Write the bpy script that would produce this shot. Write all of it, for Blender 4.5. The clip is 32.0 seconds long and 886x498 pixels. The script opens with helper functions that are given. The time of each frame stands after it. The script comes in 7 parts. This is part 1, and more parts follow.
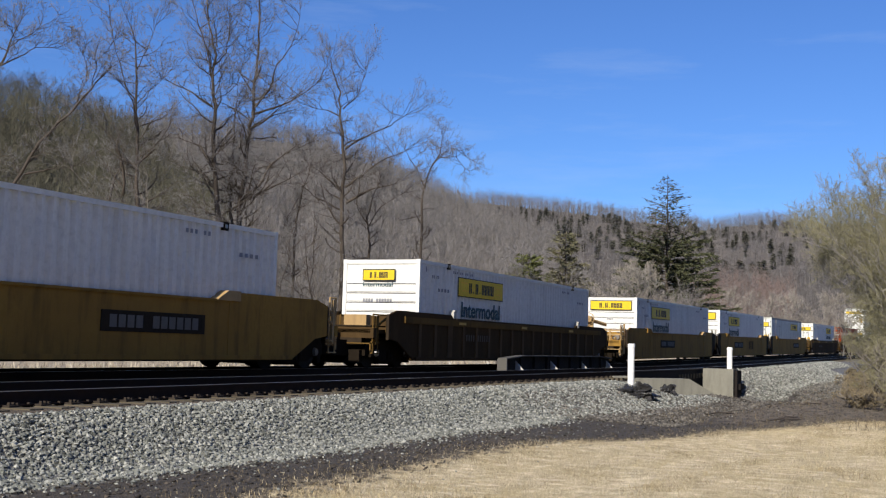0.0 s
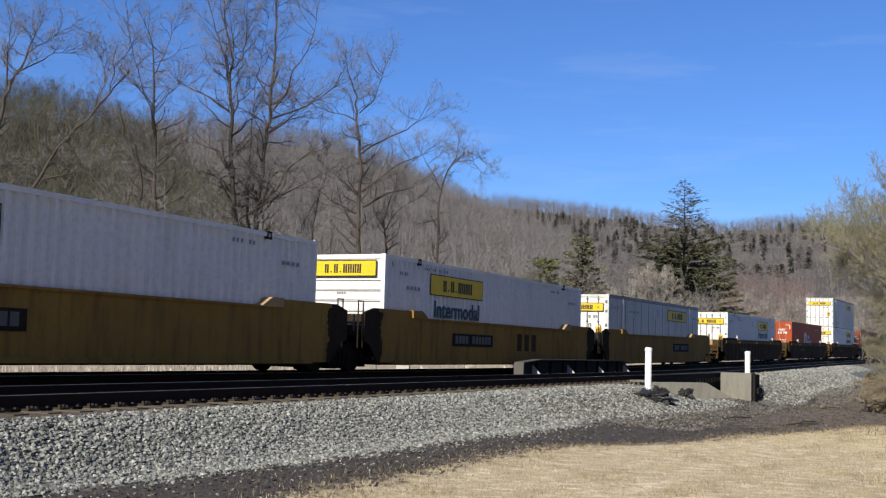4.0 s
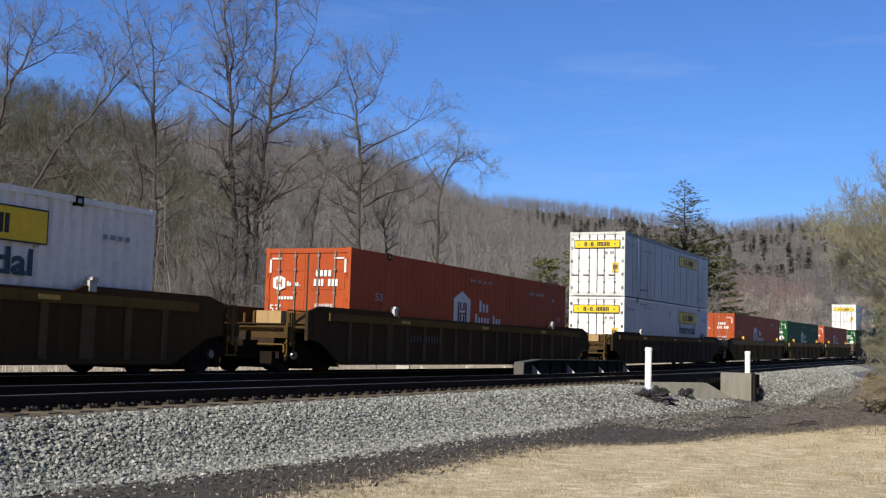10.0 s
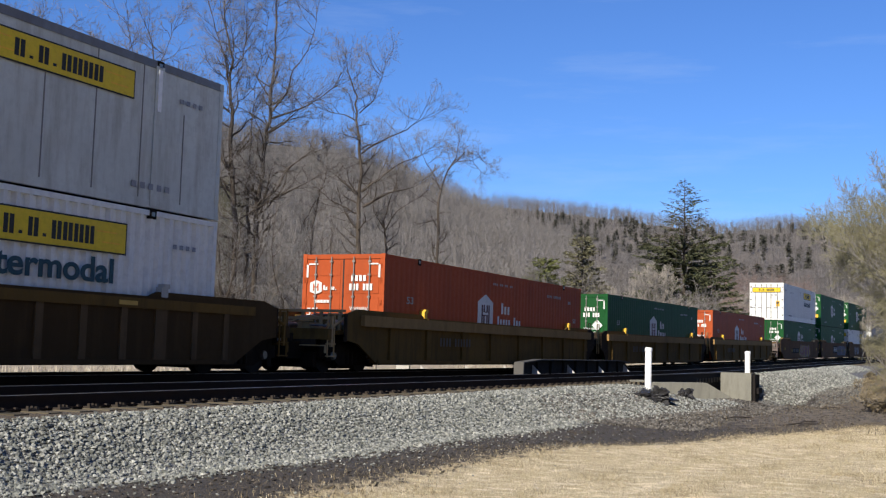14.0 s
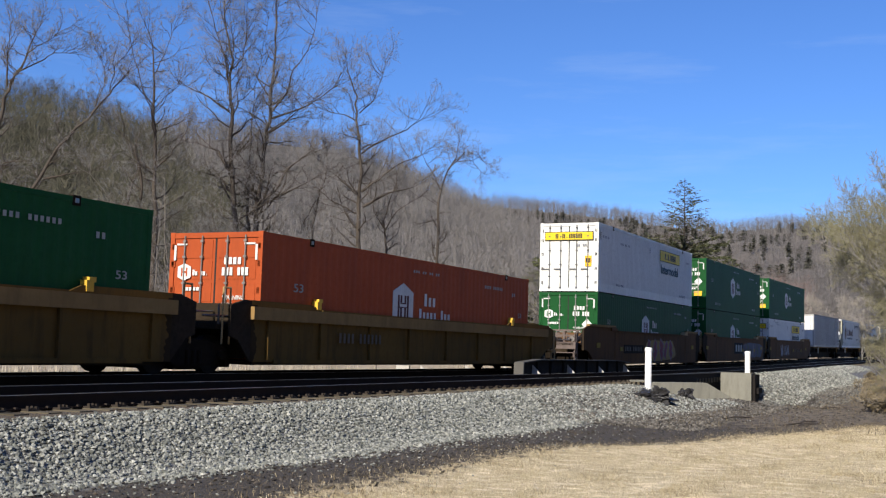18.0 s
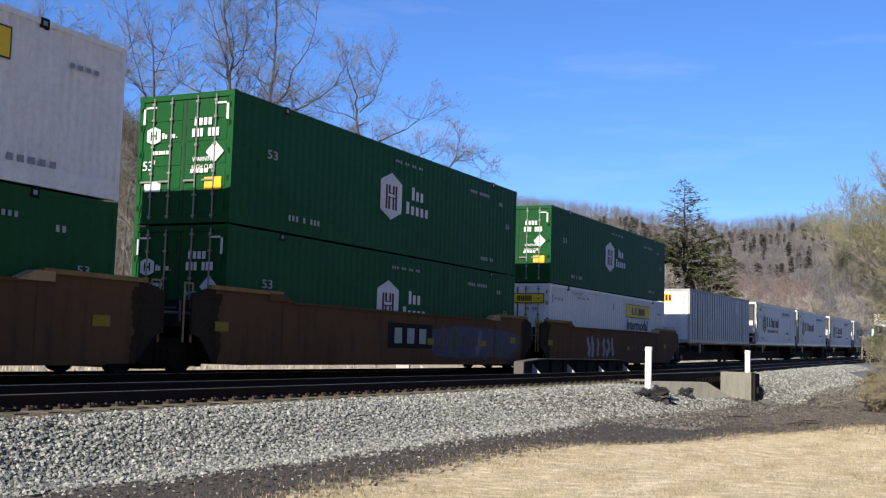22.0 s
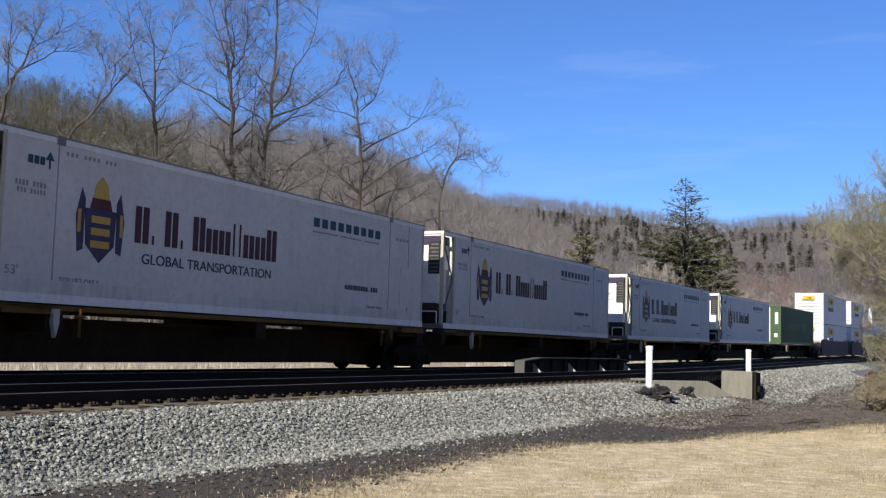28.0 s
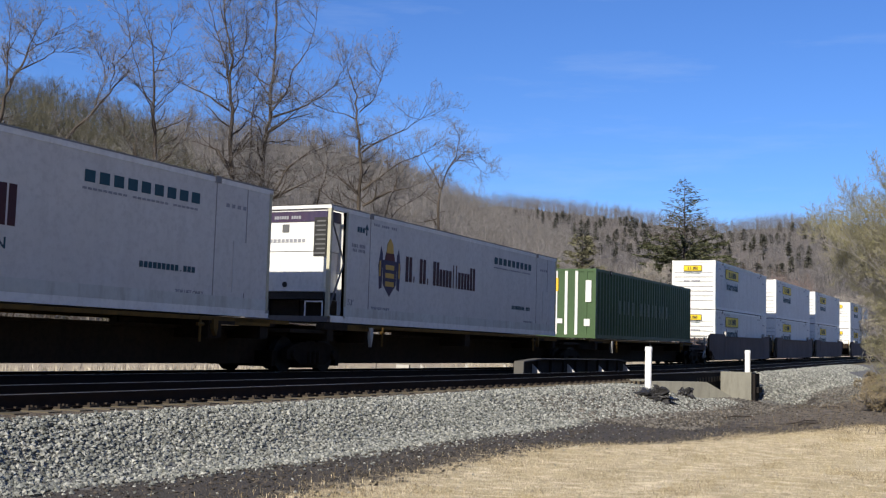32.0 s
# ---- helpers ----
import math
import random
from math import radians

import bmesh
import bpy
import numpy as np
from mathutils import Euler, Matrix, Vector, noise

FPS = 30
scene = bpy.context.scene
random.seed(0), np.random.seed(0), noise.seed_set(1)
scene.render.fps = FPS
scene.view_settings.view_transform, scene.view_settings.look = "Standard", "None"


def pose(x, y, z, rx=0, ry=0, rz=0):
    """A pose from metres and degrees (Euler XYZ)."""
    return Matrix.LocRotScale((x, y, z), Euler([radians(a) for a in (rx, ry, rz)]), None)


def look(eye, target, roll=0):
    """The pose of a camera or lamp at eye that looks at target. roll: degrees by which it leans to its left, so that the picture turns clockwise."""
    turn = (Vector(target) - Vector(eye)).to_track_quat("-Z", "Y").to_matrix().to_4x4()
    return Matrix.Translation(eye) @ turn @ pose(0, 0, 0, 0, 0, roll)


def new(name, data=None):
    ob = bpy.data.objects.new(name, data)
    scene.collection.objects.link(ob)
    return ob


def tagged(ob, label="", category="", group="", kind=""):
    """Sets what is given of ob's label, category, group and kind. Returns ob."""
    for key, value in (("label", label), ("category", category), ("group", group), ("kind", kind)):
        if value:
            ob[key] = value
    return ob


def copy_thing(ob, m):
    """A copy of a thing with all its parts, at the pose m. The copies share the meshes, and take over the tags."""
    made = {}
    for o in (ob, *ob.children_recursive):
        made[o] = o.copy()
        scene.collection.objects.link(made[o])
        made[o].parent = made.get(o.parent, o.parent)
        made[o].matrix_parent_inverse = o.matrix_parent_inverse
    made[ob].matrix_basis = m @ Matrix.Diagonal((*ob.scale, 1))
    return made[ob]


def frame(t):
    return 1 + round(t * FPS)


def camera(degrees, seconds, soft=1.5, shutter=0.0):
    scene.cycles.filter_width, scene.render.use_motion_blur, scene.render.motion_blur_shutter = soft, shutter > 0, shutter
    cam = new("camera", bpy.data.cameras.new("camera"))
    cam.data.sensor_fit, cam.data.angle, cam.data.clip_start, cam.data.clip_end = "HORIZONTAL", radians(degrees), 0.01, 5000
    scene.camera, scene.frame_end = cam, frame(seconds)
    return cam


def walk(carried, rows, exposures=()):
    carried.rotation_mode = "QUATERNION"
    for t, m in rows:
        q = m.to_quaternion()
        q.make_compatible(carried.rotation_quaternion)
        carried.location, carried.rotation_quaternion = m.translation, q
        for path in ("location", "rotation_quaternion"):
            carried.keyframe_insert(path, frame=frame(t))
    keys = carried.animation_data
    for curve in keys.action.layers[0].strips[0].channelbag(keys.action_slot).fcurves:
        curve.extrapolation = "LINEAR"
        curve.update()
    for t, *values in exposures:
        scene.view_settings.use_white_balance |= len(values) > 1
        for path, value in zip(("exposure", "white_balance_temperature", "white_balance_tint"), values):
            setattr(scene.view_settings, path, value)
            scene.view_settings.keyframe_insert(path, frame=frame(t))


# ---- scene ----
LENS = 43.23                      # degrees across the picture
EYE = Vector((0.0, 0.0, 1.6))     # x runs along the track, y across it, z up
YAW, PITCH, ROLL, FOCAL = 25.61, 5.09, 1.69, 1978.6


def aim(dx, dy):
    """Pose of the camera when its picture is shifted by that much."""
    a, b = radians(YAW) + dx / FOCAL, radians(PITCH) + dy / FOCAL
    way = Vector((math.cos(a) * math.cos(b), math.sin(a) * math.cos(b), math.sin(b)))
    return look(EYE, EYE + way, ROLL)


SWAY = [(0, -29.5, -6), (0.5, -20, -6), (1, -17, -6), (1.5, -15.5, -6), (2, -6, -3), (2.5, 0, 0), (3, 0, 0), (12, 0, 0),
        (20, 0, 0), (21.5, 0, -1), (23, 0, -1.5), (24, 1, -2), (25.5, 1.5, -3), (27.5, 3, -4.5), (28, 1.5, -3), (28.5, 0, -0.6),
        (29, 0, -2.2), (29.5, 0, -1.5), (32, 0, -1.5)]
cam = camera(LENS, 32.0, soft=1.25)
walk(cam, [(t, aim(dx, dy)) for t, dx, dy in SWAY], exposures=[(0, 0.34), (3, 0.38), (8, 0.38), (10, 0.34), (11, 0.32), (13, 0.37), (14, 0.47), (18, 0.5), (20, 0.4), (21, 0.5), (22, 0.7), (24, 0.68), (25, 0.52), (29, 0.5), (32, 0.46)])

# ---- world and sun ----
SUN_WAY = Vector((-1.0, 0.05, 0.62)).normalized()     # towards the sun
world = bpy.data.worlds.new("world")
scene.world = world
world.use_nodes = True
wn, wl = world.node_tree.nodes, world.node_tree.links
wn.clear()
sky = wn.new("ShaderNodeTexSky")
sky.sky_type, sky.sun_disc = "NISHITA", False
sky.sun_elevation = math.asin(SUN_WAY.z)
sky.sun_rotation = math.atan2(SUN_WAY.x, SUN_WAY.y)
sky.altitude, sky.air_density, sky.dust_density, sky.ozone_density = 300, 1.0, 0.3, 3.0
bg = wn.new("ShaderNodeBackground")
bg.inputs[1].default_value = 0.07
wo = wn.new("ShaderNodeOutputWorld")
tint = wn.new("ShaderNodeMix")          # the clear, dry winter air of the day
tint.data_type, tint.blend_type = "RGBA", "MULTIPLY"
tint.inputs[0].default_value, tint.inputs[7].default_value = 1.0, (0.6, 0.91, 1.46, 1)
wl.new(sky.outputs[0], tint.inputs[6])
air = wn.new("ShaderNodeTexCoord")
lay = wn.new("ShaderNodeMapping")
lay.inputs["Scale"].default_value = (1.2, 1.2, 9.0)
veil = wn.new("ShaderNodeTexNoise")
veil.inputs["Scale"].default_value, veil.inputs["Detail"].default_value, veil.inputs["Roughness"].default_value = 3.0, 7, 0.62
fade = wn.new("ShaderNodeMapRange")
fade.inputs["From Min"].default_value, fade.inputs["From Max"].default_value, fade.inputs["To Max"].default_value = 0.54, 0.82, 0.17
cirrus = wn.new("ShaderNodeMix")
cirrus.data_type = "RGBA"
cirrus.inputs[7].default_value = (7.0, 8.2, 10.0, 1)
wl.new(air.outputs["Generated"], lay.inputs[0])
wl.new(lay.outputs[0], veil.inputs["Vector"])
wl.new(veil.outputs["Fac"], fade.inputs["Value"])
wl.new(fade.outputs[0], cirrus.inputs[0])
wl.new(tint.outputs[2], cirrus.inputs[6])
wl.new(cirrus.outputs[2], bg.inputs[0])
wl.new(bg.outputs[0], wo.inputs[0])
sun_data = bpy.data.lights.new("sun", "SUN")
sun_data.energy, sun_data.angle, sun_data.color = 5.0, radians(0.55), (1.0, 0.93, 0.8)
sun = new("sun", sun_data)
sun.matrix_world = look(SUN_WAY * 100, (0, 0, 0))

# ---- materials ----


def nodes(name, rough=0.7, metal=0.0):
    m = bpy.data.materials.new(name)
    m.use_nodes = True
    t = m.node_tree
    b = t.nodes["Principled BSDF"]
    b.inputs["Roughness"].default_value, b.inputs["Metallic"].default_value = rough, metal
    return m, t, b


def noise_node(t, coord, scale, detail=4, rough=0.6, stretch=(1, 1, 1)):
    mp = t.nodes.new("ShaderNodeMapping")
    mp.inputs["Scale"].default_value = stretch
    t.links.new(coord, mp.inputs[0])
    n = t.nodes.new("ShaderNodeTexNoise")
    n.inputs["Scale"].default_value, n.inputs["Detail"].default_value, n.inputs["Roughness"].default_value = scale, detail, rough
    t.links.new(mp.outputs[0], n.inputs["Vector"])
    return n.outputs["Fac"]


def ramp(t, fac, lo, hi):
    r = t.nodes.new("ShaderNodeMapRange")
    r.inputs["From Min"].default_value, r.inputs["From Max"].default_value = lo, hi
    t.links.new(fac, r.inputs["Value"])
    return r.outputs["Result"]


def blend(t, fac, a, b):
    m = t.nodes.new("ShaderNodeMix")
    m.data_type = "RGBA"
    for sock, v in ((m.inputs[6], a), (m.inputs[7], b)):
        if isinstance(v, tuple):
            sock.default_value = (*v, 1)
        else:
            t.links.new(v, sock)
    if isinstance(fac, float):
        m.inputs[0].default_value = fac
    else:
        t.links.new(fac, m.inputs[0])
    return m.outputs[2]


def bump(t, b, height, strength, dist):
    n = t.nodes.new("ShaderNodeBump")
    n.inputs["Strength"].default_value, n.inputs["Distance"].default_value = strength, dist
    t.links.new(height, n.inputs["Height"])
    t.links.new(n.outputs[0], b.inputs["Normal"])


def surface(name, c1, c2, dirt, rough=0.6, metal=0.0, shine=0.25, fine=9.0, coarse=0.7, streak=0.35, relief=0.25, depth=0.01, vary=0.0):
    """Paint, steel, wood or stone: two tones, fine grain, and dirt that runs down in streaks."""
    m, t, b = nodes(name, rough, metal)
    b.inputs["Specular IOR Level"].default_value = shine
    co = t.nodes.new("ShaderNodeTexCoord").outputs["Object"]
    big = noise_node(t, co, coarse, 5)
    small = noise_node(t, co, fine, 6)
    run = noise_node(t, co, 2.2, 5, 0.65, (1.6, 1.6, 0.22))
    col = blend(t, ramp(t, big, 0.3, 0.7), c1, c2)
    col = blend(t, ramp(t, small, 0.45, 0.85), col, tuple(0.75 * v for v in c1))
    mul = t.nodes.new("ShaderNodeMath")
    mul.operation = "MULTIPLY"
    t.links.new(ramp(t, run, 0.48, 0.8), mul.inputs[0])
    mul.inputs[1].default_value = streak
    col = blend(t, mul.outputs[0], col, dirt)
    if vary:
        oi = t.nodes.new("ShaderNodeObjectInfo")
        hs = t.nodes.new("ShaderNodeHueSaturation")
        mr = t.nodes.new("ShaderNodeMapRange")
        mr.inputs["To Min"].default_value, mr.inputs["To Max"].default_value = 1 - vary, 1 + vary
        t.links.new(oi.outputs["Random"], mr.inputs["Value"])
        t.links.new(mr.outputs[0], hs.inputs["Value"])
        t.links.new(col, hs.inputs["Color"])
        col = hs.outputs[0]
    t.links.new(col, b.inputs["Base Color"])
    rr = t.nodes.new("ShaderNodeMapRange")
    rr.inputs["To Min"].default_value, rr.inputs["To Max"].default_value = max(0.05, rough - 0.12), min(1, rough + 0.15)
    t.links.new(small, rr.inputs["Value"])
    t.links.new(rr.outputs[0], b.inputs["Roughness"])
    if relief:
        bump(t, b, small, relief, depth)
    return m


def islands(name, tones, rough=0.9, light=0.0):
    """For loose pieces in one mesh: each piece takes a tone of its own."""
    m, t, b = nodes(name, rough)
    g = t.nodes.new("ShaderNodeNewGeometry")
    cr = t.nodes.new("ShaderNodeValToRGB")
    e = cr.color_ramp.elements
    for i, c in enumerate(tones):
        p = i / (len(tones) - 1)
        el = e[i] if i < 2 else e.new(p)
        el.position, el.color = p, (*c, 1)
    e[1].position = 1 / (len(tones) - 1)
    t.links.new(g.outputs["Random Per Island"], cr.inputs[0])
    co = t.nodes.new("ShaderNodeTexCoord").outputs["Object"]
    n = noise_node(t, co, 14, 4)
    t.links.new(blend(t, ramp(t, n, 0.4, 0.9), cr.outputs[0], tuple(0.6 * v for v in tones[0])), b.inputs["Base Color"])
    bump(t, b, noise_node(t, co, 60, 4), 0.3, 0.01)
    return m


M = {}
M["white"] = surface("white container paint", (0.75, 0.75, 0.722), (0.68, 0.68, 0.655), (0.36, 0.33, 0.29), 0.45, streak=0.22, relief=0.05)
# duller than white: greyer panel metal plus shading of the long side
M["white_panel"] = surface("dull white insulated panel, side shading included", (0.585, 0.58, 0.555), (0.53, 0.525, 0.5), (0.33, 0.31, 0.28), 0.5, streak=0.25, relief=0.05)
M["white_old"] = surface("weathered white plate", (0.58, 0.605, 0.57), (0.47, 0.485, 0.455), (0.24, 0.2, 0.15), 0.5, coarse=0.5, streak=0.65, relief=0.06)
M["grey_alu"] = surface("grey sheet metal", (0.43, 0.42, 0.405), (0.35, 0.34, 0.33), (0.17, 0.15, 0.135), 0.45, 0.1, streak=0.5, relief=0.06)
M["seam_dark"] = surface("dirty seam", (0.24, 0.235, 0.225), (0.17, 0.165, 0.16), (0.3, 0.28, 0.25), 0.7, streak=0.6, relief=0)
M["frame_soiled"] = surface("yellowed frame paint", (0.5, 0.48, 0.36), (0.36, 0.34, 0.25), (0.16, 0.13, 0.08), 0.6, streak=0.7)
M["rail_dirty"] = surface("dirty brown grey rail paint", (0.2, 0.175, 0.16), (0.15, 0.13, 0.12), (0.09, 0.075, 0.065), 0.7, streak=0.4)
M["post_dark"] = surface("dark grey rib paint", (0.13, 0.13, 0.14), (0.1, 0.1, 0.1), (0.2, 0.17, 0.14), 0.6)
M["red"] = surface("rust red container paint", (0.41, 0.084, 0.027), (0.335, 0.066, 0.022), (0.13, 0.038, 0.022), 0.55, streak=0.4, relief=0.06, shine=0.08)
M["green"] = surface("deep green container paint", (0.0125, 0.083, 0.024), (0.01, 0.067, 0.019), (0.015, 0.04, 0.02), 0.55, streak=0.35, relief=0.06, shine=0.08)
M["green_pale"] = surface("moss green container paint", (0.06, 0.108, 0.046), (0.047, 0.084, 0.037), (0.028, 0.048, 0.025), 0.5, streak=0.4, relief=0.06)
M["yellow"] = surface("sign yellow", (0.74, 0.53, 0.02), (0.66, 0.46, 0.02), (0.5, 0.33, 0.06), 0.5, streak=0.3, relief=0)
M["label_y"] = surface("label amber", (0.85, 0.48, 0.03), (0.75, 0.42, 0.03), (0.5, 0.3, 0.05), 0.5, relief=0)
M["black"] = surface("black lettering", (0.02, 0.02, 0.02), (0.03, 0.03, 0.03), (0.06, 0.05, 0.05), 0.6, relief=0)
M["navy"] = surface("blue green lettering", (0.012, 0.06, 0.085), (0.015, 0.05, 0.07), (0.05, 0.07, 0.08), 0.5, relief=0)
M["mark"] = surface("grey stencil marks", (0.22, 0.23, 0.26), (0.3, 0.3, 0.32), (0.4, 0.4, 0.4), 0.6, relief=0)
M["dim_mark"] = surface("dirty number bars", (0.15, 0.14, 0.125), (0.11, 0.1, 0.09), (0.06, 0.05, 0.04), 0.7, relief=0)
M["mark_faint"] = surface("worn stencil marks", (0.42, 0.43, 0.44), (0.36, 0.37, 0.38), (0.5, 0.5, 0.5), 0.6, relief=0)
M["chord"] = surface("ochre chord paint", (0.31, 0.195, 0.075), (0.225, 0.14, 0.058), (0.1, 0.065, 0.03), 0.8, streak=0.5, shine=0.08)
M["white_mark"] = surface("white lettering", (0.7, 0.7, 0.68), (0.58, 0.58, 0.57), (0.35, 0.33, 0.3), 0.6, relief=0)
M["maroon"] = surface("dark red lettering", (0.085, 0.012, 0.013), (0.065, 0.01, 0.012), (0.12, 0.04, 0.04), 0.5, relief=0)
M["maroon_dark"] = surface("blackish red lettering", (0.05, 0.01, 0.014), (0.04, 0.009, 0.012), (0.08, 0.03, 0.03), 0.5, relief=0)
M["crest_gold"] = surface("gold crest", (0.55, 0.36, 0.07), (0.42, 0.25, 0.05), (0.3, 0.2, 0.08), 0.5, relief=0)
M["crest_blue"] = surface("dark blue crest", (0.03, 0.03, 0.08), (0.05, 0.03, 0.06), (0.1, 0.08, 0.1), 0.5, relief=0)
M["rod"] = surface("galvanised rod", (0.34, 0.34, 0.33), (0.26, 0.25, 0.24), (0.16, 0.11, 0.08), 0.45, 0.6)
M["rubber"] = surface("black rubber", (0.02, 0.02, 0.02), (0.03, 0.03, 0.028), (0.06, 0.055, 0.05), 0.8)
M["casting"] = surface("bare steel casting", (0.24, 0.23, 0.22), (0.16, 0.14, 0.13), (0.14, 0.08, 0.05), 0.5, 0.5)
M["well_yellow"] = surface("faded yellow rail car paint", (0.335, 0.19, 0.042), (0.24, 0.135, 0.034), (0.075, 0.047, 0.022), 0.75, coarse=0.5, streak=0.75, shine=0.08)
M["well_dark"] = surface("dark brown rail car paint", (0.068, 0.041, 0.017), (0.045, 0.028, 0.013), (0.1, 0.062, 0.026), 0.85, coarse=0.5, streak=0.5, shine=0.08)
M["well_rib"] = surface("worn brown rib paint", (0.13, 0.084, 0.043), (0.085, 0.055, 0.029), (0.045, 0.03, 0.018), 0.85, streak=0.6, shine=0.08)
M["faint_mark"] = surface("worn away stencil", (0.13, 0.105, 0.08), (0.1, 0.08, 0.06), (0.07, 0.05, 0.04), 0.8, relief=0)
M["faded_mark"] = surface("faded white stencil", (0.38, 0.4, 0.38), (0.3, 0.32, 0.3), (0.1, 0.14, 0.1), 0.7, relief=0)
M["well_olive"] = surface("ochre rail car paint", (0.165, 0.094, 0.024), (0.1, 0.062, 0.02), (0.036, 0.025, 0.014), 0.8, coarse=0.5, streak=0.7, shine=0.08)
M["well_brown"] = surface("red brown rail car paint", (0.145, 0.077, 0.034), (0.095, 0.054, 0.027), (0.045, 0.031, 0.022), 0.8, coarse=0.5, streak=0.7, shine=0.08)
M["well_grey"] = surface("grey brown rail car paint", (0.17, 0.132, 0.118), (0.12, 0.095, 0.086), (0.06, 0.05, 0.044), 0.8, coarse=0.5, streak=0.6, shine=0.08)
# tan gear paint; on wedge and brake stand it also paints sunlight
M["gear_tan"] = surface("pale tan gear paint, sunlit look included", (0.46, 0.31, 0.14), (0.34, 0.22, 0.1), (0.1, 0.07, 0.045), 0.75, streak=0.6)
M["bright_yellow"] = surface("yellow safety paint", (0.75, 0.47, 0.05), (0.62, 0.37, 0.04), (0.25, 0.16, 0.06), 0.6, streak=0.5)
# soot on the sill ends; on joint platforms and edge strips painted shade
M["grime_shade"] = surface("soot and brake dust, shade included", (0.027, 0.02, 0.014), (0.042, 0.03, 0.02), (0.05, 0.034, 0.02), 0.9, coarse=1.5, streak=0.6, shine=0.05)
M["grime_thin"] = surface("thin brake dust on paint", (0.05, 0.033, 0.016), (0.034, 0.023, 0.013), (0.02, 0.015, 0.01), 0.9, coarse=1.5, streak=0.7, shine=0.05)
M["dull_reflector"] = surface("dirty yellow reflector", (0.3, 0.21, 0.02), (0.22, 0.15, 0.02), (0.1, 0.07, 0.03), 0.7, streak=0.6, relief=0)
M["truck"] = surface("grimy cast steel", (0.013, 0.0095, 0.0065), (0.018, 0.013, 0.0085), (0.034, 0.023, 0.014), 0.8, 0.1, relief=0.4, shine=0.08)
M["wheel"] = surface("worn wheel steel", (0.012, 0.01, 0.009), (0.009, 0.008, 0.007), (0.02, 0.015, 0.011), 0.7, 0.2)
M["chrome"] = surface("bright bearing cap", (0.26, 0.255, 0.25), (0.19, 0.185, 0.18), (0.1, 0.09, 0.08), 0.3, 0.8)
M["deck"] = surface("dark deck steel", (0.023, 0.018, 0.013), (0.035, 0.025, 0.016), (0.055, 0.036, 0.02), 0.8, shine=0.08)
M["rail"] = surface("brown rail steel", (0.032, 0.022, 0.017), (0.024, 0.018, 0.015), (0.05, 0.03, 0.02), 0.8, 0.2, shine=0.08)
M["rail_top"] = surface("polished rail head", (0.42, 0.41, 0.4), (0.34, 0.33, 0.32), (0.2, 0.17, 0.15), 0.32, 0.9, relief=0.03)
M["tie"] = surface("weathered tie timber", (0.11, 0.092, 0.062), (0.075, 0.062, 0.043), (0.032, 0.027, 0.021), 0.9, fine=16, relief=0.5, vary=0.25)
M["plate"] = surface("rusty tie plate", (0.042, 0.034, 0.028), (0.055, 0.042, 0.032), (0.028, 0.024, 0.02), 0.8, 0.3)
M["concrete"] = surface("stained concrete", (0.34, 0.325, 0.265), (0.255, 0.244, 0.2), (0.12, 0.105, 0.09), 0.9, fine=14, streak=0.55, relief=0.4, depth=0.015)
# near black; on the culvert board it stands for the opening's shade
M["flat_black"] = surface("near black surface, culvert shade included", (0.01, 0.009, 0.009), (0.014, 0.011, 0.01), (0.02, 0.014, 0.012), 0.9)
M["concrete_old"] = surface("dark weathered concrete", (0.245, 0.235, 0.195), (0.18, 0.173, 0.145), (0.07, 0.065, 0.058), 0.9, fine=14, streak=0.6, relief=0.4, depth=0.015)
M["girder"] = surface("black bridge steel", (0.014, 0.013, 0.012), (0.02, 0.018, 0.016), (0.045, 0.032, 0.024), 0.85)
M["girder_pale"] = surface("pale grey bridge paint", (0.5, 0.48, 0.44), (0.4, 0.38, 0.34), (0.2, 0.16, 0.12), 0.7)
M["girder_worn"] = surface("worn grey bridge steel", (0.11, 0.105, 0.098), (0.075, 0.071, 0.067), (0.08, 0.06, 0.05), 0.7)
M["post"] = surface("white marker paint", (0.86, 0.86, 0.86), (0.8, 0.8, 0.8), (0.5, 0.48, 0.45), 0.5, streak=0.15, relief=0.03)
M["sack"] = surface("black plastic sheet", (0.02, 0.02, 0.022), (0.035, 0.033, 0.033), (0.09, 0.08, 0.075), 0.35, relief=0.5, depth=0.03)
M["stone"] = islands("crushed grey ballast", [(0.085, 0.089, 0.08), (0.19, 0.198, 0.178), (0.28, 0.285, 0.257), (0.44, 0.435, 0.39), (0.13, 0.136, 0.122)])
M["stone_black"] = islands("near black ballast", [(0.022, 0.019, 0.017), (0.04, 0.034, 0.03), (0.055, 0.047, 0.042), (0.03, 0.026, 0.023)])
M["stone_dull"] = islands("dirty grey stones", [(0.05, 0.048, 0.044), (0.1, 0.096, 0.088), (0.16, 0.152, 0.138), (0.25, 0.235, 0.21), (0.075, 0.07, 0.064)])
M["stone_soil"] = islands("earthy stones", [(0.038, 0.034, 0.029), (0.075, 0.067, 0.058), (0.12, 0.107, 0.092), (0.21, 0.19, 0.165), (0.05, 0.044, 0.038)])
M["cinder"] = islands("dark cinders", [(0.018, 0.015, 0.013), (0.04, 0.033, 0.027), (0.07, 0.057, 0.046), (0.11, 0.09, 0.07)])
M["blade"] = islands("dry grass blades", [(0.42, 0.335, 0.19), (0.9, 0.78, 0.55), (0.7, 0.58, 0.38), (0.3, 0.235, 0.13), (0.52, 0.43, 0.26)])
M["blade_mid"] = islands("matted straw", [(0.3, 0.24, 0.14), (0.5, 0.41, 0.25), (0.4, 0.325, 0.19), (0.24, 0.19, 0.11)])
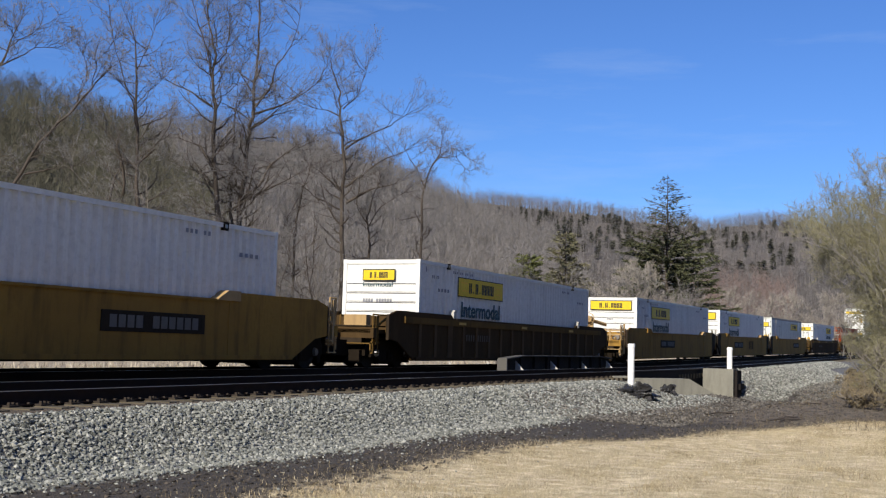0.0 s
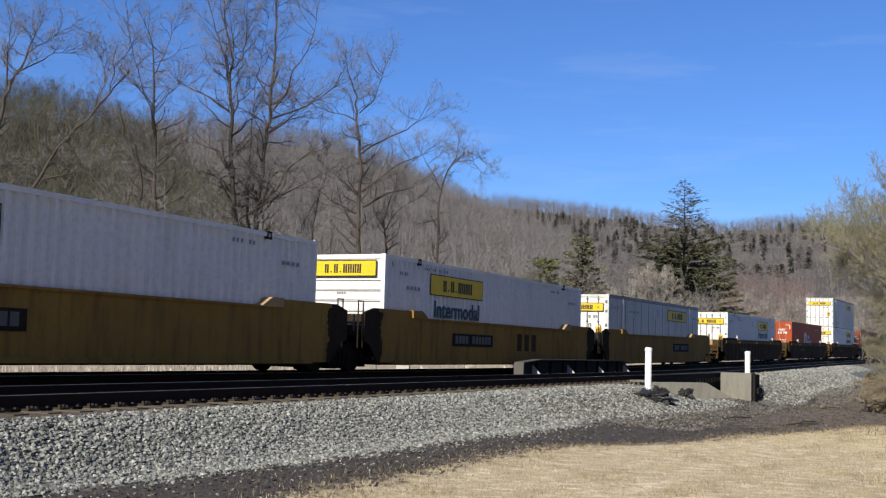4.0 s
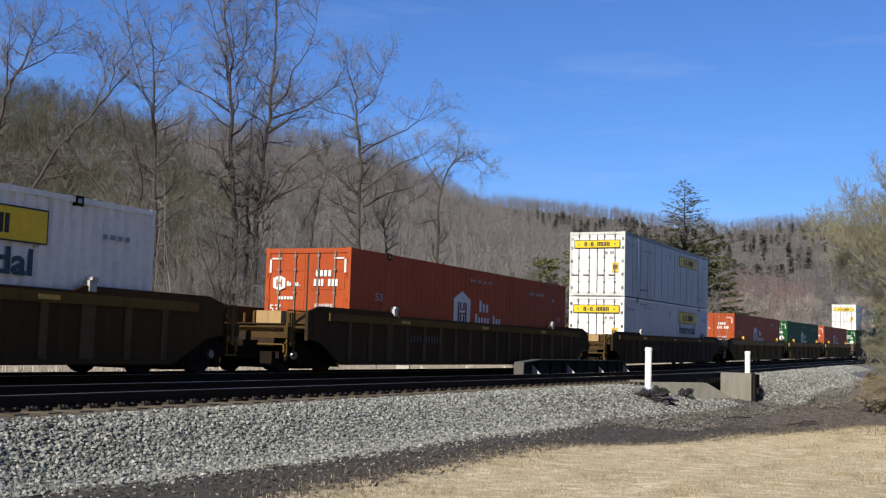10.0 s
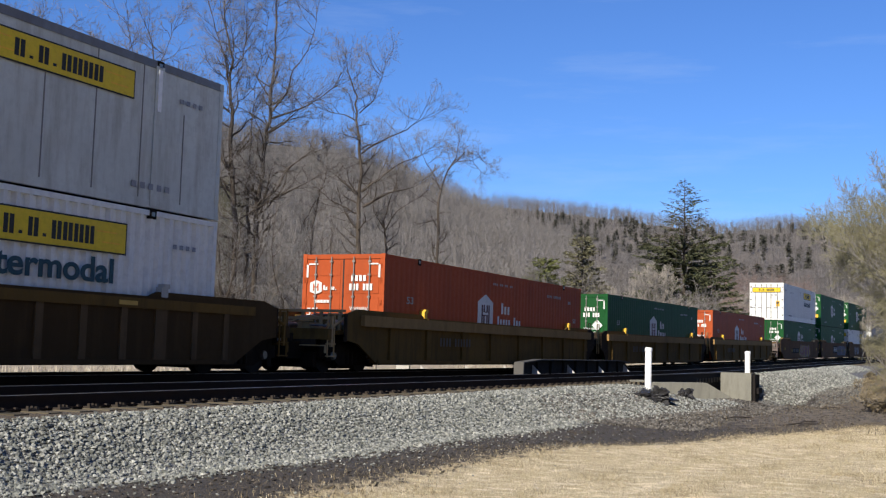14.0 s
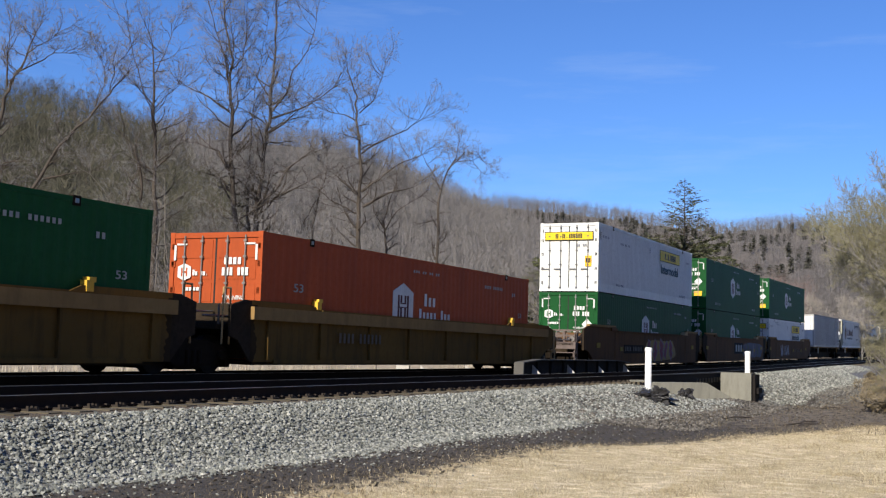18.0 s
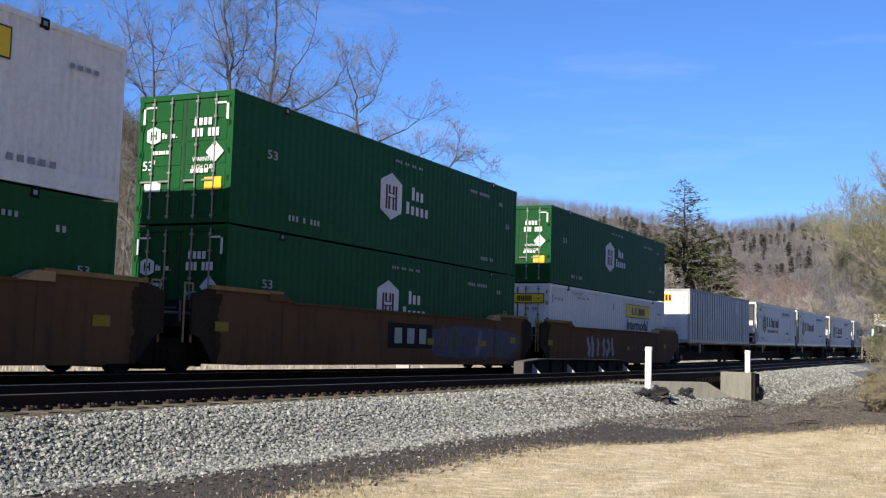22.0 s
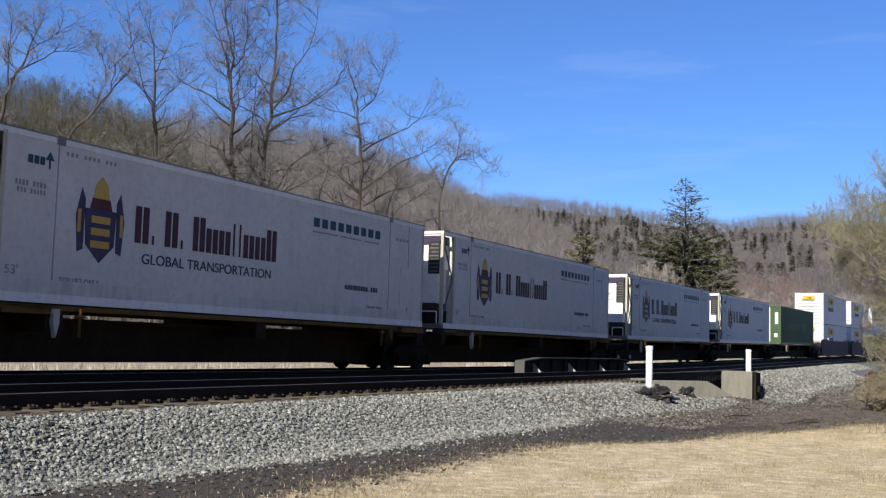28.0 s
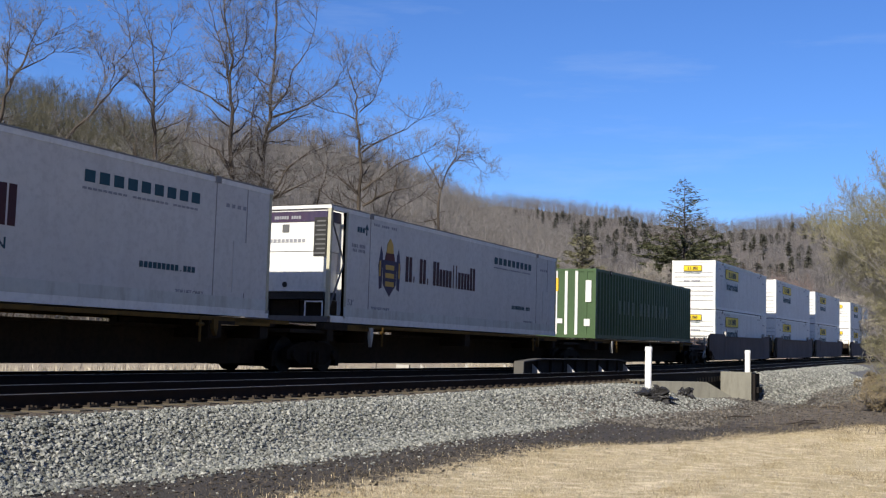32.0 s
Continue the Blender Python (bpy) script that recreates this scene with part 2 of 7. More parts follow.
M["thatch"] = islands("brown thatch", [(0.2, 0.155, 0.09), (0.33, 0.265, 0.16), (0.15, 0.115, 0.065), (0.42, 0.34, 0.21)])
M["blade_far"] = islands("grey dead grass", [(0.26, 0.22, 0.165), (0.48, 0.42, 0.33), (0.6, 0.54, 0.43), (0.1, 0.085, 0.065)])
M["blade_dark"] = islands("dead stalks", [(0.07, 0.055, 0.04), (0.13, 0.1, 0.065), (0.2, 0.16, 0.1)])
M["bark_pale"] = surface("weathered pale bark", (0.27, 0.25, 0.225), (0.19, 0.175, 0.158), (0.09, 0.08, 0.07), 0.9, fine=5, relief=0.5, depth=0.03)
M["bark"] = surface("grey bark", (0.2, 0.178, 0.155), (0.145, 0.127, 0.11), (0.08, 0.068, 0.06), 0.9, fine=5, relief=0.5, depth=0.03)
M["bark_dark"] = surface("dark bark", (0.082, 0.067, 0.055), (0.057, 0.046, 0.038), (0.035, 0.029, 0.025), 0.9, fine=5, relief=0.5, depth=0.03)
M["twig"] = surface("grey brown twigs", (0.215, 0.205, 0.205), (0.165, 0.157, 0.157), (0.11, 0.103, 0.1), 0.9, relief=0)
M["twig_yellow"] = surface("olive grey twigs", (0.235, 0.22, 0.125), (0.185, 0.17, 0.1), (0.13, 0.115, 0.08), 0.9, relief=0)
M["twig_pale"] = surface("pale grey twigs", (0.33, 0.3, 0.26), (0.26, 0.23, 0.2), (0.18, 0.155, 0.13), 0.9, relief=0)
M["wood_far"] = islands("bare hillside woods", [(0.055, 0.05, 0.047), (0.15, 0.135, 0.13), (0.27, 0.247, 0.238), (0.09, 0.081, 0.073), (0.2, 0.182, 0.174)])
# lighter copy of wood_far: the slope's sunlight is in its tones
M["wood_sunlit"] = islands("bare hillside woods, sunlight put into the tones", [(0.07, 0.064, 0.06), (0.168, 0.153, 0.145), (0.29, 0.268, 0.255), (0.11, 0.099, 0.091), (0.2, 0.182, 0.171)])
M["wood_near"] = islands("bare olive brown woods", [(0.05, 0.047, 0.031), (0.085, 0.079, 0.05), (0.13, 0.118, 0.082), (0.065, 0.064, 0.038), (0.1, 0.093, 0.062)])
M["wood_red"] = islands("reddish bare woods", [(0.15, 0.1, 0.085), (0.21, 0.145, 0.125), (0.26, 0.19, 0.165), (0.18, 0.125, 0.105)])
M["pine_far"] = islands("dark hillside pines", [(0.03, 0.03, 0.02), (0.05, 0.049, 0.031), (0.075, 0.068, 0.047)])
M["needles"] = islands("spruce needles", [(0.045, 0.052, 0.024), (0.075, 0.083, 0.036), (0.115, 0.12, 0.055), (0.06, 0.065, 0.034)])
M["needles_light"] = islands("yellow green needles", [(0.085, 0.095, 0.026), (0.14, 0.15, 0.045), (0.11, 0.12, 0.038)])
M["needles_grey"] = islands("grey olive needles", [(0.1, 0.098, 0.05), (0.15, 0.14, 0.078), (0.19, 0.172, 0.105)])
M["siding"] = surface("pale house siding", (0.62, 0.62, 0.6), (0.55, 0.55, 0.54), (0.4, 0.38, 0.35), 0.7)
M["roofing"] = surface("grey roofing", (0.3, 0.31, 0.33), (0.25, 0.26, 0.27), (0.2, 0.19, 0.18), 0.8)
for key, col in (("spray_green", (0.05, 0.075, 0.05)), ("spray_slate", (0.075, 0.075, 0.11)), ("spray_pink", (0.2, 0.03, 0.055)), ("spray_yellow", (0.27, 0.17, 0.035)), ("spray_blue", (0.055, 0.06, 0.105)), ("spray_lilac", (0.16, 0.13, 0.18)), ("spray_white", (0.3, 0.28, 0.28)), ("spray_dusk", (0.08, 0.055, 0.075))):
    M[key] = surface("spray paint " + key[6:], col, tuple(0.8 * v for v in col), (0.12, 0.08, 0.06), 0.6, streak=0.6, relief=0)


def ground_material():
    m, t, b = nodes("ground", 0.95)
    co = t.nodes.new("ShaderNodeTexCoord").outputs["Object"]
    big, mid, small = noise_node(t, co, 0.35, 5), noise_node(t, co, 3.0, 6), noise_node(t, co, 38, 6)

    def att(name):
        a = t.nodes.new("ShaderNodeAttribute")
        a.attribute_name = name
        add = t.nodes.new("ShaderNodeMath")
        add.operation = "MULTIPLY_ADD"
        t.links.new(mid, add.inputs[0])
        add.inputs[1].default_value = 0.9
        t.links.new(a.outputs["Fac"], add.inputs[2])
        return ramp(t, add.outputs[0], 0.85, 1.05)
    soil = blend(t, ramp(t, small, 0.35, 0.7), (0.034, 0.028, 0.023), (0.085, 0.07, 0.057))
    soil = blend(t, ramp(t, mid, 0.5, 0.8), soil, (0.1, 0.08, 0.062))
    soil = blend(t, ramp(t, noise_node(t, co, 11, 6), 0.5, 0.7), soil, (0.022, 0.018, 0.015))
    grass = blend(t, ramp(t, small, 0.3, 0.75), (0.38, 0.305, 0.175), (0.86, 0.73, 0.51))
    grass = blend(t, ramp(t, big, 0.42, 0.7), grass, (0.46, 0.375, 0.22))
    grass = blend(t, ramp(t, mid, 0.52, 0.78), grass, (0.33, 0.265, 0.15))
    patch = noise_node(t, co, 2.6, 6, 0.7, (1.4, 1.0, 1.0))
    grass = blend(t, ramp(t, patch, 0.47, 0.34), grass, (0.36, 0.285, 0.165))
    grass = blend(t, ramp(t, patch, 0.52, 0.7), grass, (0.9, 0.78, 0.56))
    stone = blend(t, ramp(t, small, 0.35, 0.65), (0.06, 0.058, 0.055), (0.24, 0.235, 0.22))
    field = blend(t, ramp(t, mid, 0.35, 0.7), (0.3, 0.245, 0.175), (0.46, 0.385, 0.28))
    col = blend(t, att("grass"), soil, grass)
    bank = blend(t, ramp(t, mid, 0.35, 0.7), (0.088, 0.072, 0.057), (0.2, 0.162, 0.12))
    col = blend(t, att("bank"), col, bank)
    col = blend(t, att("field"), col, field)
    col = blend(t, att("ballast"), col, stone)
    # near black ground from the empty track to beneath the train
    bed_black = blend(t, ramp(t, small, 0.35, 0.65), (0.018, 0.015, 0.013), (0.045, 0.037, 0.032))
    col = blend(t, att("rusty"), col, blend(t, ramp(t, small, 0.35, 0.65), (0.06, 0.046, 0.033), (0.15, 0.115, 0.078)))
    col = blend(t, att("dark_bed"), col, bed_black)
    t.links.new(col, b.inputs["Base Color"])
    both = t.nodes.new("ShaderNodeMath")
    t.links.new(small, both.inputs[0])
    t.links.new(mid, both.inputs[1])
    bump(t, b, both.outputs[0], 0.8, 0.06)
    return m


M["ground"] = ground_material()
m_, t_, b_ = nodes("hillside leaf litter", 0.95)
co_ = t_.nodes.new("ShaderNodeTexCoord").outputs["Object"]
t_.links.new(blend(t_, ramp(t_, noise_node(t_, co_, 0.05, 6), 0.35, 0.65), (0.085, 0.072, 0.062), (0.14, 0.118, 0.1)), b_.inputs["Base Color"])
bump(t_, b_, noise_node(t_, co_, 0.4, 6), 1.0, 0.8)
M["litter"] = m_

# ---- mesh helpers ----


def raw(name, vs, fs, material, smooth=False):
    me = bpy.data.meshes.new(name)
    me.from_pydata(vs, [], fs)
    me.materials.append(material)
    if smooth:
        me.shade_smooth()
    return me


def box_geo(boxes):
    vs, fs = [], []
    for x0, x1, y0, y1, z0, z1 in boxes:
        n = len(vs)
        vs += [(x0, y0, z0), (x1, y0, z0), (x1, y1, z0), (x0, y1, z0), (x0, y0, z1), (x1, y0, z1), (x1, y1, z1), (x0, y1, z1)]
        fs += [(n + 3, n + 2, n + 1, n), (n + 4, n + 5, n + 6, n + 7), (n, n + 1, n + 5, n + 4), (n + 1, n + 2, n + 6, n + 5),
               (n + 2, n + 3, n + 7, n + 6), (n + 3, n, n + 4, n + 7)]
    return vs, fs


def rounded(name, vs, fs, material, edge):
    bm = bmesh.new()
    for v in vs:
        bm.verts.new(v)
    bm.verts.ensure_lookup_table()
    for f in fs:
        bm.faces.new([bm.verts[i] for i in f])
    sharp = [e for e in bm.edges if len(e.link_faces) == 2 and e.calc_face_angle(0) > 0.5]
    bmesh.ops.bevel(bm, geom=sharp, offset=edge, segments=1, affect="EDGES", profile=0.5)
    me = bpy.data.meshes.new(name)
    bm.to_mesh(me)
    bm.free()
    me.materials.append(material)
    return me


def part(name, me, parent, label="", m=None):
    ob = new(name, me)
    ob.parent = parent
    if m is not None:
        ob.matrix_basis = m
    if label:
        ob["label"] = label
    return ob


def boxes(name, bx, material, parent, label="", edge=0.0, m=None):
    vs, fs = box_geo(bx)
    me = rounded(name, vs, fs, material, edge) if edge else raw(name, vs, fs, material)
    return part(name, me, parent, label, m)


def slab_geo(outline, y0, y1):
    """An outline in x and z, given thickness along y."""
    n = len(outline)
    vs = [(x, y0, z) for x, z in outline] + [(x, y1, z) for x, z in outline]
    fs = [tuple(range(n)), tuple(range(2 * n - 1, n - 1, -1))]
    fs += [(i, i + n, (i + 1) % n + n, (i + 1) % n) for i in range(n)]
    return vs, fs


def slab(name, outline, y0, y1, material, parent, label="", edge=0.0, m=None):
    vs, fs = slab_geo(outline, y0, y1)
    me = rounded(name, vs, fs, material, edge) if edge else raw(name, vs, fs, material)
    return part(name, me, parent, label, m)


def tube_geo(a, b, r0, r1, k=8, caps=True):
    a, b = Vector(a), Vector(b)
    d = (b - a).normalized()
    s = d.cross(Vector((0, 0, 1)) if abs(d.z) < 0.9 else Vector((1, 0, 0))).normalized()
    u = d.cross(s)
    vs = []
    for c, r in ((a, r0), (b, r1)):
        vs += [tuple(c + s * (r * math.cos(2 * math.pi * i / k)) + u * (r * math.sin(2 * math.pi * i / k))) for i in range(k)]
    fs = [(i, (i + 1) % k, (i + 1) % k + k, i + k) for i in range(k)]
    if caps:
        fs += [tuple(range(k - 1, -1, -1)), tuple(range(k, 2 * k))]
    return vs, fs


def merged(geos):
    vs, fs = [], []
    for v, f in geos:
        n = len(vs)
        vs += v
        fs += [tuple(i + n for i in q) for q in f]
    return vs, fs


def tubes(name, segs, material, parent, label="", k=8, m=None):
    vs, fs = merged([tube_geo(a, b, r, r, k) for a, b, r in segs])
    return part(name, raw(name, vs, fs, material), parent, label, m)


def thing(name, label, category, group="", m=None):
    ob = new(name)
    ob.empty_display_size = 0.5
    if m is not None:
        ob.matrix_basis = m
    return tagged(ob, label, category, group)


SIDE = pose(0, 0, 0, 90, 0, 0)                 # writing on a face turned to -y
END = pose(0, 0, 0, 0, 0, -90) @ SIDE          # writing on a face turned to -x
GLYPHS = {}


def words(name, text, width, height, material, parent, at, turn=SIDE):
    """Raised lettering of that width and height; at is its lower corner."""
    key = (text, width, height, material.name)
    if key not in GLYPHS:
        cu = bpy.data.curves.new(name, "FONT")
        cu.body, cu.extrude, cu.offset = text, 0.004, (0.022 if height > 0.3 else 0.006)
        ob = bpy.data.objects.new(name, cu)
        scene.collection.objects.link(ob)
        bpy.context.view_layer.update()
        me = bpy.data.meshes.new_from_object(ob.evaluated_get(bpy.context.evaluated_depsgraph_get()))
        bpy.data.objects.remove(ob)
        co = np.zeros(len(me.vertices) * 3)
        me.vertices.foreach_get("co", co)
        co = co.reshape(-1, 3)
        lo, hi = co.min(0), co.max(0)
        co[:, 0] = (co[:, 0] - lo[0]) * width / (hi[0] - lo[0])
        co[:, 1] = (co[:, 1] - lo[1]) * height / (hi[1] - lo[1])
        me.vertices.foreach_set("co", co.ravel())
        me.materials.clear()
        me.materials.append(material)
        GLYPHS[key] = me
    return tagged(part(name, GLYPHS[key], parent, "", Matrix.Translation(at) @ turn), kind="stuff")


def bars(name, text, width, height, material, parent, at, turn=SIDE, thick=0.004, gap=0.22):
    """Plain upright bars, one to a letter, in place of writing."""
    n, bx = len(text), []
    w = width / n
    for i, ch in enumerate(text):
        if ch == " ":
            continue
        narrow = 0.5 if ch in ".,Ii1l" else 0.0
        tall = 0.25 if ch in ".," else (0.72 if ch.islower() and ch not in "bdfhkltgpqy" else 1.0)
        bx.append((i * w + w * (gap + narrow) / 2, (i + 1) * w - w * (gap + narrow) / 2, 0, height * tall, 0, thick))
    vs, fs = box_geo(bx)
    return tagged(part(name, raw(name, vs, fs, material), parent, "", Matrix.Translation(at) @ turn), kind="stuff")


def flat(name, x0, x1, z0, z1, y, material, parent, label="", thick=0.006):
    return boxes(name, [(x0, x1, y - thick, y, z0, z1)], material, parent, label)

# ---- the ground and the line ----
BEND = -0.000105          # the line curves gently
TRAIN_Y, NEAR_Y, RAIL_Z = 15.705, 11.5, 0.95
NEAR_Z = 0.88


def line_y(y, x):
    return y + BEND * x * x


def line_z(x):
    """The line climbs gently beyond the culvert."""
    u = np.clip(x, -400, 400) - 47.0
    return 0.0054 * (u + np.sqrt(u * u + 100.0))


def smooth(a, b, v):
    u = np.clip((v - a) / (b - a), 0, 1)
    return u * u * (3 - 2 * u)


GRASS_X = [-60, 0, 10, 15, 18.5, 21, 25.7, 28.5, 34, 60]
GRASS_Y = [6.8, 6.8, 6.4, 6.5, 6.1, 4.6, 3.5, 2.4, -0.3, -12]
TOE_X = [-60, 0, 9, 12, 19, 22.5, 26.8, 31.4, 60]
TOE_Y = [8.9, 8.9, 8.75, 8.4, 8.4, 8.1, 7.4, 7.0, 6.8]


def height(x, y):
    """Height of the ground; arrays."""
    yy = y - BEND * np.clip(x, -400, 400) ** 2
    toe = np.interp(x, TOE_X, TOE_Y)
    bed = smooth(0, 1, (yy - toe) / (10.0 - toe)) * 0.66
    bed = np.where(yy > 18.3, 0.66 - 0.2 * smooth(18.3, 20.5, yy), bed)
    far = smooth(20, 90, yy) * 1.6
    trench = smooth(36.9, 37.5, x) * (1 - smooth(47.3, 47.8, x)) * smooth(9.5, 10.0, yy) * (1 - smooth(20, 23, yy)) * 1.7
    gully = np.exp(-((x - 45.6 - 0.15 * (y - 9)) / 3.6) ** 2) * smooth(3.5, 8.0, y) * (1 - smooth(21, 30, y)) * 1.35
    east = smooth(33, 60, x) * (1 - smooth(4, 8, yy)) * 0.5
    wob = 0.05 * np.sin(x * 0.7 + y * 0.4) * np.sin(y * 0.9 - x * 0.23) * (1 - smooth(7, 9, yy))
    dip = 0.45 * np.exp(-((x - 37.4) / 3.0) ** 2 - ((yy - 8.9) / 1.0) ** 2)
    heap = 0.17 * np.exp(-((yy - 8.15 + 0.12 * (x - 34)) / 0.85) ** 2) * smooth(31.5, 34, x) * (1 - smooth(38, 41, x))
    climb = line_z(x) * smooth(5, 9.5, yy) * (1 - smooth(60, 140, yy))
    return bed + far + climb + heap - dip - np.maximum(gully, trench) + east * smooth(-4, 2, yy) + wob


def ground_z(x, y):
    return float(height(np.array([float(x)]), np.array([float(y)]))[0])


def spread(*parts):
    return np.unique(np.concatenate(parts))


gx = spread(np.linspace(-3000, -200, 12), np.linspace(-200, -10, 20), np.arange(-10, 62, 0.4), np.arange(62, 140, 2.0), np.linspace(140, 400, 20), np.linspace(400, 3000, 12))
gy = spread(np.linspace(-3000, -200, 12), np.linspace(-200, -6, 16), np.arange(-6, 23, 0.25), np.arange(23, 60, 1.5), np.linspace(60, 200, 14), np.linspace(200, 3000, 14))
GX, GY = np.meshgrid(gx, gy)
GZ = height(GX, GY)
nx, ny = len(gx), len(gy)
idx = np.arange(nx * ny).reshape(ny, nx)
quads = np.stack([idx[:-1, :-1], idx[:-1, 1:], idx[1:, 1:], idx[1:, :-1]], -1).reshape(-1, 4)


def array_mesh(name, verts, faces, material):
    """A mesh out of arrays; all faces have the same number of corners."""
    me = bpy.data.meshes.new(name)
    k = faces.shape[1]
    me.vertices.add(len(verts))
    me.vertices.foreach_set("co", verts.astype(np.float32).ravel())
    me.loops.add(faces.size)
    me.loops.foreach_set("vertex_index", faces.astype(np.int32).ravel())
    me.polygons.add(len(faces))
    me.polygons.foreach_set("loop_start", np.arange(0, faces.size, k, dtype=np.int32))
    me.polygons.foreach_set("loop_total", np.full(len(faces), k, dtype=np.int32))
    me.update(calc_edges=True)
    me.shade_flat()
    me.materials.append(material)
    return me


ground_me = array_mesh("ground", np.stack([GX, GY, GZ], -1).reshape(-1, 3), quads, M["ground"])
ground_me.shade_smooth()
lawn = np.interp(GX, GRASS_X, GRASS_Y)
rail_off = GY - BEND * np.clip(GX, -400, 400) ** 2
shoulder = np.interp(GX, TOE_X, TOE_Y)
east_dirt = smooth(30, 44, GX)
for name, val in (("grass", 0.5 + 0.36 * np.clip(lawn - GY, -1.3, 1.3)),
                  ("ballast", 0.55 + 0.6 * np.clip(rail_off - shoulder, -1, 1) - 0.5 * east_dirt * (1 - smooth(7.5, 10, rail_off)) - smooth(19, 24, rail_off)),
                  ("rusty", 0.55 + 0.9 * np.minimum(np.clip(rail_off - 9.8, -1, 1), np.clip(12.9 - rail_off, -1, 1))),
                  ("dark_bed", 0.55 + 0.9 * np.minimum(np.clip(rail_off - 10.85, -1, 1), np.clip(17.3 - rail_off, -1, 1))),
                  ("bank", np.maximum(smooth(42, 54, GX), 0.62 * smooth(20, 31, GX)) * (1 - smooth(5, 8.5, rail_off))),
                  ("field", np.maximum(smooth(20, 23, rail_off), 1 - smooth(-7, -4, GY)))):
    a = ground_me.attributes.new(name, "FLOAT", "POINT")
    a.data.foreach_set("value", val.astype(np.float32).ravel())
ground = tagged(new("ground", ground_me), "dry lawn, dark cinder strip and pale track ballast", "ground", kind="structure")

# stones of the ballast shoulder and bed
rng = np.random.default_rng(7)
ico_v = np.array([(0, 0, 1), (0.9, 0, 0.2), (0.25, 0.85, 0.25), (-0.75, 0.5, 0.15), (-0.7, -0.55, 0.2), (0.3, -0.85, 0.1), (0, 0, -0.8)])
ico_f = np.array([(0, 1, 2), (0, 2, 3), (0, 3, 4), (0, 4, 5), (0, 5, 1), (6, 2, 1), (6, 3, 2), (6, 4, 3), (6, 5, 4), (6, 1, 5)])


def scatter(protos_v, protos_f, px, py, pz, size, squash=(1, 1), tilt=3.1):
    """Copies of one small shape, turned and sized at random, as arrays."""
    n, k = len(px), len(protos_v)
    v = np.repeat(protos_v[None], n, 0) * (1 + rng.uniform(-0.3, 0.3, (n, k, 1)))
    v[:, :, 2] *= rng.uniform(*squash, (n, 1)) if squash[0] != squash[1] else squash[0]
    a, b = rng.uniform(0, 6.28, (n, 1)), rng.uniform(-tilt, tilt, (n, 1)) * 0.3
    y, z = v[:, :, 1] * np.cos(b) - v[:, :, 2] * np.sin(b), v[:, :, 1] * np.sin(b) + v[:, :, 2] * np.cos(b)
    x, y = v[:, :, 0] * np.cos(a) - y * np.sin(a), v[:, :, 0] * np.sin(a) + y * np.cos(a)
    out = np.stack([x, y, z], -1) * size[:, None, None] + np.stack([px, py, pz], -1)[:, None]
    f = protos_f[None] + (np.arange(n) * k)[:, None, None]
    return out.reshape(-1, 3), f.reshape(-1, protos_f.shape[1])


def stones(name, label, x0, x1, y0, y1, count, s0, s1, mat_="stone"):
    px = rng.uniform(x0, x1, count)
    yy = rng.uniform(y0, y1, count)
    toe = np.interp(px, TOE_X, TOE_Y)
    toe = toe + 0.4 * smooth(22, 27, px) * (1 - smooth(33, 40, px))
    keep = (yy > toe - 0.06 * rng.exponential(1.0, count) ** 1.5) | (mat_ in ("stone_dull", "stone_soil"))
    keep &= ~((np.abs(yy - NEAR_Y) < 1.27) & (((px + 60) % 0.53) < 0.24)) 
    px, yy = px[keep], yy[keep]
    py = yy + BEND * px ** 2
    size = rng.uniform(s0, s1, len(px)) * (0.7 + 0.6 * rng.random(len(px)))
    pz = height(px, py) + size * rng.uniform(-0.15, 0.45, len(px))
    v, f = scatter(ico_v, ico_f, px, py, pz, size, (0.6, 1.0))
    return tagged(new(name, array_mesh(name, v, f, M[mat_])), label, "ballast", kind="stuff")


stones("ballast", "grey crushed stone ballast on the near shoulder", 5, 22, 7.6, 9.88, 46000, 0.016, 0.038)
stones("ballast", "grey crushed stone ballast along the shoulder", 22, 37, 7.0, 9.9, 21000, 0.02, 0.046)
stones("ballast", "dirty stones sliding from the shoulder", 24, 40, 5.6, 9.3, 11000, 0.015, 0.05, "stone_soil")
stones("ballast", "dark stone ballast between the rails", 4, 36, 10.85, 14.4, 9000, 0.025, 0.05, "stone_black")
stones("ballast", "pale stone ballast on the far shoulder", 10, 70, 17.2, 20, 7000, 0.03, 0.06)
stones("ballast", "loose grey stones on the bank beyond the culvert", 44, 75, 3.5, 9.5, 12000, 0.025, 0.065, "stone_dull")
stones("ballast", "pale stones washed over the bank", 49, 80, 6.6, 9.5, 13000, 0.03, 0.07)
stones("ballast", "pale stone ballast beyond the culvert", 49, 95, 8.6, 10.6, 7000, 0.035, 0.07)

# loose stones and litter on the cinder strip
n_ = 1500
sx = rng.uniform(7, 46, n_)
sy = np.interp(sx, TOE_X, TOE_Y) - rng.exponential(0.7, n_)
sv, sf = scatter(ico_v, ico_f, sx, sy, height(sx, sy) + 0.006, rng.uniform(0.006, 0.026, n_), (0.5, 0.9))
tagged(new("loose_stones", array_mesh("loose_stones", sv, sf, M["stone"])), "scattered stones on dark cinders", "stones", kind="stuff")

n_ = 5000
sx = rng.uniform(6, 44, n_)
lo_, hi2 = np.interp(sx, GRASS_X, GRASS_Y) - 0.2, np.interp(sx, TOE_X, TOE_Y)
sy = lo_ + (hi2 - lo_) * rng.random(n_)
sv, sf = scatter(ico_v, ico_f, sx, sy, height(sx, sy) + 0.004, rng.uniform(0.008, 0.04, n_), (0.35, 0.8))
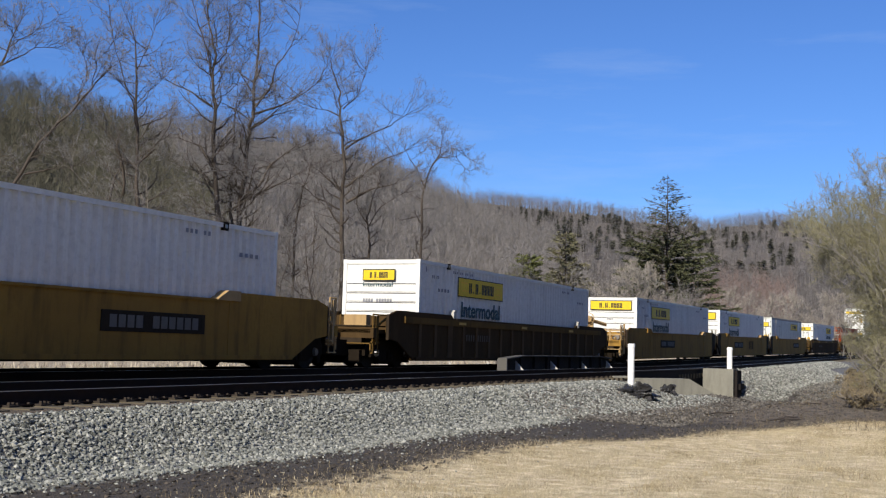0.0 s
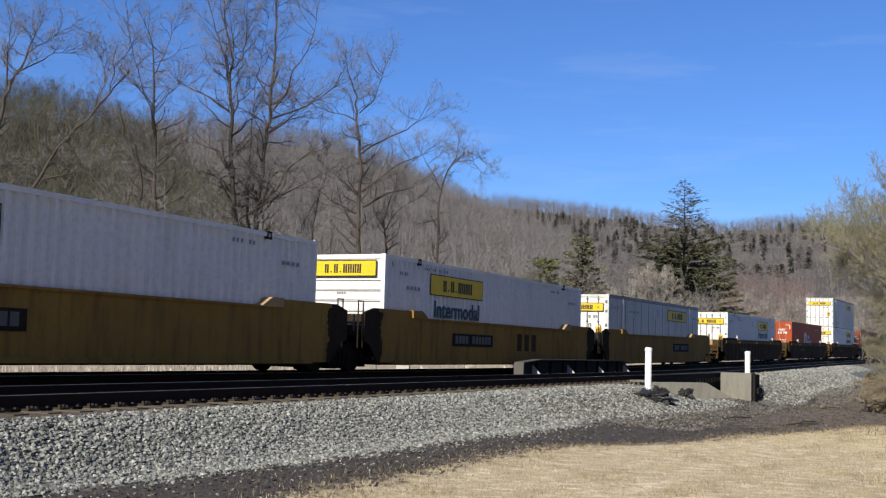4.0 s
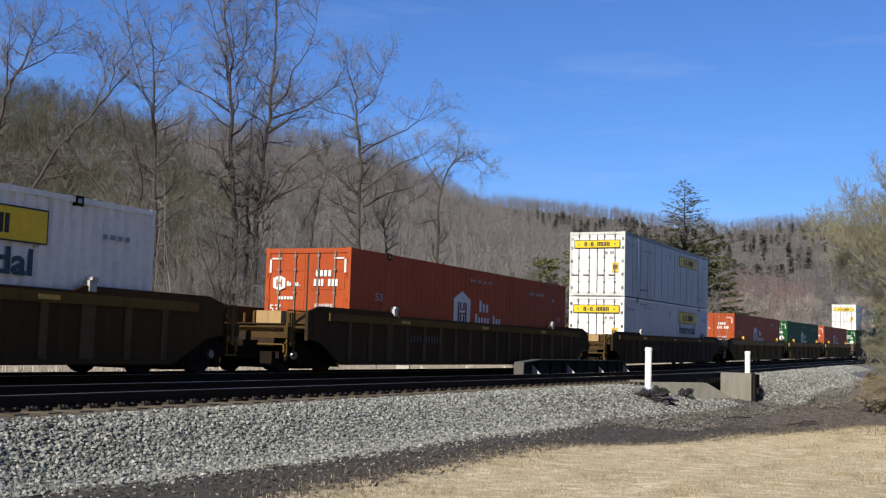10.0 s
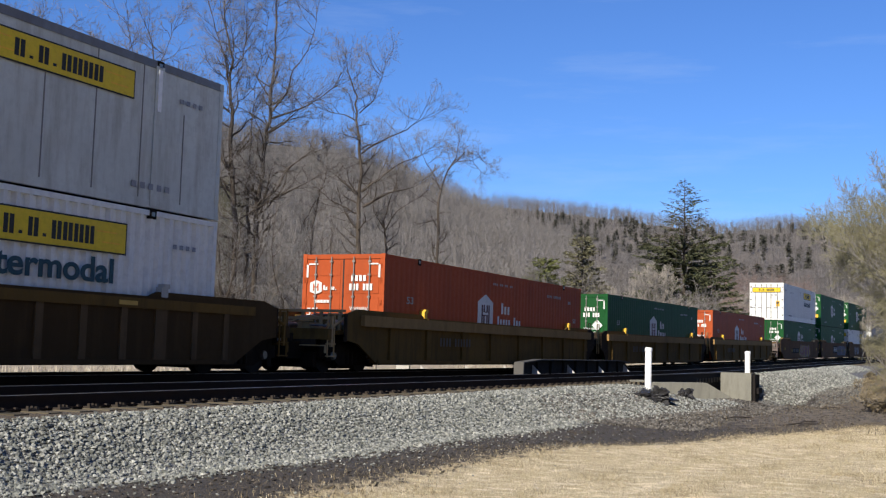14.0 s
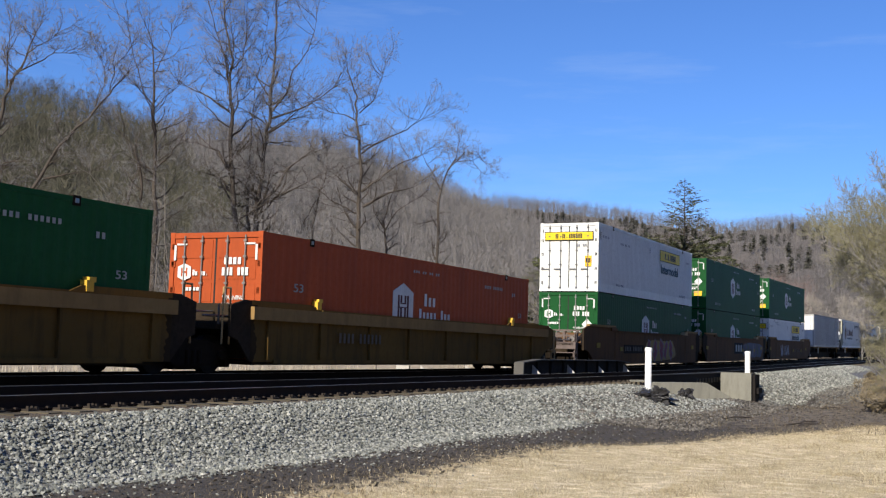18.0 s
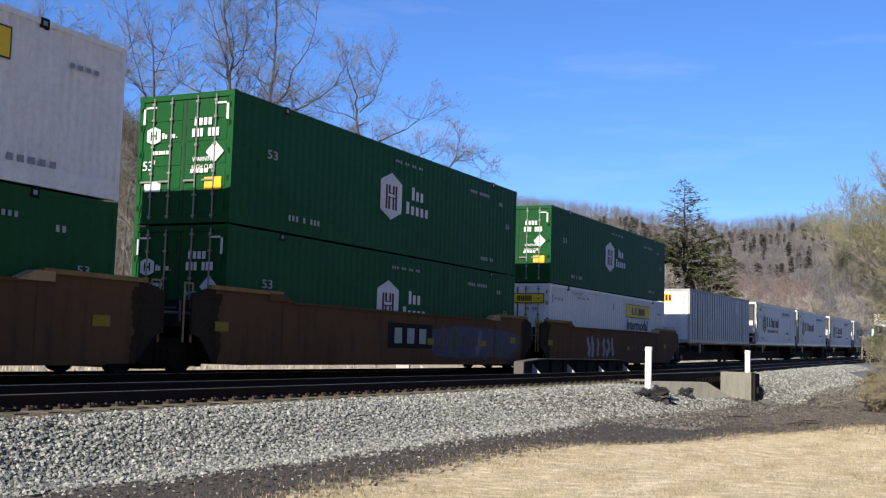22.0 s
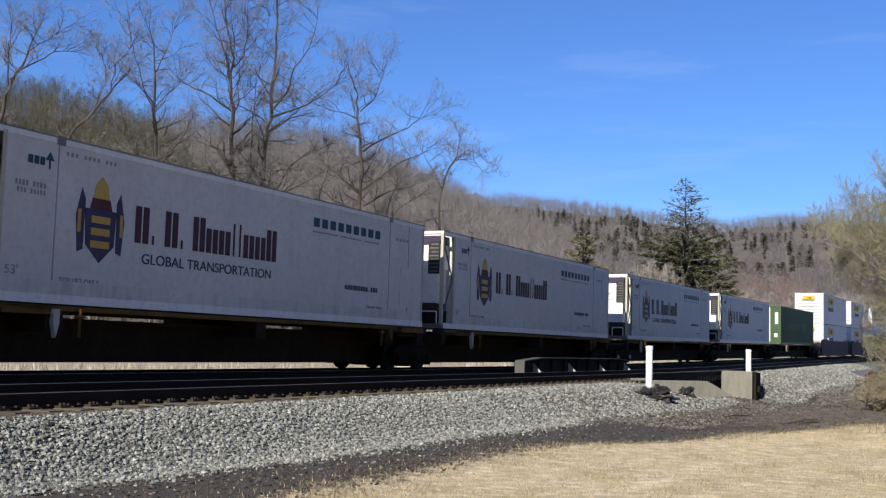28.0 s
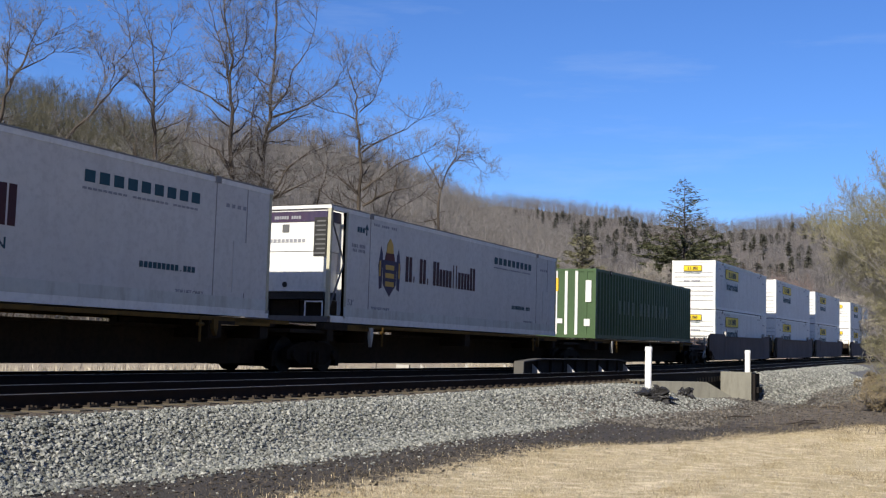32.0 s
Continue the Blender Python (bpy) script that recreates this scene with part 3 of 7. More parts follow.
tagged(new("cinders", array_mesh("cinders", sv, sf, M["cinder"])), "dark clods and cinders beside the lawn", "cinders", kind="stuff")

# dry grass
blade_v = np.array([(-0.045, 0, 0), (0.045, 0, 0), (0.03, 0.12, 0.55), (0.0, 0.3, 1.0)])
blade_f = np.array([(0, 1, 2), (0, 2, 3)])


def grass(name, label, n, x0, x1, y_of, size, material, lean=1.5, spots=None):
    px = x0 + (x1 - x0) * rng.random(n) ** 1.3
    py = y_of(px, n)
    if spots is not None:
        px, py = spots
    v, f = scatter(blade_v, blade_f, px, py, height(px, py) - 0.005, size(n), tilt=lean)
    return tagged(new(name, array_mesh(name, v, f, material)), label, "grass", kind="stuff")


def lawn_y(px, n):
    top = np.interp(px, GRASS_X, GRASS_Y)
    low = px * 0.03 - 0.5
    return low + (top - low) * rng.random(n) + rng.normal(0, 0.12, n)


grass("grass", "dry straw coloured winter lawn", 150000, 9, 36, lawn_y, lambda n: rng.uniform(0.012, 0.045, n), M["blade"], 4.8)
tx = 10 + 26 * rng.random(5200) ** 1.3
ty = lawn_y(tx, 5200)
tuft = np.sin(tx * 1.7 + ty * 2.3) * np.sin(ty * 3.9 - tx * 1.1) + rng.normal(0, 0.45, 5200) > 0.1
tx, ty = tx[tuft], ty[tuft]
n_ = len(tx) * 16
grass("grass_tufts", "matted tufts of dead grass on the lawn", n_, 0, 1, lambda px, n: np.zeros(n), lambda n: rng.uniform(0.025, 0.06, n), M["blade_mid"], 3.6, (np.repeat(tx, 16) + rng.normal(0, 0.05, n_), np.repeat(ty, 16) + rng.normal(0, 0.06, n_)))
grass("grass", "ragged dead tufts at the lawn's edge", 4000, 8, 32, lambda px, n: np.interp(px, GRASS_X, GRASS_Y) + rng.normal(0.0, 0.38, n), lambda n: rng.uniform(0.02, 0.07, n), M["blade"], 5.5)
tx = 9 + 26 * rng.random(9000) ** 1.3
ty = lawn_y(tx, 9000)
worn = np.sin(tx * 0.9 + ty * 1.7) * np.sin(ty * 2.6 - tx * 0.7) + np.sin(tx * 3.1) * np.sin(ty * 4.3) * 0.6 + rng.normal(0, 0.4, 9000) > 0.75
tx, ty = tx[worn], ty[worn]
n_ = len(tx) * 12
grass("grass_tufts", "brown thatch showing through the worn lawn", n_, 0, 1, lambda px, n: np.zeros(n), lambda n: rng.uniform(0.03, 0.085, n), M["thatch"], 5.5, (np.repeat(tx, 12) + rng.normal(0, 0.07, n_), np.repeat(ty, 12) + rng.normal(0, 0.1, n_)))
grass("weeds", "dark matted litter where the lawn ends", 6000, 9, 40, lambda px, n: np.interp(px, GRASS_X, GRASS_Y) + rng.normal(0.1, 0.4, n), lambda n: rng.uniform(0.03, 0.08, n), M["blade_dark"], 5.0)
grass("grass", "straw blown over the cinders", 2500, 9, 42, lambda px, n: np.interp(px, GRASS_X, GRASS_Y) + rng.exponential(0.45, n), lambda n: rng.uniform(0.02, 0.06, n), M["blade_mid"], 5.0)
grass("weeds", "brown dead stalks on the creek bank", 9000, 26, 62, lambda px, n: 0.3 + 6.5 * rng.random(n) ** 1.6 - smooth(25, 60, px) * 1.0, lambda n: rng.uniform(0.03, 0.16, n), M["blade_dark"], 4.0)
grass("weeds", "pale dead grass beyond the track", 12000, 15, 110, lambda px, n: rng.uniform(20, 26, n), lambda n: rng.uniform(0.1, 0.36, n), M["blade_far"], 2.6)


def rail_mesh(name, y, z, x0, x1, material, half, lo, hi):
    xs = np.concatenate([np.arange(x0, 60, 2.0), np.arange(60, x1 + 1, 5.0)])
    vs, fs = [], []
    for i, x in enumerate(xs):
        yc, zc = line_y(y, x), z + float(line_z(x))
        vs += [(x, yc - half, zc + lo), (x, yc + half, zc + lo), (x, yc + half, zc + hi), (x, yc - half, zc + hi)]
        if i:
            n = 4 * (i - 1)
            fs += [(n + a, n + 4 + a, n + 4 + (a + 1) % 4, n + (a + 1) % 4) for a in range(4)]
    return raw(name, vs, fs, material)


tie_me = rounded("tie", *box_geo([(-0.115, 0.115, -1.3, 1.3, -0.2, 0)]), M["tie"], 0.015)
plate_me = raw("tie_plate", *box_geo([(-0.09, 0.09, -0.19, 0.19, 0, 0.025), (-0.05, -0.02, -0.15, -0.11, 0.02, 0.06), (0.02, 0.05, -0.15, -0.11, 0.02, 0.06), (-0.03, 0.03, 0.1, 0.14, 0.02, 0.06),
                                       (-0.19, -0.15, -0.085, 0.085, 0.02, 0.045), (0.15, 0.19, -0.085, 0.085, 0.02, 0.045)]), M["plate"])
for base_y, z, near, label in ((NEAR_Y, NEAR_Z, True, "empty track with brown rails on weathered ties"), (TRAIN_Y, RAIL_Z - 0.04, False, "track that carries the train, dark rails on ties")):
    track = thing("railway_track", label, "track", "parallel tracks")
    for sgn in (-1, 1):
        y, dz = base_y + sgn * 0.7525, (0.015 * sgn if near else 0)
        foot = part("rail", rail_mesh("rail", y, z + dz, -70, 400, M["rail"], 0.075, -0.186, -0.165), track)
        part("rail_web", rail_mesh("rail_web", y, z + dz, -70, 400, M["rail"], 0.013, -0.165, -0.045), foot)
        part("rail_head", rail_mesh("rail_head", y, z + dz, -70, 400, M["rail"], 0.036, -0.045, -0.004), foot)
        part("rail_crown", rail_mesh("rail_crown", y, z + dz, -70, 400, M["rail_top"], 0.033, -0.004, 0), foot, "bright worn running surface")
    rest = []
    for i in range(0, 420):
        x = -6 + 0.53 * i
        w = (0.6 * math.sin(i * 12.9) % 1 - 0.5) * 0.06
        zt = z + float(line_z(x)) - 0.206
        if near and 2 < x < 58:
            tie = part("tie", tie_me, track, m=pose(x, line_y(base_y, x) + w, zt, 0, 0, w * 20))
            for sgn in (-1, 1):
                part("tie_plate", plate_me, tie, m=pose(0, sgn * 0.7525 - w, 0))
        else:
            yc = line_y(base_y, x)
            rest.append((x - 0.115, x + 0.115, yc - 1.3 + w, yc + 1.3 + w, zt - 0.2, zt))
    tagged(boxes("tie", rest, M["tie"], track), kind="stuff")

# ---- the creek crossing ----
bridge = thing("plate_girder_bridge", "low black steel girder with pale knee braces beside the rails", "bridge")
GY_ = 13.62
slab("girder", [(34.6, 0.5), (46.9, 0.5), (46.9, 1.22), (45.5, 1.3), (36.2, 1.3), (34.6, 1.2)], GY_, GY_ + 0.05, M["girder"], bridge)
slab("top_flange", [(34.5, 1.2), (36.2, 1.3), (45.5, 1.3), (47, 1.22), (47, 1.25), (45.5, 1.335), (36.2, 1.335), (34.5, 1.235)], GY_ - 0.16, GY_ + 0.18, M["girder_worn"], bridge, "worn grey top flange")
boxes("end_plate", [(34.46, 34.54, GY_ - 0.16, GY_ + 0.18, 0.45, 1.2)], M["girder_worn"], bridge, "worn grey end plate")
for i in range(4):
    x = 35.7 + i * 3.6
    vs, fs = slab_geo([(0, 0), (-0.42, 0), (0, 0.42)], -0.03, 0.03)
    me = raw("knee_brace", vs, fs, M["girder_pale"])
    part("knee_brace", me, bridge, m=pose(x, GY_, 0.72, 0, 0, 90))
for i in range(8):
    boxes("stiffener", [(36 + i * 1.35, 36.03 + i * 1.35, GY_ - 0.09, GY_, 0.5, 1.29)], M["girder"], bridge)
far = thing("plate_girder_bridge", "far girder of the culvert with small pale braces", "bridge")
slab("girder", [(33, 0.3), (47, 0.3), (47, 0.78), (33, 0.78)], 18.0, 18.05, M["girder"], far)
for i in range(3):
    vs, fs = slab_geo([(0, 0), (-0.4, 0), (0, 0.4)], -0.03, 0.03)
    part("knee_brace", raw("knee_brace", vs, fs, M["girder_pale"]), far, m=pose(36.0 + i * 3.9, 18.0, 0.6, 0, 0, 90))
boxes("end_plate", [(34.3, 34.4, 17.6, 18.1, 0.5, 0.98)], M["girder_pale"], far)

span = thing("deck_span", "dark steel span under the empty track", "bridge")
boxes("beam", [(36.6, 48.0, 10.15, 10.35, 0.05, 0.62)], M["girder"], span, edge=0.01)
boxes("beam", [(36.6, 48.0, 12.65, 12.85, 0.05, 0.62)], M["girder"], span, edge=0.01)
boxes("deck_plate", [(36.6, 48.0, 10.05, 13.4, 0.6, 0.66)], M["girder"], span)

# added board: its black paints the shade under the deck
boxes("guard_timber", [(37.5, 50.4, 10.0, 10.12, 0.0, 0.9)], M["flat_black"], span, "black board standing for the shaded culvert opening", edge=0.02)
boxes("edge_angle", [(37.5, 50.4, 9.97, 10.12, 0.9, 0.93)], M["girder_worn"], span, "worn grey edge angle")
wing = thing("wing_wall", "pale concrete wing wall sloping to the creek", "wall")
vs, fs = slab_geo([(0, -1.2), (3.9, -1.2), (3.9, -0.5), (2.7, 0.0), (0, 0.0)], 0, 0.4)
part("wall_face", rounded("wall_face", vs, fs, M["concrete"], 0.02), wing, m=pose(37.1, 10.0, 0.68, 0, 0, -33))
boxes("wall_cap", [(-0.8, 0.1, -0.03, 0.42, -0.3, 0.06)], M["concrete"], wing, edge=0.02, m=pose(37.1, 10.0, 0.68, 0, 0, -33))
abut = thing("abutment", "square concrete abutment beside the creek", "wall")
boxes("abutment_block", [(47.7, 48.75, 8.5, 9.76, -1.2, 0.955)], M["concrete_old"], abut, edge=0.03)
boxes("bearing_shelf", [(48.2, 50.0, 10.6, 13.0, -0.9, 0.56)], M["concrete_old"], abut)
boxes("facing_timber", [(47.95, 48.95, 8.38, 8.495, -0.75, 0.9), (48.2, 49.1, 8.28, 8.38, 0.1, 0.35)], M["flat_black"], abut, "near black facing on the abutment", edge=0.02)
abut2 = thing("abutment", "shaded concrete abutment on the near bank", "wall")
boxes("abutment_block", [(35.6, 37.2, 10.3, 13.2, -0.8, 0.6)], M["concrete"], abut2, edge=0.03)


def marker(x, y, z0, z1, r, label):
    p = thing("marker_post", label, "post", "white posts at the culvert", pose(x, y, 0))
    vs, fs = tube_geo((0, 0, z0 - 0.3), (0, 0, z1 - 0.12), r, r, 12)
    part("pole", raw("pole", vs, fs, M["post"]), p)
    vs, fs = merged([tube_geo((0, 0, z1 - 0.12), (0, 0, z1 - 0.015), r * 1.12, r * 1.12, 12), tube_geo((0, 0, z1 - 0.015), (0, 0, z1), r * 1.1, r * 0.8, 12)])
    part("cap", raw("cap", vs, fs, M["post"]), p)


marker(34.5, 9.3, 0.0, 1.825, 0.105, "thick white marker post beside black sheeting")
marker(48.3, 8.76, 1.255, 1.87, 0.112, "white marker post on the concrete abutment")


def crumple(name, label, x, y, sx, sy, sz, seed):
    bm = bmesh.new()
    bmesh.ops.create_icosphere(bm, subdivisions=4, radius=1)
    for v in bm.verts:
        p = v.co.copy()
        n = noise.fractal(p * 1.3 + Vector((seed, 0, 0)), 1.0, 2.0, 4)
        r = noise.cell(p * 2.3 + Vector((0, seed, 0))) * 0.25
        v.co = p * (0.8 + 0.5 * n + r)
        v.co.x, v.co.y, v.co.z = v.co.x * sx, v.co.y * sy, max(v.co.z, -0.35) * sz
    me = bpy.data.meshes.new(name)
    bm.to_mesh(me)
    bm.free()
    me.materials.append(M["sack"])
    ob = new(name, me)
    ob.matrix_basis = pose(x, y, ground_z(x, y) + 0.2 * sz)
    return tagged(ob, label, "rubbish")


crumple("plastic_sheet", "crumpled black plastic sheeting on gravel", 31.5, 8.4, 0.5, 0.66, 0.28, 3)
crumple("plastic_sheet", "peaked fold of black sheeting on gravel", 31.5, 8.15, 0.3, 0.34, 0.36, 9)
crumple("rubbish_sack", "small black sack lying on gravel", 34.1, 8.03, 0.24, 0.25, 0.3, 14)
rng2 = random.Random(4)
for i in range(9):
    x, y = rng2.uniform(26, 40), rng2.uniform(3.5, 7.4)
    st = thing("fallen_branch", "dead branch lying on the creek bank", "branch", m=pose(x, y, ground_z(x, y) + 0.03, 0, 0, rng2.uniform(-40, 40)))
    tubes("stick", [((-0.6, 0, 0), (0.1, 0.05, 0.03), 0.02), ((0.1, 0.05, 0.03), (0.8, -0.05, 0.0), 0.016), ((0.1, 0.05, 0.03), (0.4, 0.2, 0.06), 0.01)], M["bark_dark"], st, k=5)

# ---- hills ----


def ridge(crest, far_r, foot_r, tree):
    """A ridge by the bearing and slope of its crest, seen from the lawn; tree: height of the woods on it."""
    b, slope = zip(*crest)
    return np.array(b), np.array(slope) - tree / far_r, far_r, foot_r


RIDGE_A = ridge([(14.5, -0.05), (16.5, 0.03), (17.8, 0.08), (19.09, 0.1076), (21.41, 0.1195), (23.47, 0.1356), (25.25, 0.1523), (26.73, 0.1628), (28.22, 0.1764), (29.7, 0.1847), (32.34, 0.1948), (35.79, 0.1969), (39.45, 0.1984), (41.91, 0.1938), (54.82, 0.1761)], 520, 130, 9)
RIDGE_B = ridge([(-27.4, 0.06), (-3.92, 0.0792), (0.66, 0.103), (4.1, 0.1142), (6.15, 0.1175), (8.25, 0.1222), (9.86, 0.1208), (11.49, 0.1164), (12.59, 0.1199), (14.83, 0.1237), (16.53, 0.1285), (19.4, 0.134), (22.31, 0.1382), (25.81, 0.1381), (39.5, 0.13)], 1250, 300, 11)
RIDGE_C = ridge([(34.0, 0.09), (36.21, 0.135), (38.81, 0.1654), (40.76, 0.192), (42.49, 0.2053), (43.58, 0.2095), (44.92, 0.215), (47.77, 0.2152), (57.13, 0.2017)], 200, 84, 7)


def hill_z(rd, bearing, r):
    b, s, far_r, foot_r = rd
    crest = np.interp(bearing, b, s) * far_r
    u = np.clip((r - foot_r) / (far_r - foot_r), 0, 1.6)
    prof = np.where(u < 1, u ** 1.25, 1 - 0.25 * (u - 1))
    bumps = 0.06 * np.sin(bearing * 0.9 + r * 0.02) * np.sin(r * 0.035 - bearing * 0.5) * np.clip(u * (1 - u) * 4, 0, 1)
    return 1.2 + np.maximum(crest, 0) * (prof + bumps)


# added out of view behind the camera, to hold back low sky light
UNSEEN_HILL = (np.array([-300.0, -60.0]), np.array([0.36, 0.36]), 260, 60)
for rd, label, b0, b1 in ((UNSEEN_HILL, "unseen hillside added behind the lawn to block low sky", -262, -55), (RIDGE_A, "wooded hillside in bare winter grey", 12, 100), (RIDGE_C, "near wooded spur in olive winter brown", 33, 100), (RIDGE_B, "far wooded ridge across the valley", -60, 60)):
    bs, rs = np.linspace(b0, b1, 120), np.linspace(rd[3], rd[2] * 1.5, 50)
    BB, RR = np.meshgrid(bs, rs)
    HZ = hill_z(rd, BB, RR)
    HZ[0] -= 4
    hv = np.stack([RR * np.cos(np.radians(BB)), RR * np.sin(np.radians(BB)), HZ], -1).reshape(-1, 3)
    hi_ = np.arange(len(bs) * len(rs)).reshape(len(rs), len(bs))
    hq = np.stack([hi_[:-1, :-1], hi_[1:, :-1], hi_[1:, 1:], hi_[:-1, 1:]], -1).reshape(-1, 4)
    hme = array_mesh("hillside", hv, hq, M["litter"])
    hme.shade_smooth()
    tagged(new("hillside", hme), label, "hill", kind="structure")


def sliver_tree(seed, n, conifer=False, twigs=6):
    """A far tree of thin pieces, one metre high, as arrays of triangles."""
    r = np.random.default_rng(seed)
    v, f = [], []

    def piece(a, b, w):
        d = b - a
        s = np.cross(d, r.normal(size=3))
        s = s / (np.linalg.norm(s) + 1e-9) * w
        k = len(v)
        v.extend([a - s, a + s, b])
        f.append((k, k + 1, k + 2))
    if conifer:
        for i in range(n):
            h = 0.06 + 0.92 * (i / n)
            a = np.array([0, 0, h])
            w = 0.24 * math.sin(math.pi * (0.1 + 0.88 * h)) ** 0.6 + 0.02
            ang = i * 2.4
            piece(a, a + np.array([math.cos(ang) * w, math.sin(ang) * w, -0.05 + 0.03 * r.random()]), 0.05)
        piece(np.array([0, 0, 0.5]), np.array([0, 0, 1.02]), 0.02)
        return np.array(v), np.array(f)
    for k in range(2):
        piece(np.array([0.0, 0, -0.1]), np.array([r.normal() * 0.03, r.normal() * 0.03, 0.85]), 0.008)
    for i in range(n):
        h = 0.2 + 0.62 * r.random() ** 0.8
        ang, out = r.random() * 6.28, 0.1 + 0.16 * r.random()
        a = np.array([0.0, 0, h])
        mid = a + np.array([math.cos(ang) * out * 0.55, math.sin(ang) * out * 0.55, 0.1 + 0.1 * r.random()])
        piece(a, mid, 0.003)
        for q in range(twigs):
            tip = mid + np.array([math.cos(ang) * 0.06, math.sin(ang) * 0.06, 0.12]) + r.normal(size=3) * 0.055
            piece(mid + r.normal(size=3) * 0.03, tip, 0.0024)
    return np.array(v), np.array(f)


def forest(name, label, rd, protos, count, b0, b1, r_lo, r_hi, h0, h1, material, keep=None, seed=1):
    r = np.random.default_rng(seed)
    vs, fs, base = [], [], 0
    per = count // len(protos)
    for pv, pf in protos:
        be = r.uniform(b0, b1, per)
        rr = np.sqrt(r.uniform(r_lo ** 2, r_hi ** 2, per))
        if keep is not None:
            ok = keep(be, rr, r)
            be, rr = be[ok], rr[ok]
        n = len(be)
        x, y, z = rr * np.cos(np.radians(be)), rr * np.sin(np.radians(be)), hill_z(rd, be, rr)
        hh, a = r.uniform(h0, h1, n), r.uniform(0, 6.28, n)
        c, s = np.cos(a)[:, None], np.sin(a)[:, None]
        wide = (hh * r.uniform(0.8, 1.3, n))[:, None]
        v = np.stack([(pv[:, 0] * c - pv[:, 1] * s) * wide + x[:, None], (pv[:, 0] * s + pv[:, 1] * c) * wide + y[:, None], pv[:, 2] * hh[:, None] + z[:, None]], -1)
        fs.append((pf[None] + (np.arange(n) * len(pv))[:, None, None]).reshape(-1, 3) + base)
        vs.append(v.reshape(-1, 3))
        base += n * len(pv)
    me = array_mesh(name, np.concatenate(vs), np.concatenate(fs), material)
    return tagged(new(name, me), label, "woods", kind="stuff")


bare = [sliver_tree(i, 15, False, 5) for i in range(5)]
bare_far = [sliver_tree(20 + i, 9, False, 3) for i in range(5)]
dark = [(v * np.array((1.35, 1.35, 1.0)), f) for v, f in (sliver_tree(40 + i, 60, True) for i in range(3))]
broad = [(v * np.array((1.8, 1.8, 1.0)), f) for v, f in bare_far]
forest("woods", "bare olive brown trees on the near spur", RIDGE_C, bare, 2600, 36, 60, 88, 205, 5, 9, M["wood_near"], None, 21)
forest("woods", "bare grey brown trees on the hillside", RIDGE_A, bare_far, 13500, 17, 50, 150, 530, 7, 12, M["wood_sunlit"], None, 2)
forest("woods", "low grey brush at the foot of the hillside", RIDGE_A, bare, 2000, 12, 50, 92, 230, 3.5, 7, M["wood_sunlit"], None, 12)
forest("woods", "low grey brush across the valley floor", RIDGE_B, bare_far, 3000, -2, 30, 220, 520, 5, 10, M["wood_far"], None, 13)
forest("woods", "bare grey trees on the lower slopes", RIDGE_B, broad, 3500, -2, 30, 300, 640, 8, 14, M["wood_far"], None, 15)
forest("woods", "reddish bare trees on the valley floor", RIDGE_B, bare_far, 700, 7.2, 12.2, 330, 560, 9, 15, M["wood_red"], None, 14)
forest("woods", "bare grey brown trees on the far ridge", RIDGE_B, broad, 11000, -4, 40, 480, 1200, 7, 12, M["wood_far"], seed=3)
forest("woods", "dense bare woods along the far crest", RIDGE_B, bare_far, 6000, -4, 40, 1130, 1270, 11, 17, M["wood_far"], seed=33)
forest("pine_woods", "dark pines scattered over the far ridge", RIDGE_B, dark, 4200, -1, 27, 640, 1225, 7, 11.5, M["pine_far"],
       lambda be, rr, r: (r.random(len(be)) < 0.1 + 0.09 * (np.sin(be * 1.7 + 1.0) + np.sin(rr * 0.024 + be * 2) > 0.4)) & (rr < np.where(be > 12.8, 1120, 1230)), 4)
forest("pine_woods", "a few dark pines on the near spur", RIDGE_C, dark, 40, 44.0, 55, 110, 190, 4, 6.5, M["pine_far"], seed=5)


# ---- trees ----


ASIDE = Vector((0.431, -0.902, 0))      # along the row of trees
INTO = Vector((0.902, 0.431, 0))


def tube_along(store, pts, radii, k):
    """A bark tube through a row of points."""
    vs, fs = store
    base, n = len(vs), len(pts)
    for i, p in enumerate(pts):
        d = (pts[min(i + 1, n - 1)] - pts[max(i - 1, 0)]).normalized()
        s = d.cross(Vector((0.3, 0.2, 1)) if abs(d.z) < 0.95 else Vector((1, 0, 0))).normalized()
        u = d.cross(s)
        vs.extend(tuple(p + s * (radii[i] * math.cos(6.2832 * j / k)) + u * (radii[i] * math.sin(6.2832 * j / k))) for j in range(k))
        if i:
            q = base + (i - 1) * k
            fs.extend((q + j, q + (j + 1) % k, q + k + (j + 1) % k, q + k + j) for j in range(k))


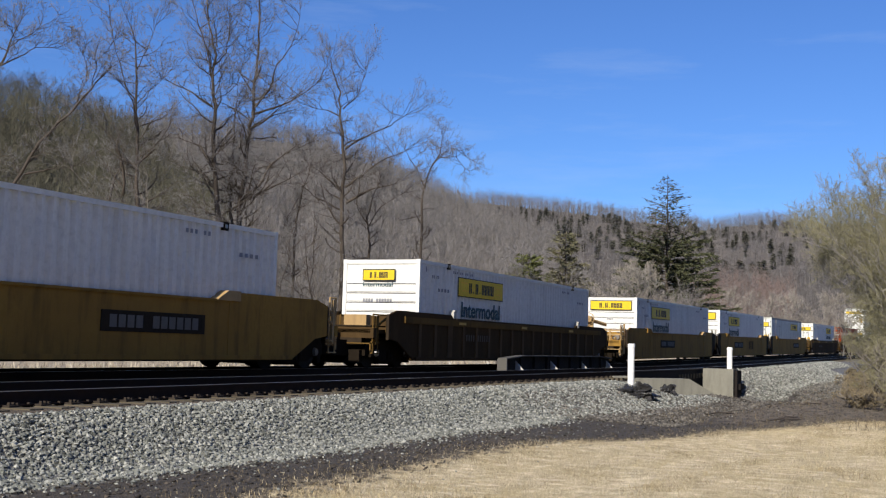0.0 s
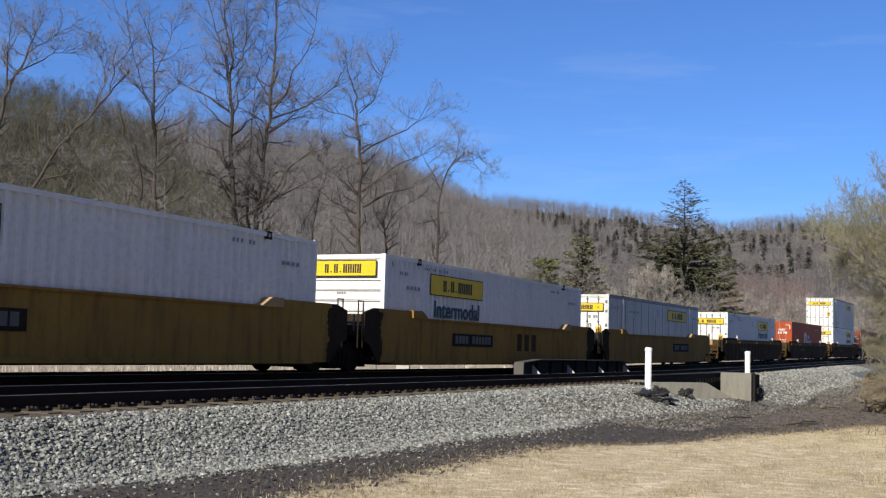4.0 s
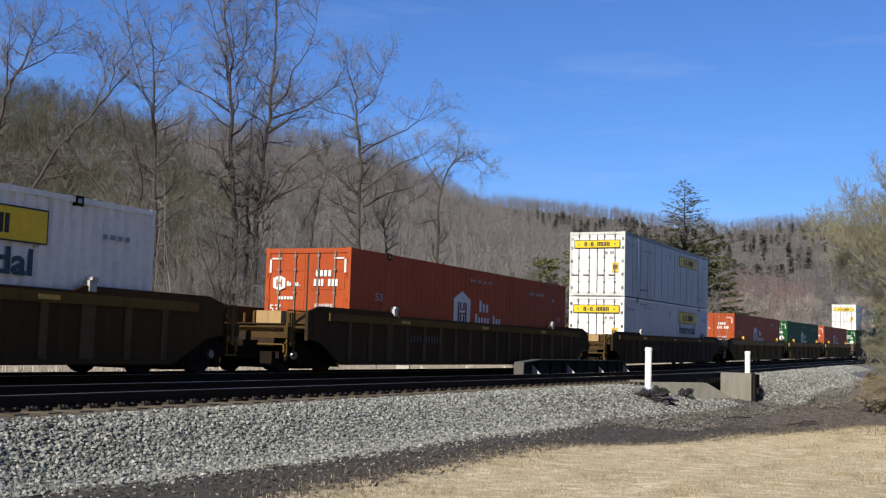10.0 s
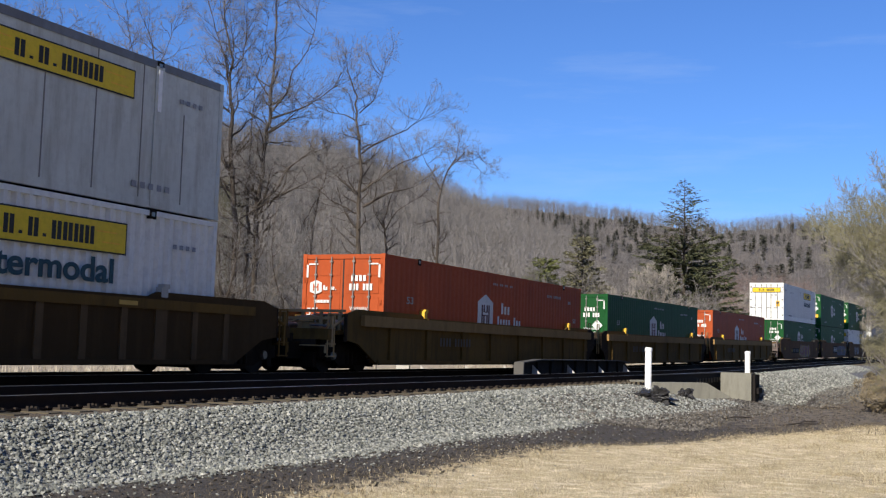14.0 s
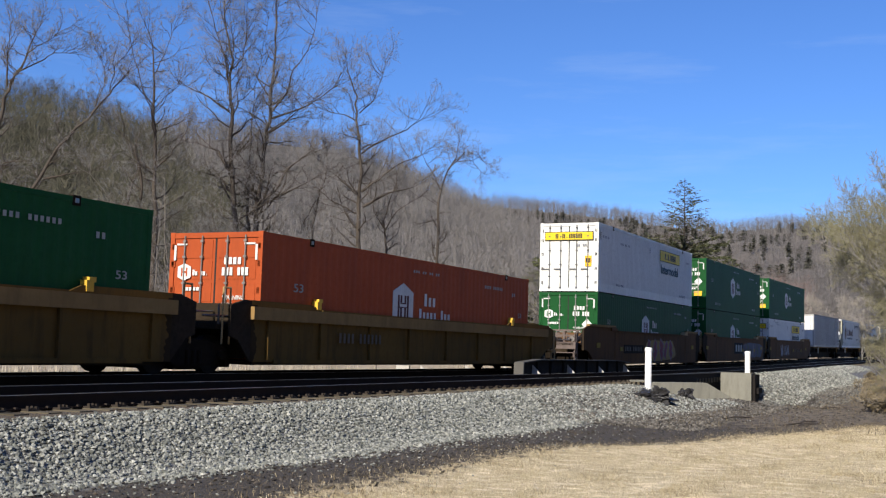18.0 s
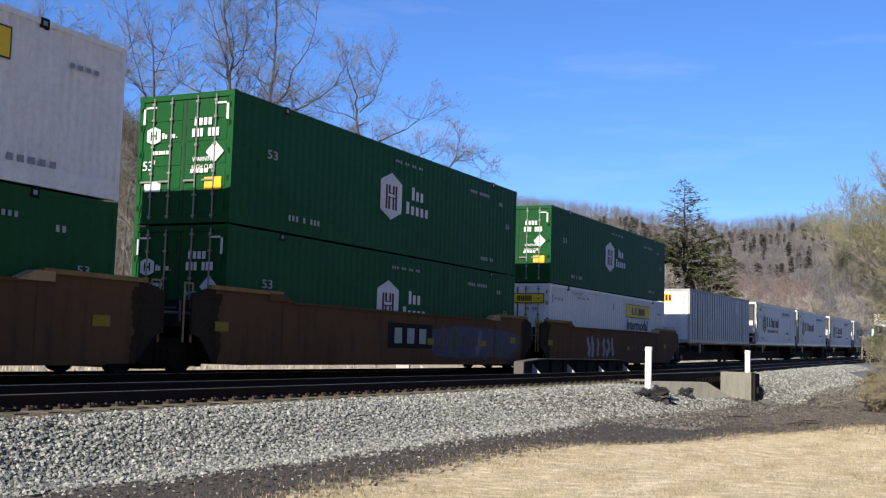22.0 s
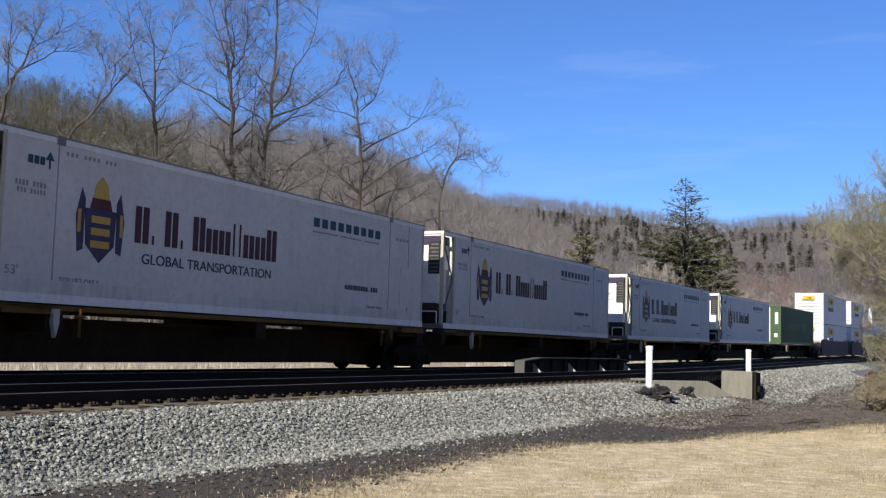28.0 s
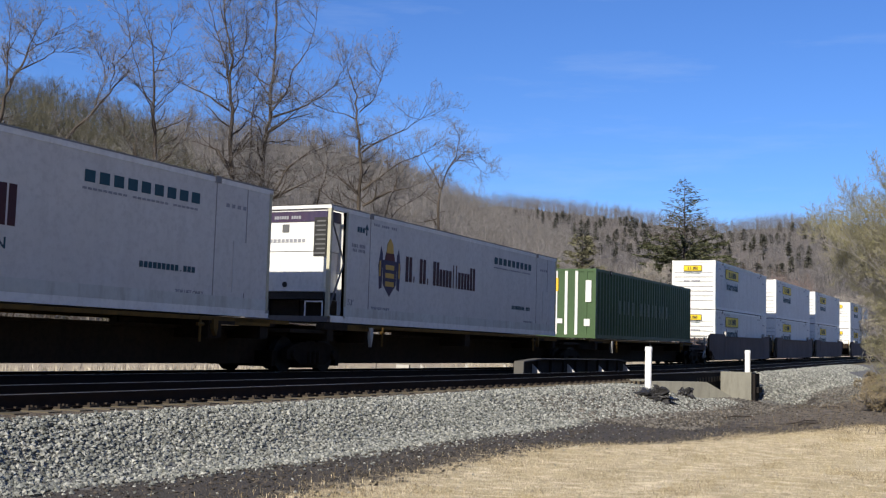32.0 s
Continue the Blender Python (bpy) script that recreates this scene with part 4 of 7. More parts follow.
def sprout(geo, p, d, length, r, level, rg, o):
    """A crooked branch and the smaller ones on it; level 0 is a limb, 3 a twig."""
    n = (7, 4, 3, 1)[level]
    at, pts, ways, radii = p.copy(), [p.copy()], [d.copy()], [r]
    for i in range(n):
        w = o["kink"] * (1, 1.1, 1, 0.8)[level]
        d = (d + Vector((rg.gauss(0, w), rg.gauss(0, w), rg.gauss(0, w) + o["lift"]))).normalized()
        at = at + d * (length / n)
        pts.append(at.copy())
        ways.append(d.copy())
        radii.append(max(r * (1 - 0.72 * (i + 1) / n), o["rmin"]))
    tube_along(geo[0 if level < 2 else 1], pts, radii, 4 if level == 0 else 3)
    if level >= o["levels"]:
        return
    kids = max(2, int(o["kids"][level] * rg.uniform(0.7, 1.2)))
    for i in range(kids):
        t = 0.15 + 0.85 * (i + rg.random()) / kids
        j = min(int(t * n), n - 1)
        q = pts[j].lerp(pts[j + 1], t * n - j)
        s = ways[j].orthogonal().normalized()
        s.rotate(Matrix.Rotation(rg.uniform(0, 6.2832), 3, ways[j]))
        a = rg.uniform(0.4, 1.0)
        dd = (ways[j] * math.cos(a) + s * math.sin(a)).normalized()
        sprout(geo, q, dd, length * rg.uniform(0.38, 0.72) * (1.15 - 0.5 * t), max(radii[j] * 0.55, o["rmin"]), level + 1, rg, o)


def woody(seed, r, reach, stems, **kw):
    """A bare tree out of its stems, each given by points aside and up; the first stem stands on the ground."""
    o = dict(levels=3, kids=(7, 5, 4), kink=0.18, lift=0.07, rmin=0.0042, thick=2.2, bare=0.22)
    o.update(kw)
    rg = random.Random(seed)
    geo = [([], []), ([], [])]
    top = max(z for st in stems for a, z in st)
    trunk = []
    for num, st in enumerate(stems):
        depth, start = rg.uniform(-0.35, 0.35) if num else 0.05, 0.0
        rad0 = r
        if num:
            near = min(trunk, key=lambda q: (q[0] - st[0][0]) ** 2 + (q[1] - st[0][1]) ** 2)
            start, rad0 = near[2], near[3] * 0.72
        pts, radii, run = [], [], 0.0
        for i in range(len(st) - 1):
            for k in range(3):
                u = k / 3
                a, z = st[i][0] + (st[i + 1][0] - st[i][0]) * u, st[i][1] + (st[i + 1][1] - st[i][1]) * u
                run = math.hypot(a - st[0][0], z - st[0][1])
                pts.append(ASIDE * (a + rg.gauss(0, 0.04)) + INTO * (start + depth * run * (0.3 if not num else 1) + rg.gauss(0, 0.04)) + Vector((0, 0, z)))
        a, z = st[-1]
        run = math.hypot(a - st[0][0], z - st[0][1])
        pts.append(ASIDE * a + INTO * (start + depth * run * (0.3 if not num else 1)) + Vector((0, 0, z)))
        radii = [max(rad0 * (1 - 0.8 * i / (len(pts) - 1)), 0.014) for i in range(len(pts))]
        tube_along(geo[0], pts, radii, 8 if not num else 6)
        trunk += [(p.dot(ASIDE), p.z, p.dot(INTO), q) for p, q in zip(pts, radii)]
        whole = sum((pts[i + 1] - pts[i]).length for i in range(len(pts) - 1))
        for i in range(len(pts) - 1):
            if pts[i].z < o["bare"] * top:
                continue
            t = i / (len(pts) - 1)
            long_ = (pts[i + 1] - pts[i]).length
            count = int(long_ * o["thick"] + rg.random())
            for c in range(count):
                q = pts[i].lerp(pts[i + 1], rg.random())
                turn = rg.uniform(0, 6.2832)
                way = (ASIDE * math.cos(turn) + INTO * (0.75 * math.sin(turn)) + Vector((0, 0, rg.uniform(-0.1, 0.8) + 0.7 * max(0, q.z / top - 0.4)))).normalized()
                sprout(geo, q, way, reach * rg.uniform(0.35, 1.0) * (1.1 - 0.5 * q.z / top), max(radii[i] * rg.uniform(0.32, 0.58), 0.02), 0, rg, o)
        d = (pts[-1] - pts[-2]).normalized()
        for c in range(3):
            sprout(geo, pts[-1], (d + Vector((rg.gauss(0, 0.3), rg.gauss(0, 0.3), 0.1))).normalized(), reach * rg.uniform(0.4, 0.7), 0.016, 0, rg, o)
    return geo


def clump(seed, h, stems, spread_, r, reach, **kw):
    """A bare bush: several crooked stems from one root."""
    rg = random.Random(seed)
    rows = []
    for i in range(stems):
        lean = rg.uniform(-spread_, spread_)
        row = [(0.0, -0.3)] if not i else [(rg.uniform(-0.1, 0.1), 0.1)]
        for k in range(1, 5):
            u = k / 4
            row.append((lean * u * u * h + rg.gauss(0, 0.05 * h) * u, h * u * rg.uniform(0.85, 1.0) if not i else h * u * rg.uniform(0.7, 0.95)))
        rows.append(tuple(row))
    return woody(seed, r, reach, rows, **kw)


def plant(name, geo, bark, twig, label, places, group="", category="tree"):
    trunk, fine = raw("trunk", *geo[0], bark, True), raw("crown", *geo[1], twig)
    first = None
    for x, y, rz, sc in places:
        m = pose(x, y, ground_z(x, y) if math.hypot(x, y) < 80 else 1.5, 0, 0, rz)
        if first is None:
            first = thing(name, label, category, group, m)
            part("trunk", trunk, first)
            part("crown", fine, first, "fine bare twigs")
        else:
            copy_thing(first, m)


# tall bare trees behind the line


def grow(bark, x, y, r, reach, seed, label, stems):
    plant("bare_tree", woody(seed, r, reach, stems), M[bark], M["twig"], label, [(x, y, 0, 1)])


grow("bark_dark", 52.3, 38.3, 0.17, 4.2, 10, "tall slender bare tree with steep limbs",
     (((0, -0.3), (0, 7.7), (-0.3, 9.6), (-0.5, 11.9), (-0.6, 14.2), (-0.8, 15.9), (-0.6, 17.2), (-1.1, 18.9), (-1.4, 21.9)),
      ((-0.7, 15.6), (-1.1, 17.2), (-1.7, 18.9), (-2.2, 20.6)),
      ((-0.7, 16.6), (-0, 17.3), (0.1, 18.8), (-0, 21.6)),
      ((-0.5, 10.6), (-1.3, 11.8), (-2.4, 12.2)),
      ((-0.7, 14.1), (-1.9, 14.9), (-3.2, 15.5)),
      ((-0.3, 9.3), (-1.2, 10.3), (-2.3, 10.6))))
grow("bark_dark", 53.7, 38.4, 0.13, 3.4, 11, "bare tree forking high above the line",
     (((0, -0.3), (0, 7.5), (-0.2, 9.5), (-0.1, 11.5), (-0.1, 14.1)),
      ((-0.1, 14.1), (-0.7, 15.2), (-1.1, 16.9), (-1.4, 19)),
      ((-0.1, 14.1), (0, 16.3), (0.3, 17.8), (0.5, 20.4), (0.5, 22.5)),
      ((-0.1, 10.9), (-0.7, 11.8), (-1.3, 12.5))))
grow("bark_dark", 53.3, 37.6, 0.17, 4.2, 12, "spreading bare tree with long crooked limbs",
     (((0, -0.3), (0, 7.5), (-0, 9.1), (0.2, 10.8), (0.3, 12.8), (0.5, 14.1), (0.5, 15.8), (0.7, 17.5), (0.6, 19.5), (0.6, 22.2)),
      ((0.6, 14.3), (1.4, 15.3), (1.9, 16.8), (2.7, 17.9), (3.1, 19.6)),
      ((0.6, 13.9), (2.2, 14.5), (3.3, 15.2), (4.2, 15.9)),
      ((0, 8.8), (1, 9.6), (1.5, 10.8), (2.4, 11.7), (4, 12.5)),
      ((0, 8.6), (1.5, 9.4), (3, 10.1)),
      ((0.4, 13), (1.3, 13.6), (2.5, 14.8))))
grow("bark_dark", 56.5, 32.5, 0.16, 3.6, 13, "bare tree with a wide low crown behind the line",
     (((0, -0.3), (0, 5.7), (-0.1, 7.7), (-0.2, 9.4), (-0.1, 11), (-0.2, 13.1), (-0.5, 14.2), (-0.5, 15.6), (-1, 16.9)),
      ((-0.4, 14.1), (-1.2, 14.5), (-1.9, 14.6)),
      ((-0.3, 14.6), (0.4, 15.4), (0.8, 16.5), (0.9, 17.3)),
      ((-0.1, 12.2), (1.2, 13.1), (2.5, 13.8), (3.4, 14.5)),
      ((0.1, 9), (1.6, 9.8), (3, 10.1)),
      ((0, 9.9), (1, 10.7), (2, 11.5), (3.4, 12.1)),
      ((-0.2, 9.7), (-1, 10.4), (-1.8, 11))))
grow("bark_dark", 57.3, 36.3, 0.09, 2.4, 14, "small arching bare tree beside taller ones",
     (((0, -0.3), (0, 6.8), (0.1, 8.6), (0.3, 9.6), (0.7, 11.2), (0.7, 12.2)),
      ((0.2, 9.5), (-0.6, 8.2), (-0.9, 7.2)),
      ((0.2, 9.4), (1.6, 9.1), (2.3, 8.5)),
      ((0.4, 10.1), (1.5, 11.4), (2.4, 11.8))))
grow("bark_dark", 60.0, 32.7, 0.1, 2.6, 15, "low crooked bare tree beside a wider one",
     (((0, -0.3), (0, 6.4), (0, 7.6), (-0.2, 8.4), (0.2, 9.9), (0.9, 11.6)),
      ((-0.1, 7.9), (0.6, 9.2), (2, 10.1)),
      ((-0.1, 8.1), (-0.8, 9.1), (-1, 10.5))))
grow("bark_dark", 45.9, 38.7, 0.14, 3.4, 16, "bare tree with one straight stem",
     (((0, -0.3), (0, 6.9), (-0.2, 8.7), (-0.3, 11.1), (-0.5, 13.2), (-0.5, 15), (-0.9, 17)),
      ((-0.5, 13.1), (-1, 13.9), (-1.5, 15.6), (-1.9, 17.3)),
      ((-0.5, 12.9), (0.1, 13.7), (0.7, 14.5)),
      ((-0.8, 8.1), (-0.9, 9.9), (-1.2, 10.9), (-2.4, 11.9)),
      ((-0.2, 9.8), (0.5, 10.5), (1.1, 11.5)),
      ((-0.6, 14.7), (-0.1, 16), (0.2, 17.4))))
grow("bark_dark", 37.7, 43.3, 0.1, 2.4, 17, "leaning bare tree with a pale stem",
     (((0, -0.3), (3, 7.5), (4.2, 9.7), (5.5, 11.2), (6.5, 12.4), (7.3, 13.4)),
      ((5.9, 11.8), (6.1, 13.4), (5.8, 14.3)),
      ((6.5, 12.5), (6.8, 13.7), (7.5, 14.4)),
      ((3.6, 8.2), (4.6, 8.5), (5.6, 8.7))))
grow("bark_dark", 38.5, 42.8, 0.13, 2.8, 18, "bare tree at the foot of the hill",
     (((0, -0.3), (0.3, 7.8), (0.3, 10.8), (0.5, 12.2), (0.9, 13.4), (1.5, 14.4), (1.8, 15.5)),
      ((0.9, 13.4), (1.9, 14), (2.8, 14.5), (3.4, 14.5)),
      ((0.6, 12.8), (0.6, 14.1), (0.7, 15.1)),
      ((1.4, 14.4), (2.4, 14.9), (2.9, 15.2))))
grow("bark_dark", 72.0, 34.9, 0.12, 2.6, 19, "bare tree standing out above the ridge",
     (((0, -0.3), (0, 8.3), (-0.1, 10.7), (0.3, 12.4), (1.1, 14), (1.3, 15.1)),
      ((0.7, 13.2), (1.7, 14.3), (2.7, 14.1), (3.2, 13.5)),
      ((0.1, 11.5), (-0.8, 13.2), (-1.4, 14.2)),
      ((0.9, 13.6), (2.3, 13.7), (2.9, 12.9))))
grow("bark_dark", 58.8, 52.2, 0.09, 2.2, 20, "low crooked bare tree among taller ones",
     (((0, -0.3), (0, 9.5), (0.6, 11.7), (0.8, 12.9), (0.1, 14.6), (-0.8, 15.2)),
      ((0.7, 12.1), (1.5, 10.7), (1.8, 9.6))))

# undergrowth along the foot of the hill
rg3 = random.Random(77)
for sd, hgt, stems, b0, b1, bark in ((71, 8.5, 3, 33, 52, "bark_dark"), (72, 6.5, 4, 22, 52, "bark_dark"), (73, 5.0, 5, 20, 46, "bark"), (74, 7.0, 2, 26, 50, "bark_dark"), (76, 9.5, 2, 38, 52, "bark")):
    spots = []
    for i in range(13):
        b, r = radians(rg3.uniform(b0, b1)), rg3.uniform(56, 96)
        spots.append((r * math.cos(b), r * math.sin(b), rg3.uniform(0, 360), 1))
    plant("bare_tree", clump(sd, hgt, stems, 0.45, 0.075, 2.6, thick=1.3, bare=0.1, kids=(6, 4, 3)), M[bark], M["twig"], "small bare tree in the brush behind the line", spots, "brush behind the line")
spots = [(r * math.cos(radians(b)), r * math.sin(radians(b)), rg3.uniform(0, 360), 1) for b, r in ((15.0, 102), (14.1, 104), (9.8, 140), (8.5, 150), (7.2, 145), (6, 150), (5, 140))]
plant("bare_tree", clump(75, 6.8, 5, 0.5, 0.09, 2.6, thick=1.6, bare=0.08, kids=(7, 5, 3), rmin=0.012), M["bark_pale"], M["twig_pale"], "pale bushy bare tree beyond the track", spots, "brush behind the line")

# willow brush beside the line
for sd, x, y, hgt, stems, lean in ((81, 48.5, 0.9, 10.5, 5, 0.3), (82, 45.5, 0.3, 7.5, 5, 0.4), (83, 52.5, 1.5, 8.0, 5, 0.35), (84, 43.0, 0.2, 5.0, 5, 0.5), (86, 58.0, 1.6, 10.0, 4, 0.25), (87, 64.0, 1.9, 11.0, 4, 0.2), (88, 41.0, -0.3, 4.0, 5, 0.6), (89, 55.0, 2.4, 6.0, 5, 0.55), (90, 61.0, 2.6, 6.5, 5, 0.5), (92, 50.0, 1.9, 8.5, 6, 0.35), (93, 56.5, 2.7, 8.0, 5, 0.35), (94, 67.0, 3.3, 9.5, 5, 0.3), (95, 46.5, 1.3, 6.5, 6, 0.55), (96, 49.5, 0.6, 9.0, 6, 0.4), (97, 53.0, 2.3, 7.5, 6, 0.5), (98, 44.0, 0.7, 6.0, 6, 0.5)):
    plant("willow_bush", clump(sd, hgt, stems, lean, 0.06, 2.4, thick=1.7, bare=0.05, kids=(8, 6, 3), kink=0.2, lift=0.13, rmin=0.0045), M["bark_pale"], M["twig_yellow"],
          "olive twigged leafless willow beside the track", [(x, y, 0, 1)], "willows beside the track", "bush")


brush = clump(91, 1.7, 6, 0.9, 0.02, 1.0, thick=3.0, bare=0.0, kids=(5, 4, 2), rmin=0.004)
plant("brush_clump", brush, M["bark"], M["twig_yellow"], "low tangle of brown brush on the bank", [(x, rg3.uniform(0.02, 0.07) * x, rg3.uniform(0, 360), 1) for x in [rg3.uniform(34, 52) for i in range(16)]] + [(rg3.uniform(50, 64), rg3.uniform(2.0, 3.8), rg3.uniform(0, 360), 1) for i in range(8)], "brush on the bank", "bush")

low = clump(99, 0.45, 7, 1.4, 0.008, 0.35, thick=3.0, bare=0.0, kids=(5, 4, 2), rmin=0.004)
plant("brush_clump", low, M["bark"], M["thatch"], "low brown bramble patch on the bank", [(x, rg3.uniform(0.055, 0.08) * x, rg3.uniform(0, 360), 1) for x in [rg3.uniform(36, 62) for i in range(40)]], "brush on the bank", "bush")


def spruce(name, label, x, y, z, h, spread_, needle, seed, gap=0.0, power=0.62):
    rg = random.Random(seed)
    t = thing(name, label, "tree", m=pose(x, y, z))
    vs, fs = tube_geo((0, 0, -0.3), (0, 0, h), h * 0.014, 0.02, 7)
    part("trunk", raw("trunk", vs, fs, M["bark_dark"]), t)
    vs, fs, bv, bf = [], [], [], []
    whorls = int(h * 3.2)
    for i in range(whorls):
        u = i / whorls
        zc = h * (0.04 + 0.95 * u)
        for k in range(6 if u < 0.85 else 4):
            a = rg.uniform(0, 6.283)
            ln = spread_ * (1.0 - u) ** power * rg.uniform(0.6, 1.1) + 0.12
            droop = rg.uniform(-0.05, 0.25) - 0.3 * u
            tip = Vector((math.cos(a) * ln, math.sin(a) * ln, -ln * droop + ln * 0.12))
            root = Vector((0, 0, zc))
            v, f = tube_geo(root, root + tip, 0.05 * (1.1 - u) + 0.012, 0.012, 3, False)
            n = len(bv)
            bv += v
            bf += [tuple(q + n for q in w) for w in f]
            dens = 2.1 if u < 0.6 else 1.5 * (1.0 - gap)
            for s in range(int((9 + ln * 13) * dens)):
                w = rg.uniform(0.15, 1.0)
                c = root + tip * w + Vector((rg.gauss(0, 0.09), rg.gauss(0, 0.09), rg.gauss(-0.06, 0.07)))
                d = Vector((tip.x + rg.gauss(0, 0.5 * ln), tip.y + rg.gauss(0, 0.5 * ln), rg.gauss(-0.1, 0.25) * ln)).normalized() * rg.uniform(0.22, 0.5)
                q = d.cross(Vector((rg.gauss(0, 1), rg.gauss(0, 1), 1))).normalized() * rg.uniform(0.05, 0.11)
                n = len(vs)
                vs += [tuple(c - q), tuple(c + q), tuple(c + d)]
                fs.append((n, n + 1, n + 2))
    part("bough", raw("bough", bv, bf, M["bark_dark"]), t)
    part("crown", raw("crown", vs, fs, needle), t)


spruce("spruce_tree", "tall dark green spruce with a thin ragged top", 116.8, 27.8, 2.0, 18.4, 7.6, M["needles"], 5, 0.86, 0.7)
spruce("pine_tree", "small yellow green pine beyond the track", 103.2, 38.2, 1.8, 9.0, 3.4, M["needles_light"], 6, 0, 0.42)
spruce("pine_tree", "taller thin grey olive pine beyond the track", 106.0, 35.4, 1.8, 11.6, 3.4, M["needles_grey"], 7, 0.45, 0.45)

house = thing("house", "small pale house with a grey gable roof", "house", m=pose(84.5, 41.3, 1.5, 0, 0, 35))
boxes("wall", [(-3.5, 3.5, -2.6, 2.6, -0.3, 2.7)], M["siding"], house)
slab("gable", [(-2.75, 2.7), (2.75, 2.7), (0, 4.4)], -3.5, 3.5, M["siding"], house, m=pose(0, 0, 0, 0, 0, 90))
slab("roof", [(-3.1, 2.55), (0, 4.5), (3.1, 2.55), (3.1, 2.7), (0, 4.66), (-3.1, 2.7)], -3.8, 3.8, M["roofing"], house, m=pose(0, 0, 0, 0, 0, 90))
for wx in (-1.8, 1.2):
    w = boxes("window", [(wx, wx + 0.9, -2.66, -2.6, 0.9, 2.1)], M["post"], house, "white framed window")
    boxes("pane", [(wx + 0.08, wx + 0.82, -2.68, -2.66, 0.98, 2.02)], M["black"], w)
sgn_ = thing("sign_board", "small pale sign on a post behind the line", "sign", m=pose(46.5, 25.6, 0.5))
tubes("sign_post", [((0, 0, 0), (0, 0, 3.2), 0.04)], M["bark"], sgn_)
boxes("sign_plate", [(-0.02, 0.02, -0.25, 0.25, 2.3, 3.5)], M["girder_pale"], sgn_, edge=0.01)

# ---- containers ----
CL, CW, CH = 16.154, 2.591, 2.896
HX, HY = CL / 2, CW / 2


def ribbed_wall(y, z0, z1, x0, x1, pitch, depth, out):
    """A corrugated sheet along x at y; out is -1 or 1."""
    vs, fs = [], []
    n = int(round((x1 - x0) / pitch))
    p = (x1 - x0) / n
    xs = []
    for i in range(n):
        a = x0 + i * p
        xs += [(a, 0.0), (a + p * 0.28, 0.0), (a + p * 0.5, 1.0), (a + p * 0.76, 1.0)]
    xs.append((x1, 0.0))
    for x, q in xs:
        yy = y - out * depth * q
        vs += [(x, yy, z0), (x, yy, z1)]
    for i in range(len(xs) - 1):
        fs.append((2 * i, 2 * i + 2, 2 * i + 3, 2 * i + 1) if out < 0 else (2 * i + 1, 2 * i + 3, 2 * i + 2, 2 * i))
    return vs, fs


def sign(parent, face, at_x, z0, z1, width, big=True):
    """Yellow company panel: dark border, yellow plate, pale scrolls and plain bars."""
    turn = SIDE if face == "side" else END

    def put(u, w, off):
        return Matrix.Translation((u, -HY - 0.012 - off, w)) if face == "side" else Matrix.Translation((-HX - 0.03 - off, -u, w))
    h = z1 - z0
    p = part("sign_panel", raw("sign_panel", *box_geo([(0, width, 0, h, 0, 0.006)]), M["black"]), parent, "yellow company panel with dark bars", put(at_x, z0, 0.0) @ turn)
    part("panel_face", raw("panel_face", *box_geo([(0.03, width - 0.03, 0.03, h - 0.03, 0.006, 0.01)]), M["yellow"]), p)
    n = 8
    bx = []
    for i, ch in enumerate("N.N.NNNN"):
        w = width * 0.56 / n
        a = width * 0.22 + i * w
        if ch == ".":
            bx.append((a + w * 0.3, a + w * 0.6, h * 0.25, h * 0.34, 0.01, 0.014))
        else:
            bx += [(a + w * 0.06, a + w * 0.42, h * 0.22, h * 0.76, 0.01, 0.014), (a + w * 0.54, a + w * 0.9, h * 0.22, h * 0.76, 0.01, 0.014)]
    tagged(part("panel_emblem", raw("panel_emblem", *box_geo(bx), M["black"]), p), kind="stuff")
    sc = [(width * a, width * b, h * c, h * (c + 0.05), 0.01, 0.013) for a, b, c in ((0.05, 0.2, 0.7), (0.08, 0.22, 0.3), (0.79, 0.93, 0.62), (0.83, 0.95, 0.3))]
    tagged(part("panel_scroll", raw("panel_scroll", *box_geo(sc), M["label_y"]), p), kind="stuff")


def marks(parent, spec, material, y=-HY - 0.012):
    for text, l, z, w, h in spec:
        bars("stencil", text, w, h, material, parent, (l - HX, y, z), gap=0.45)


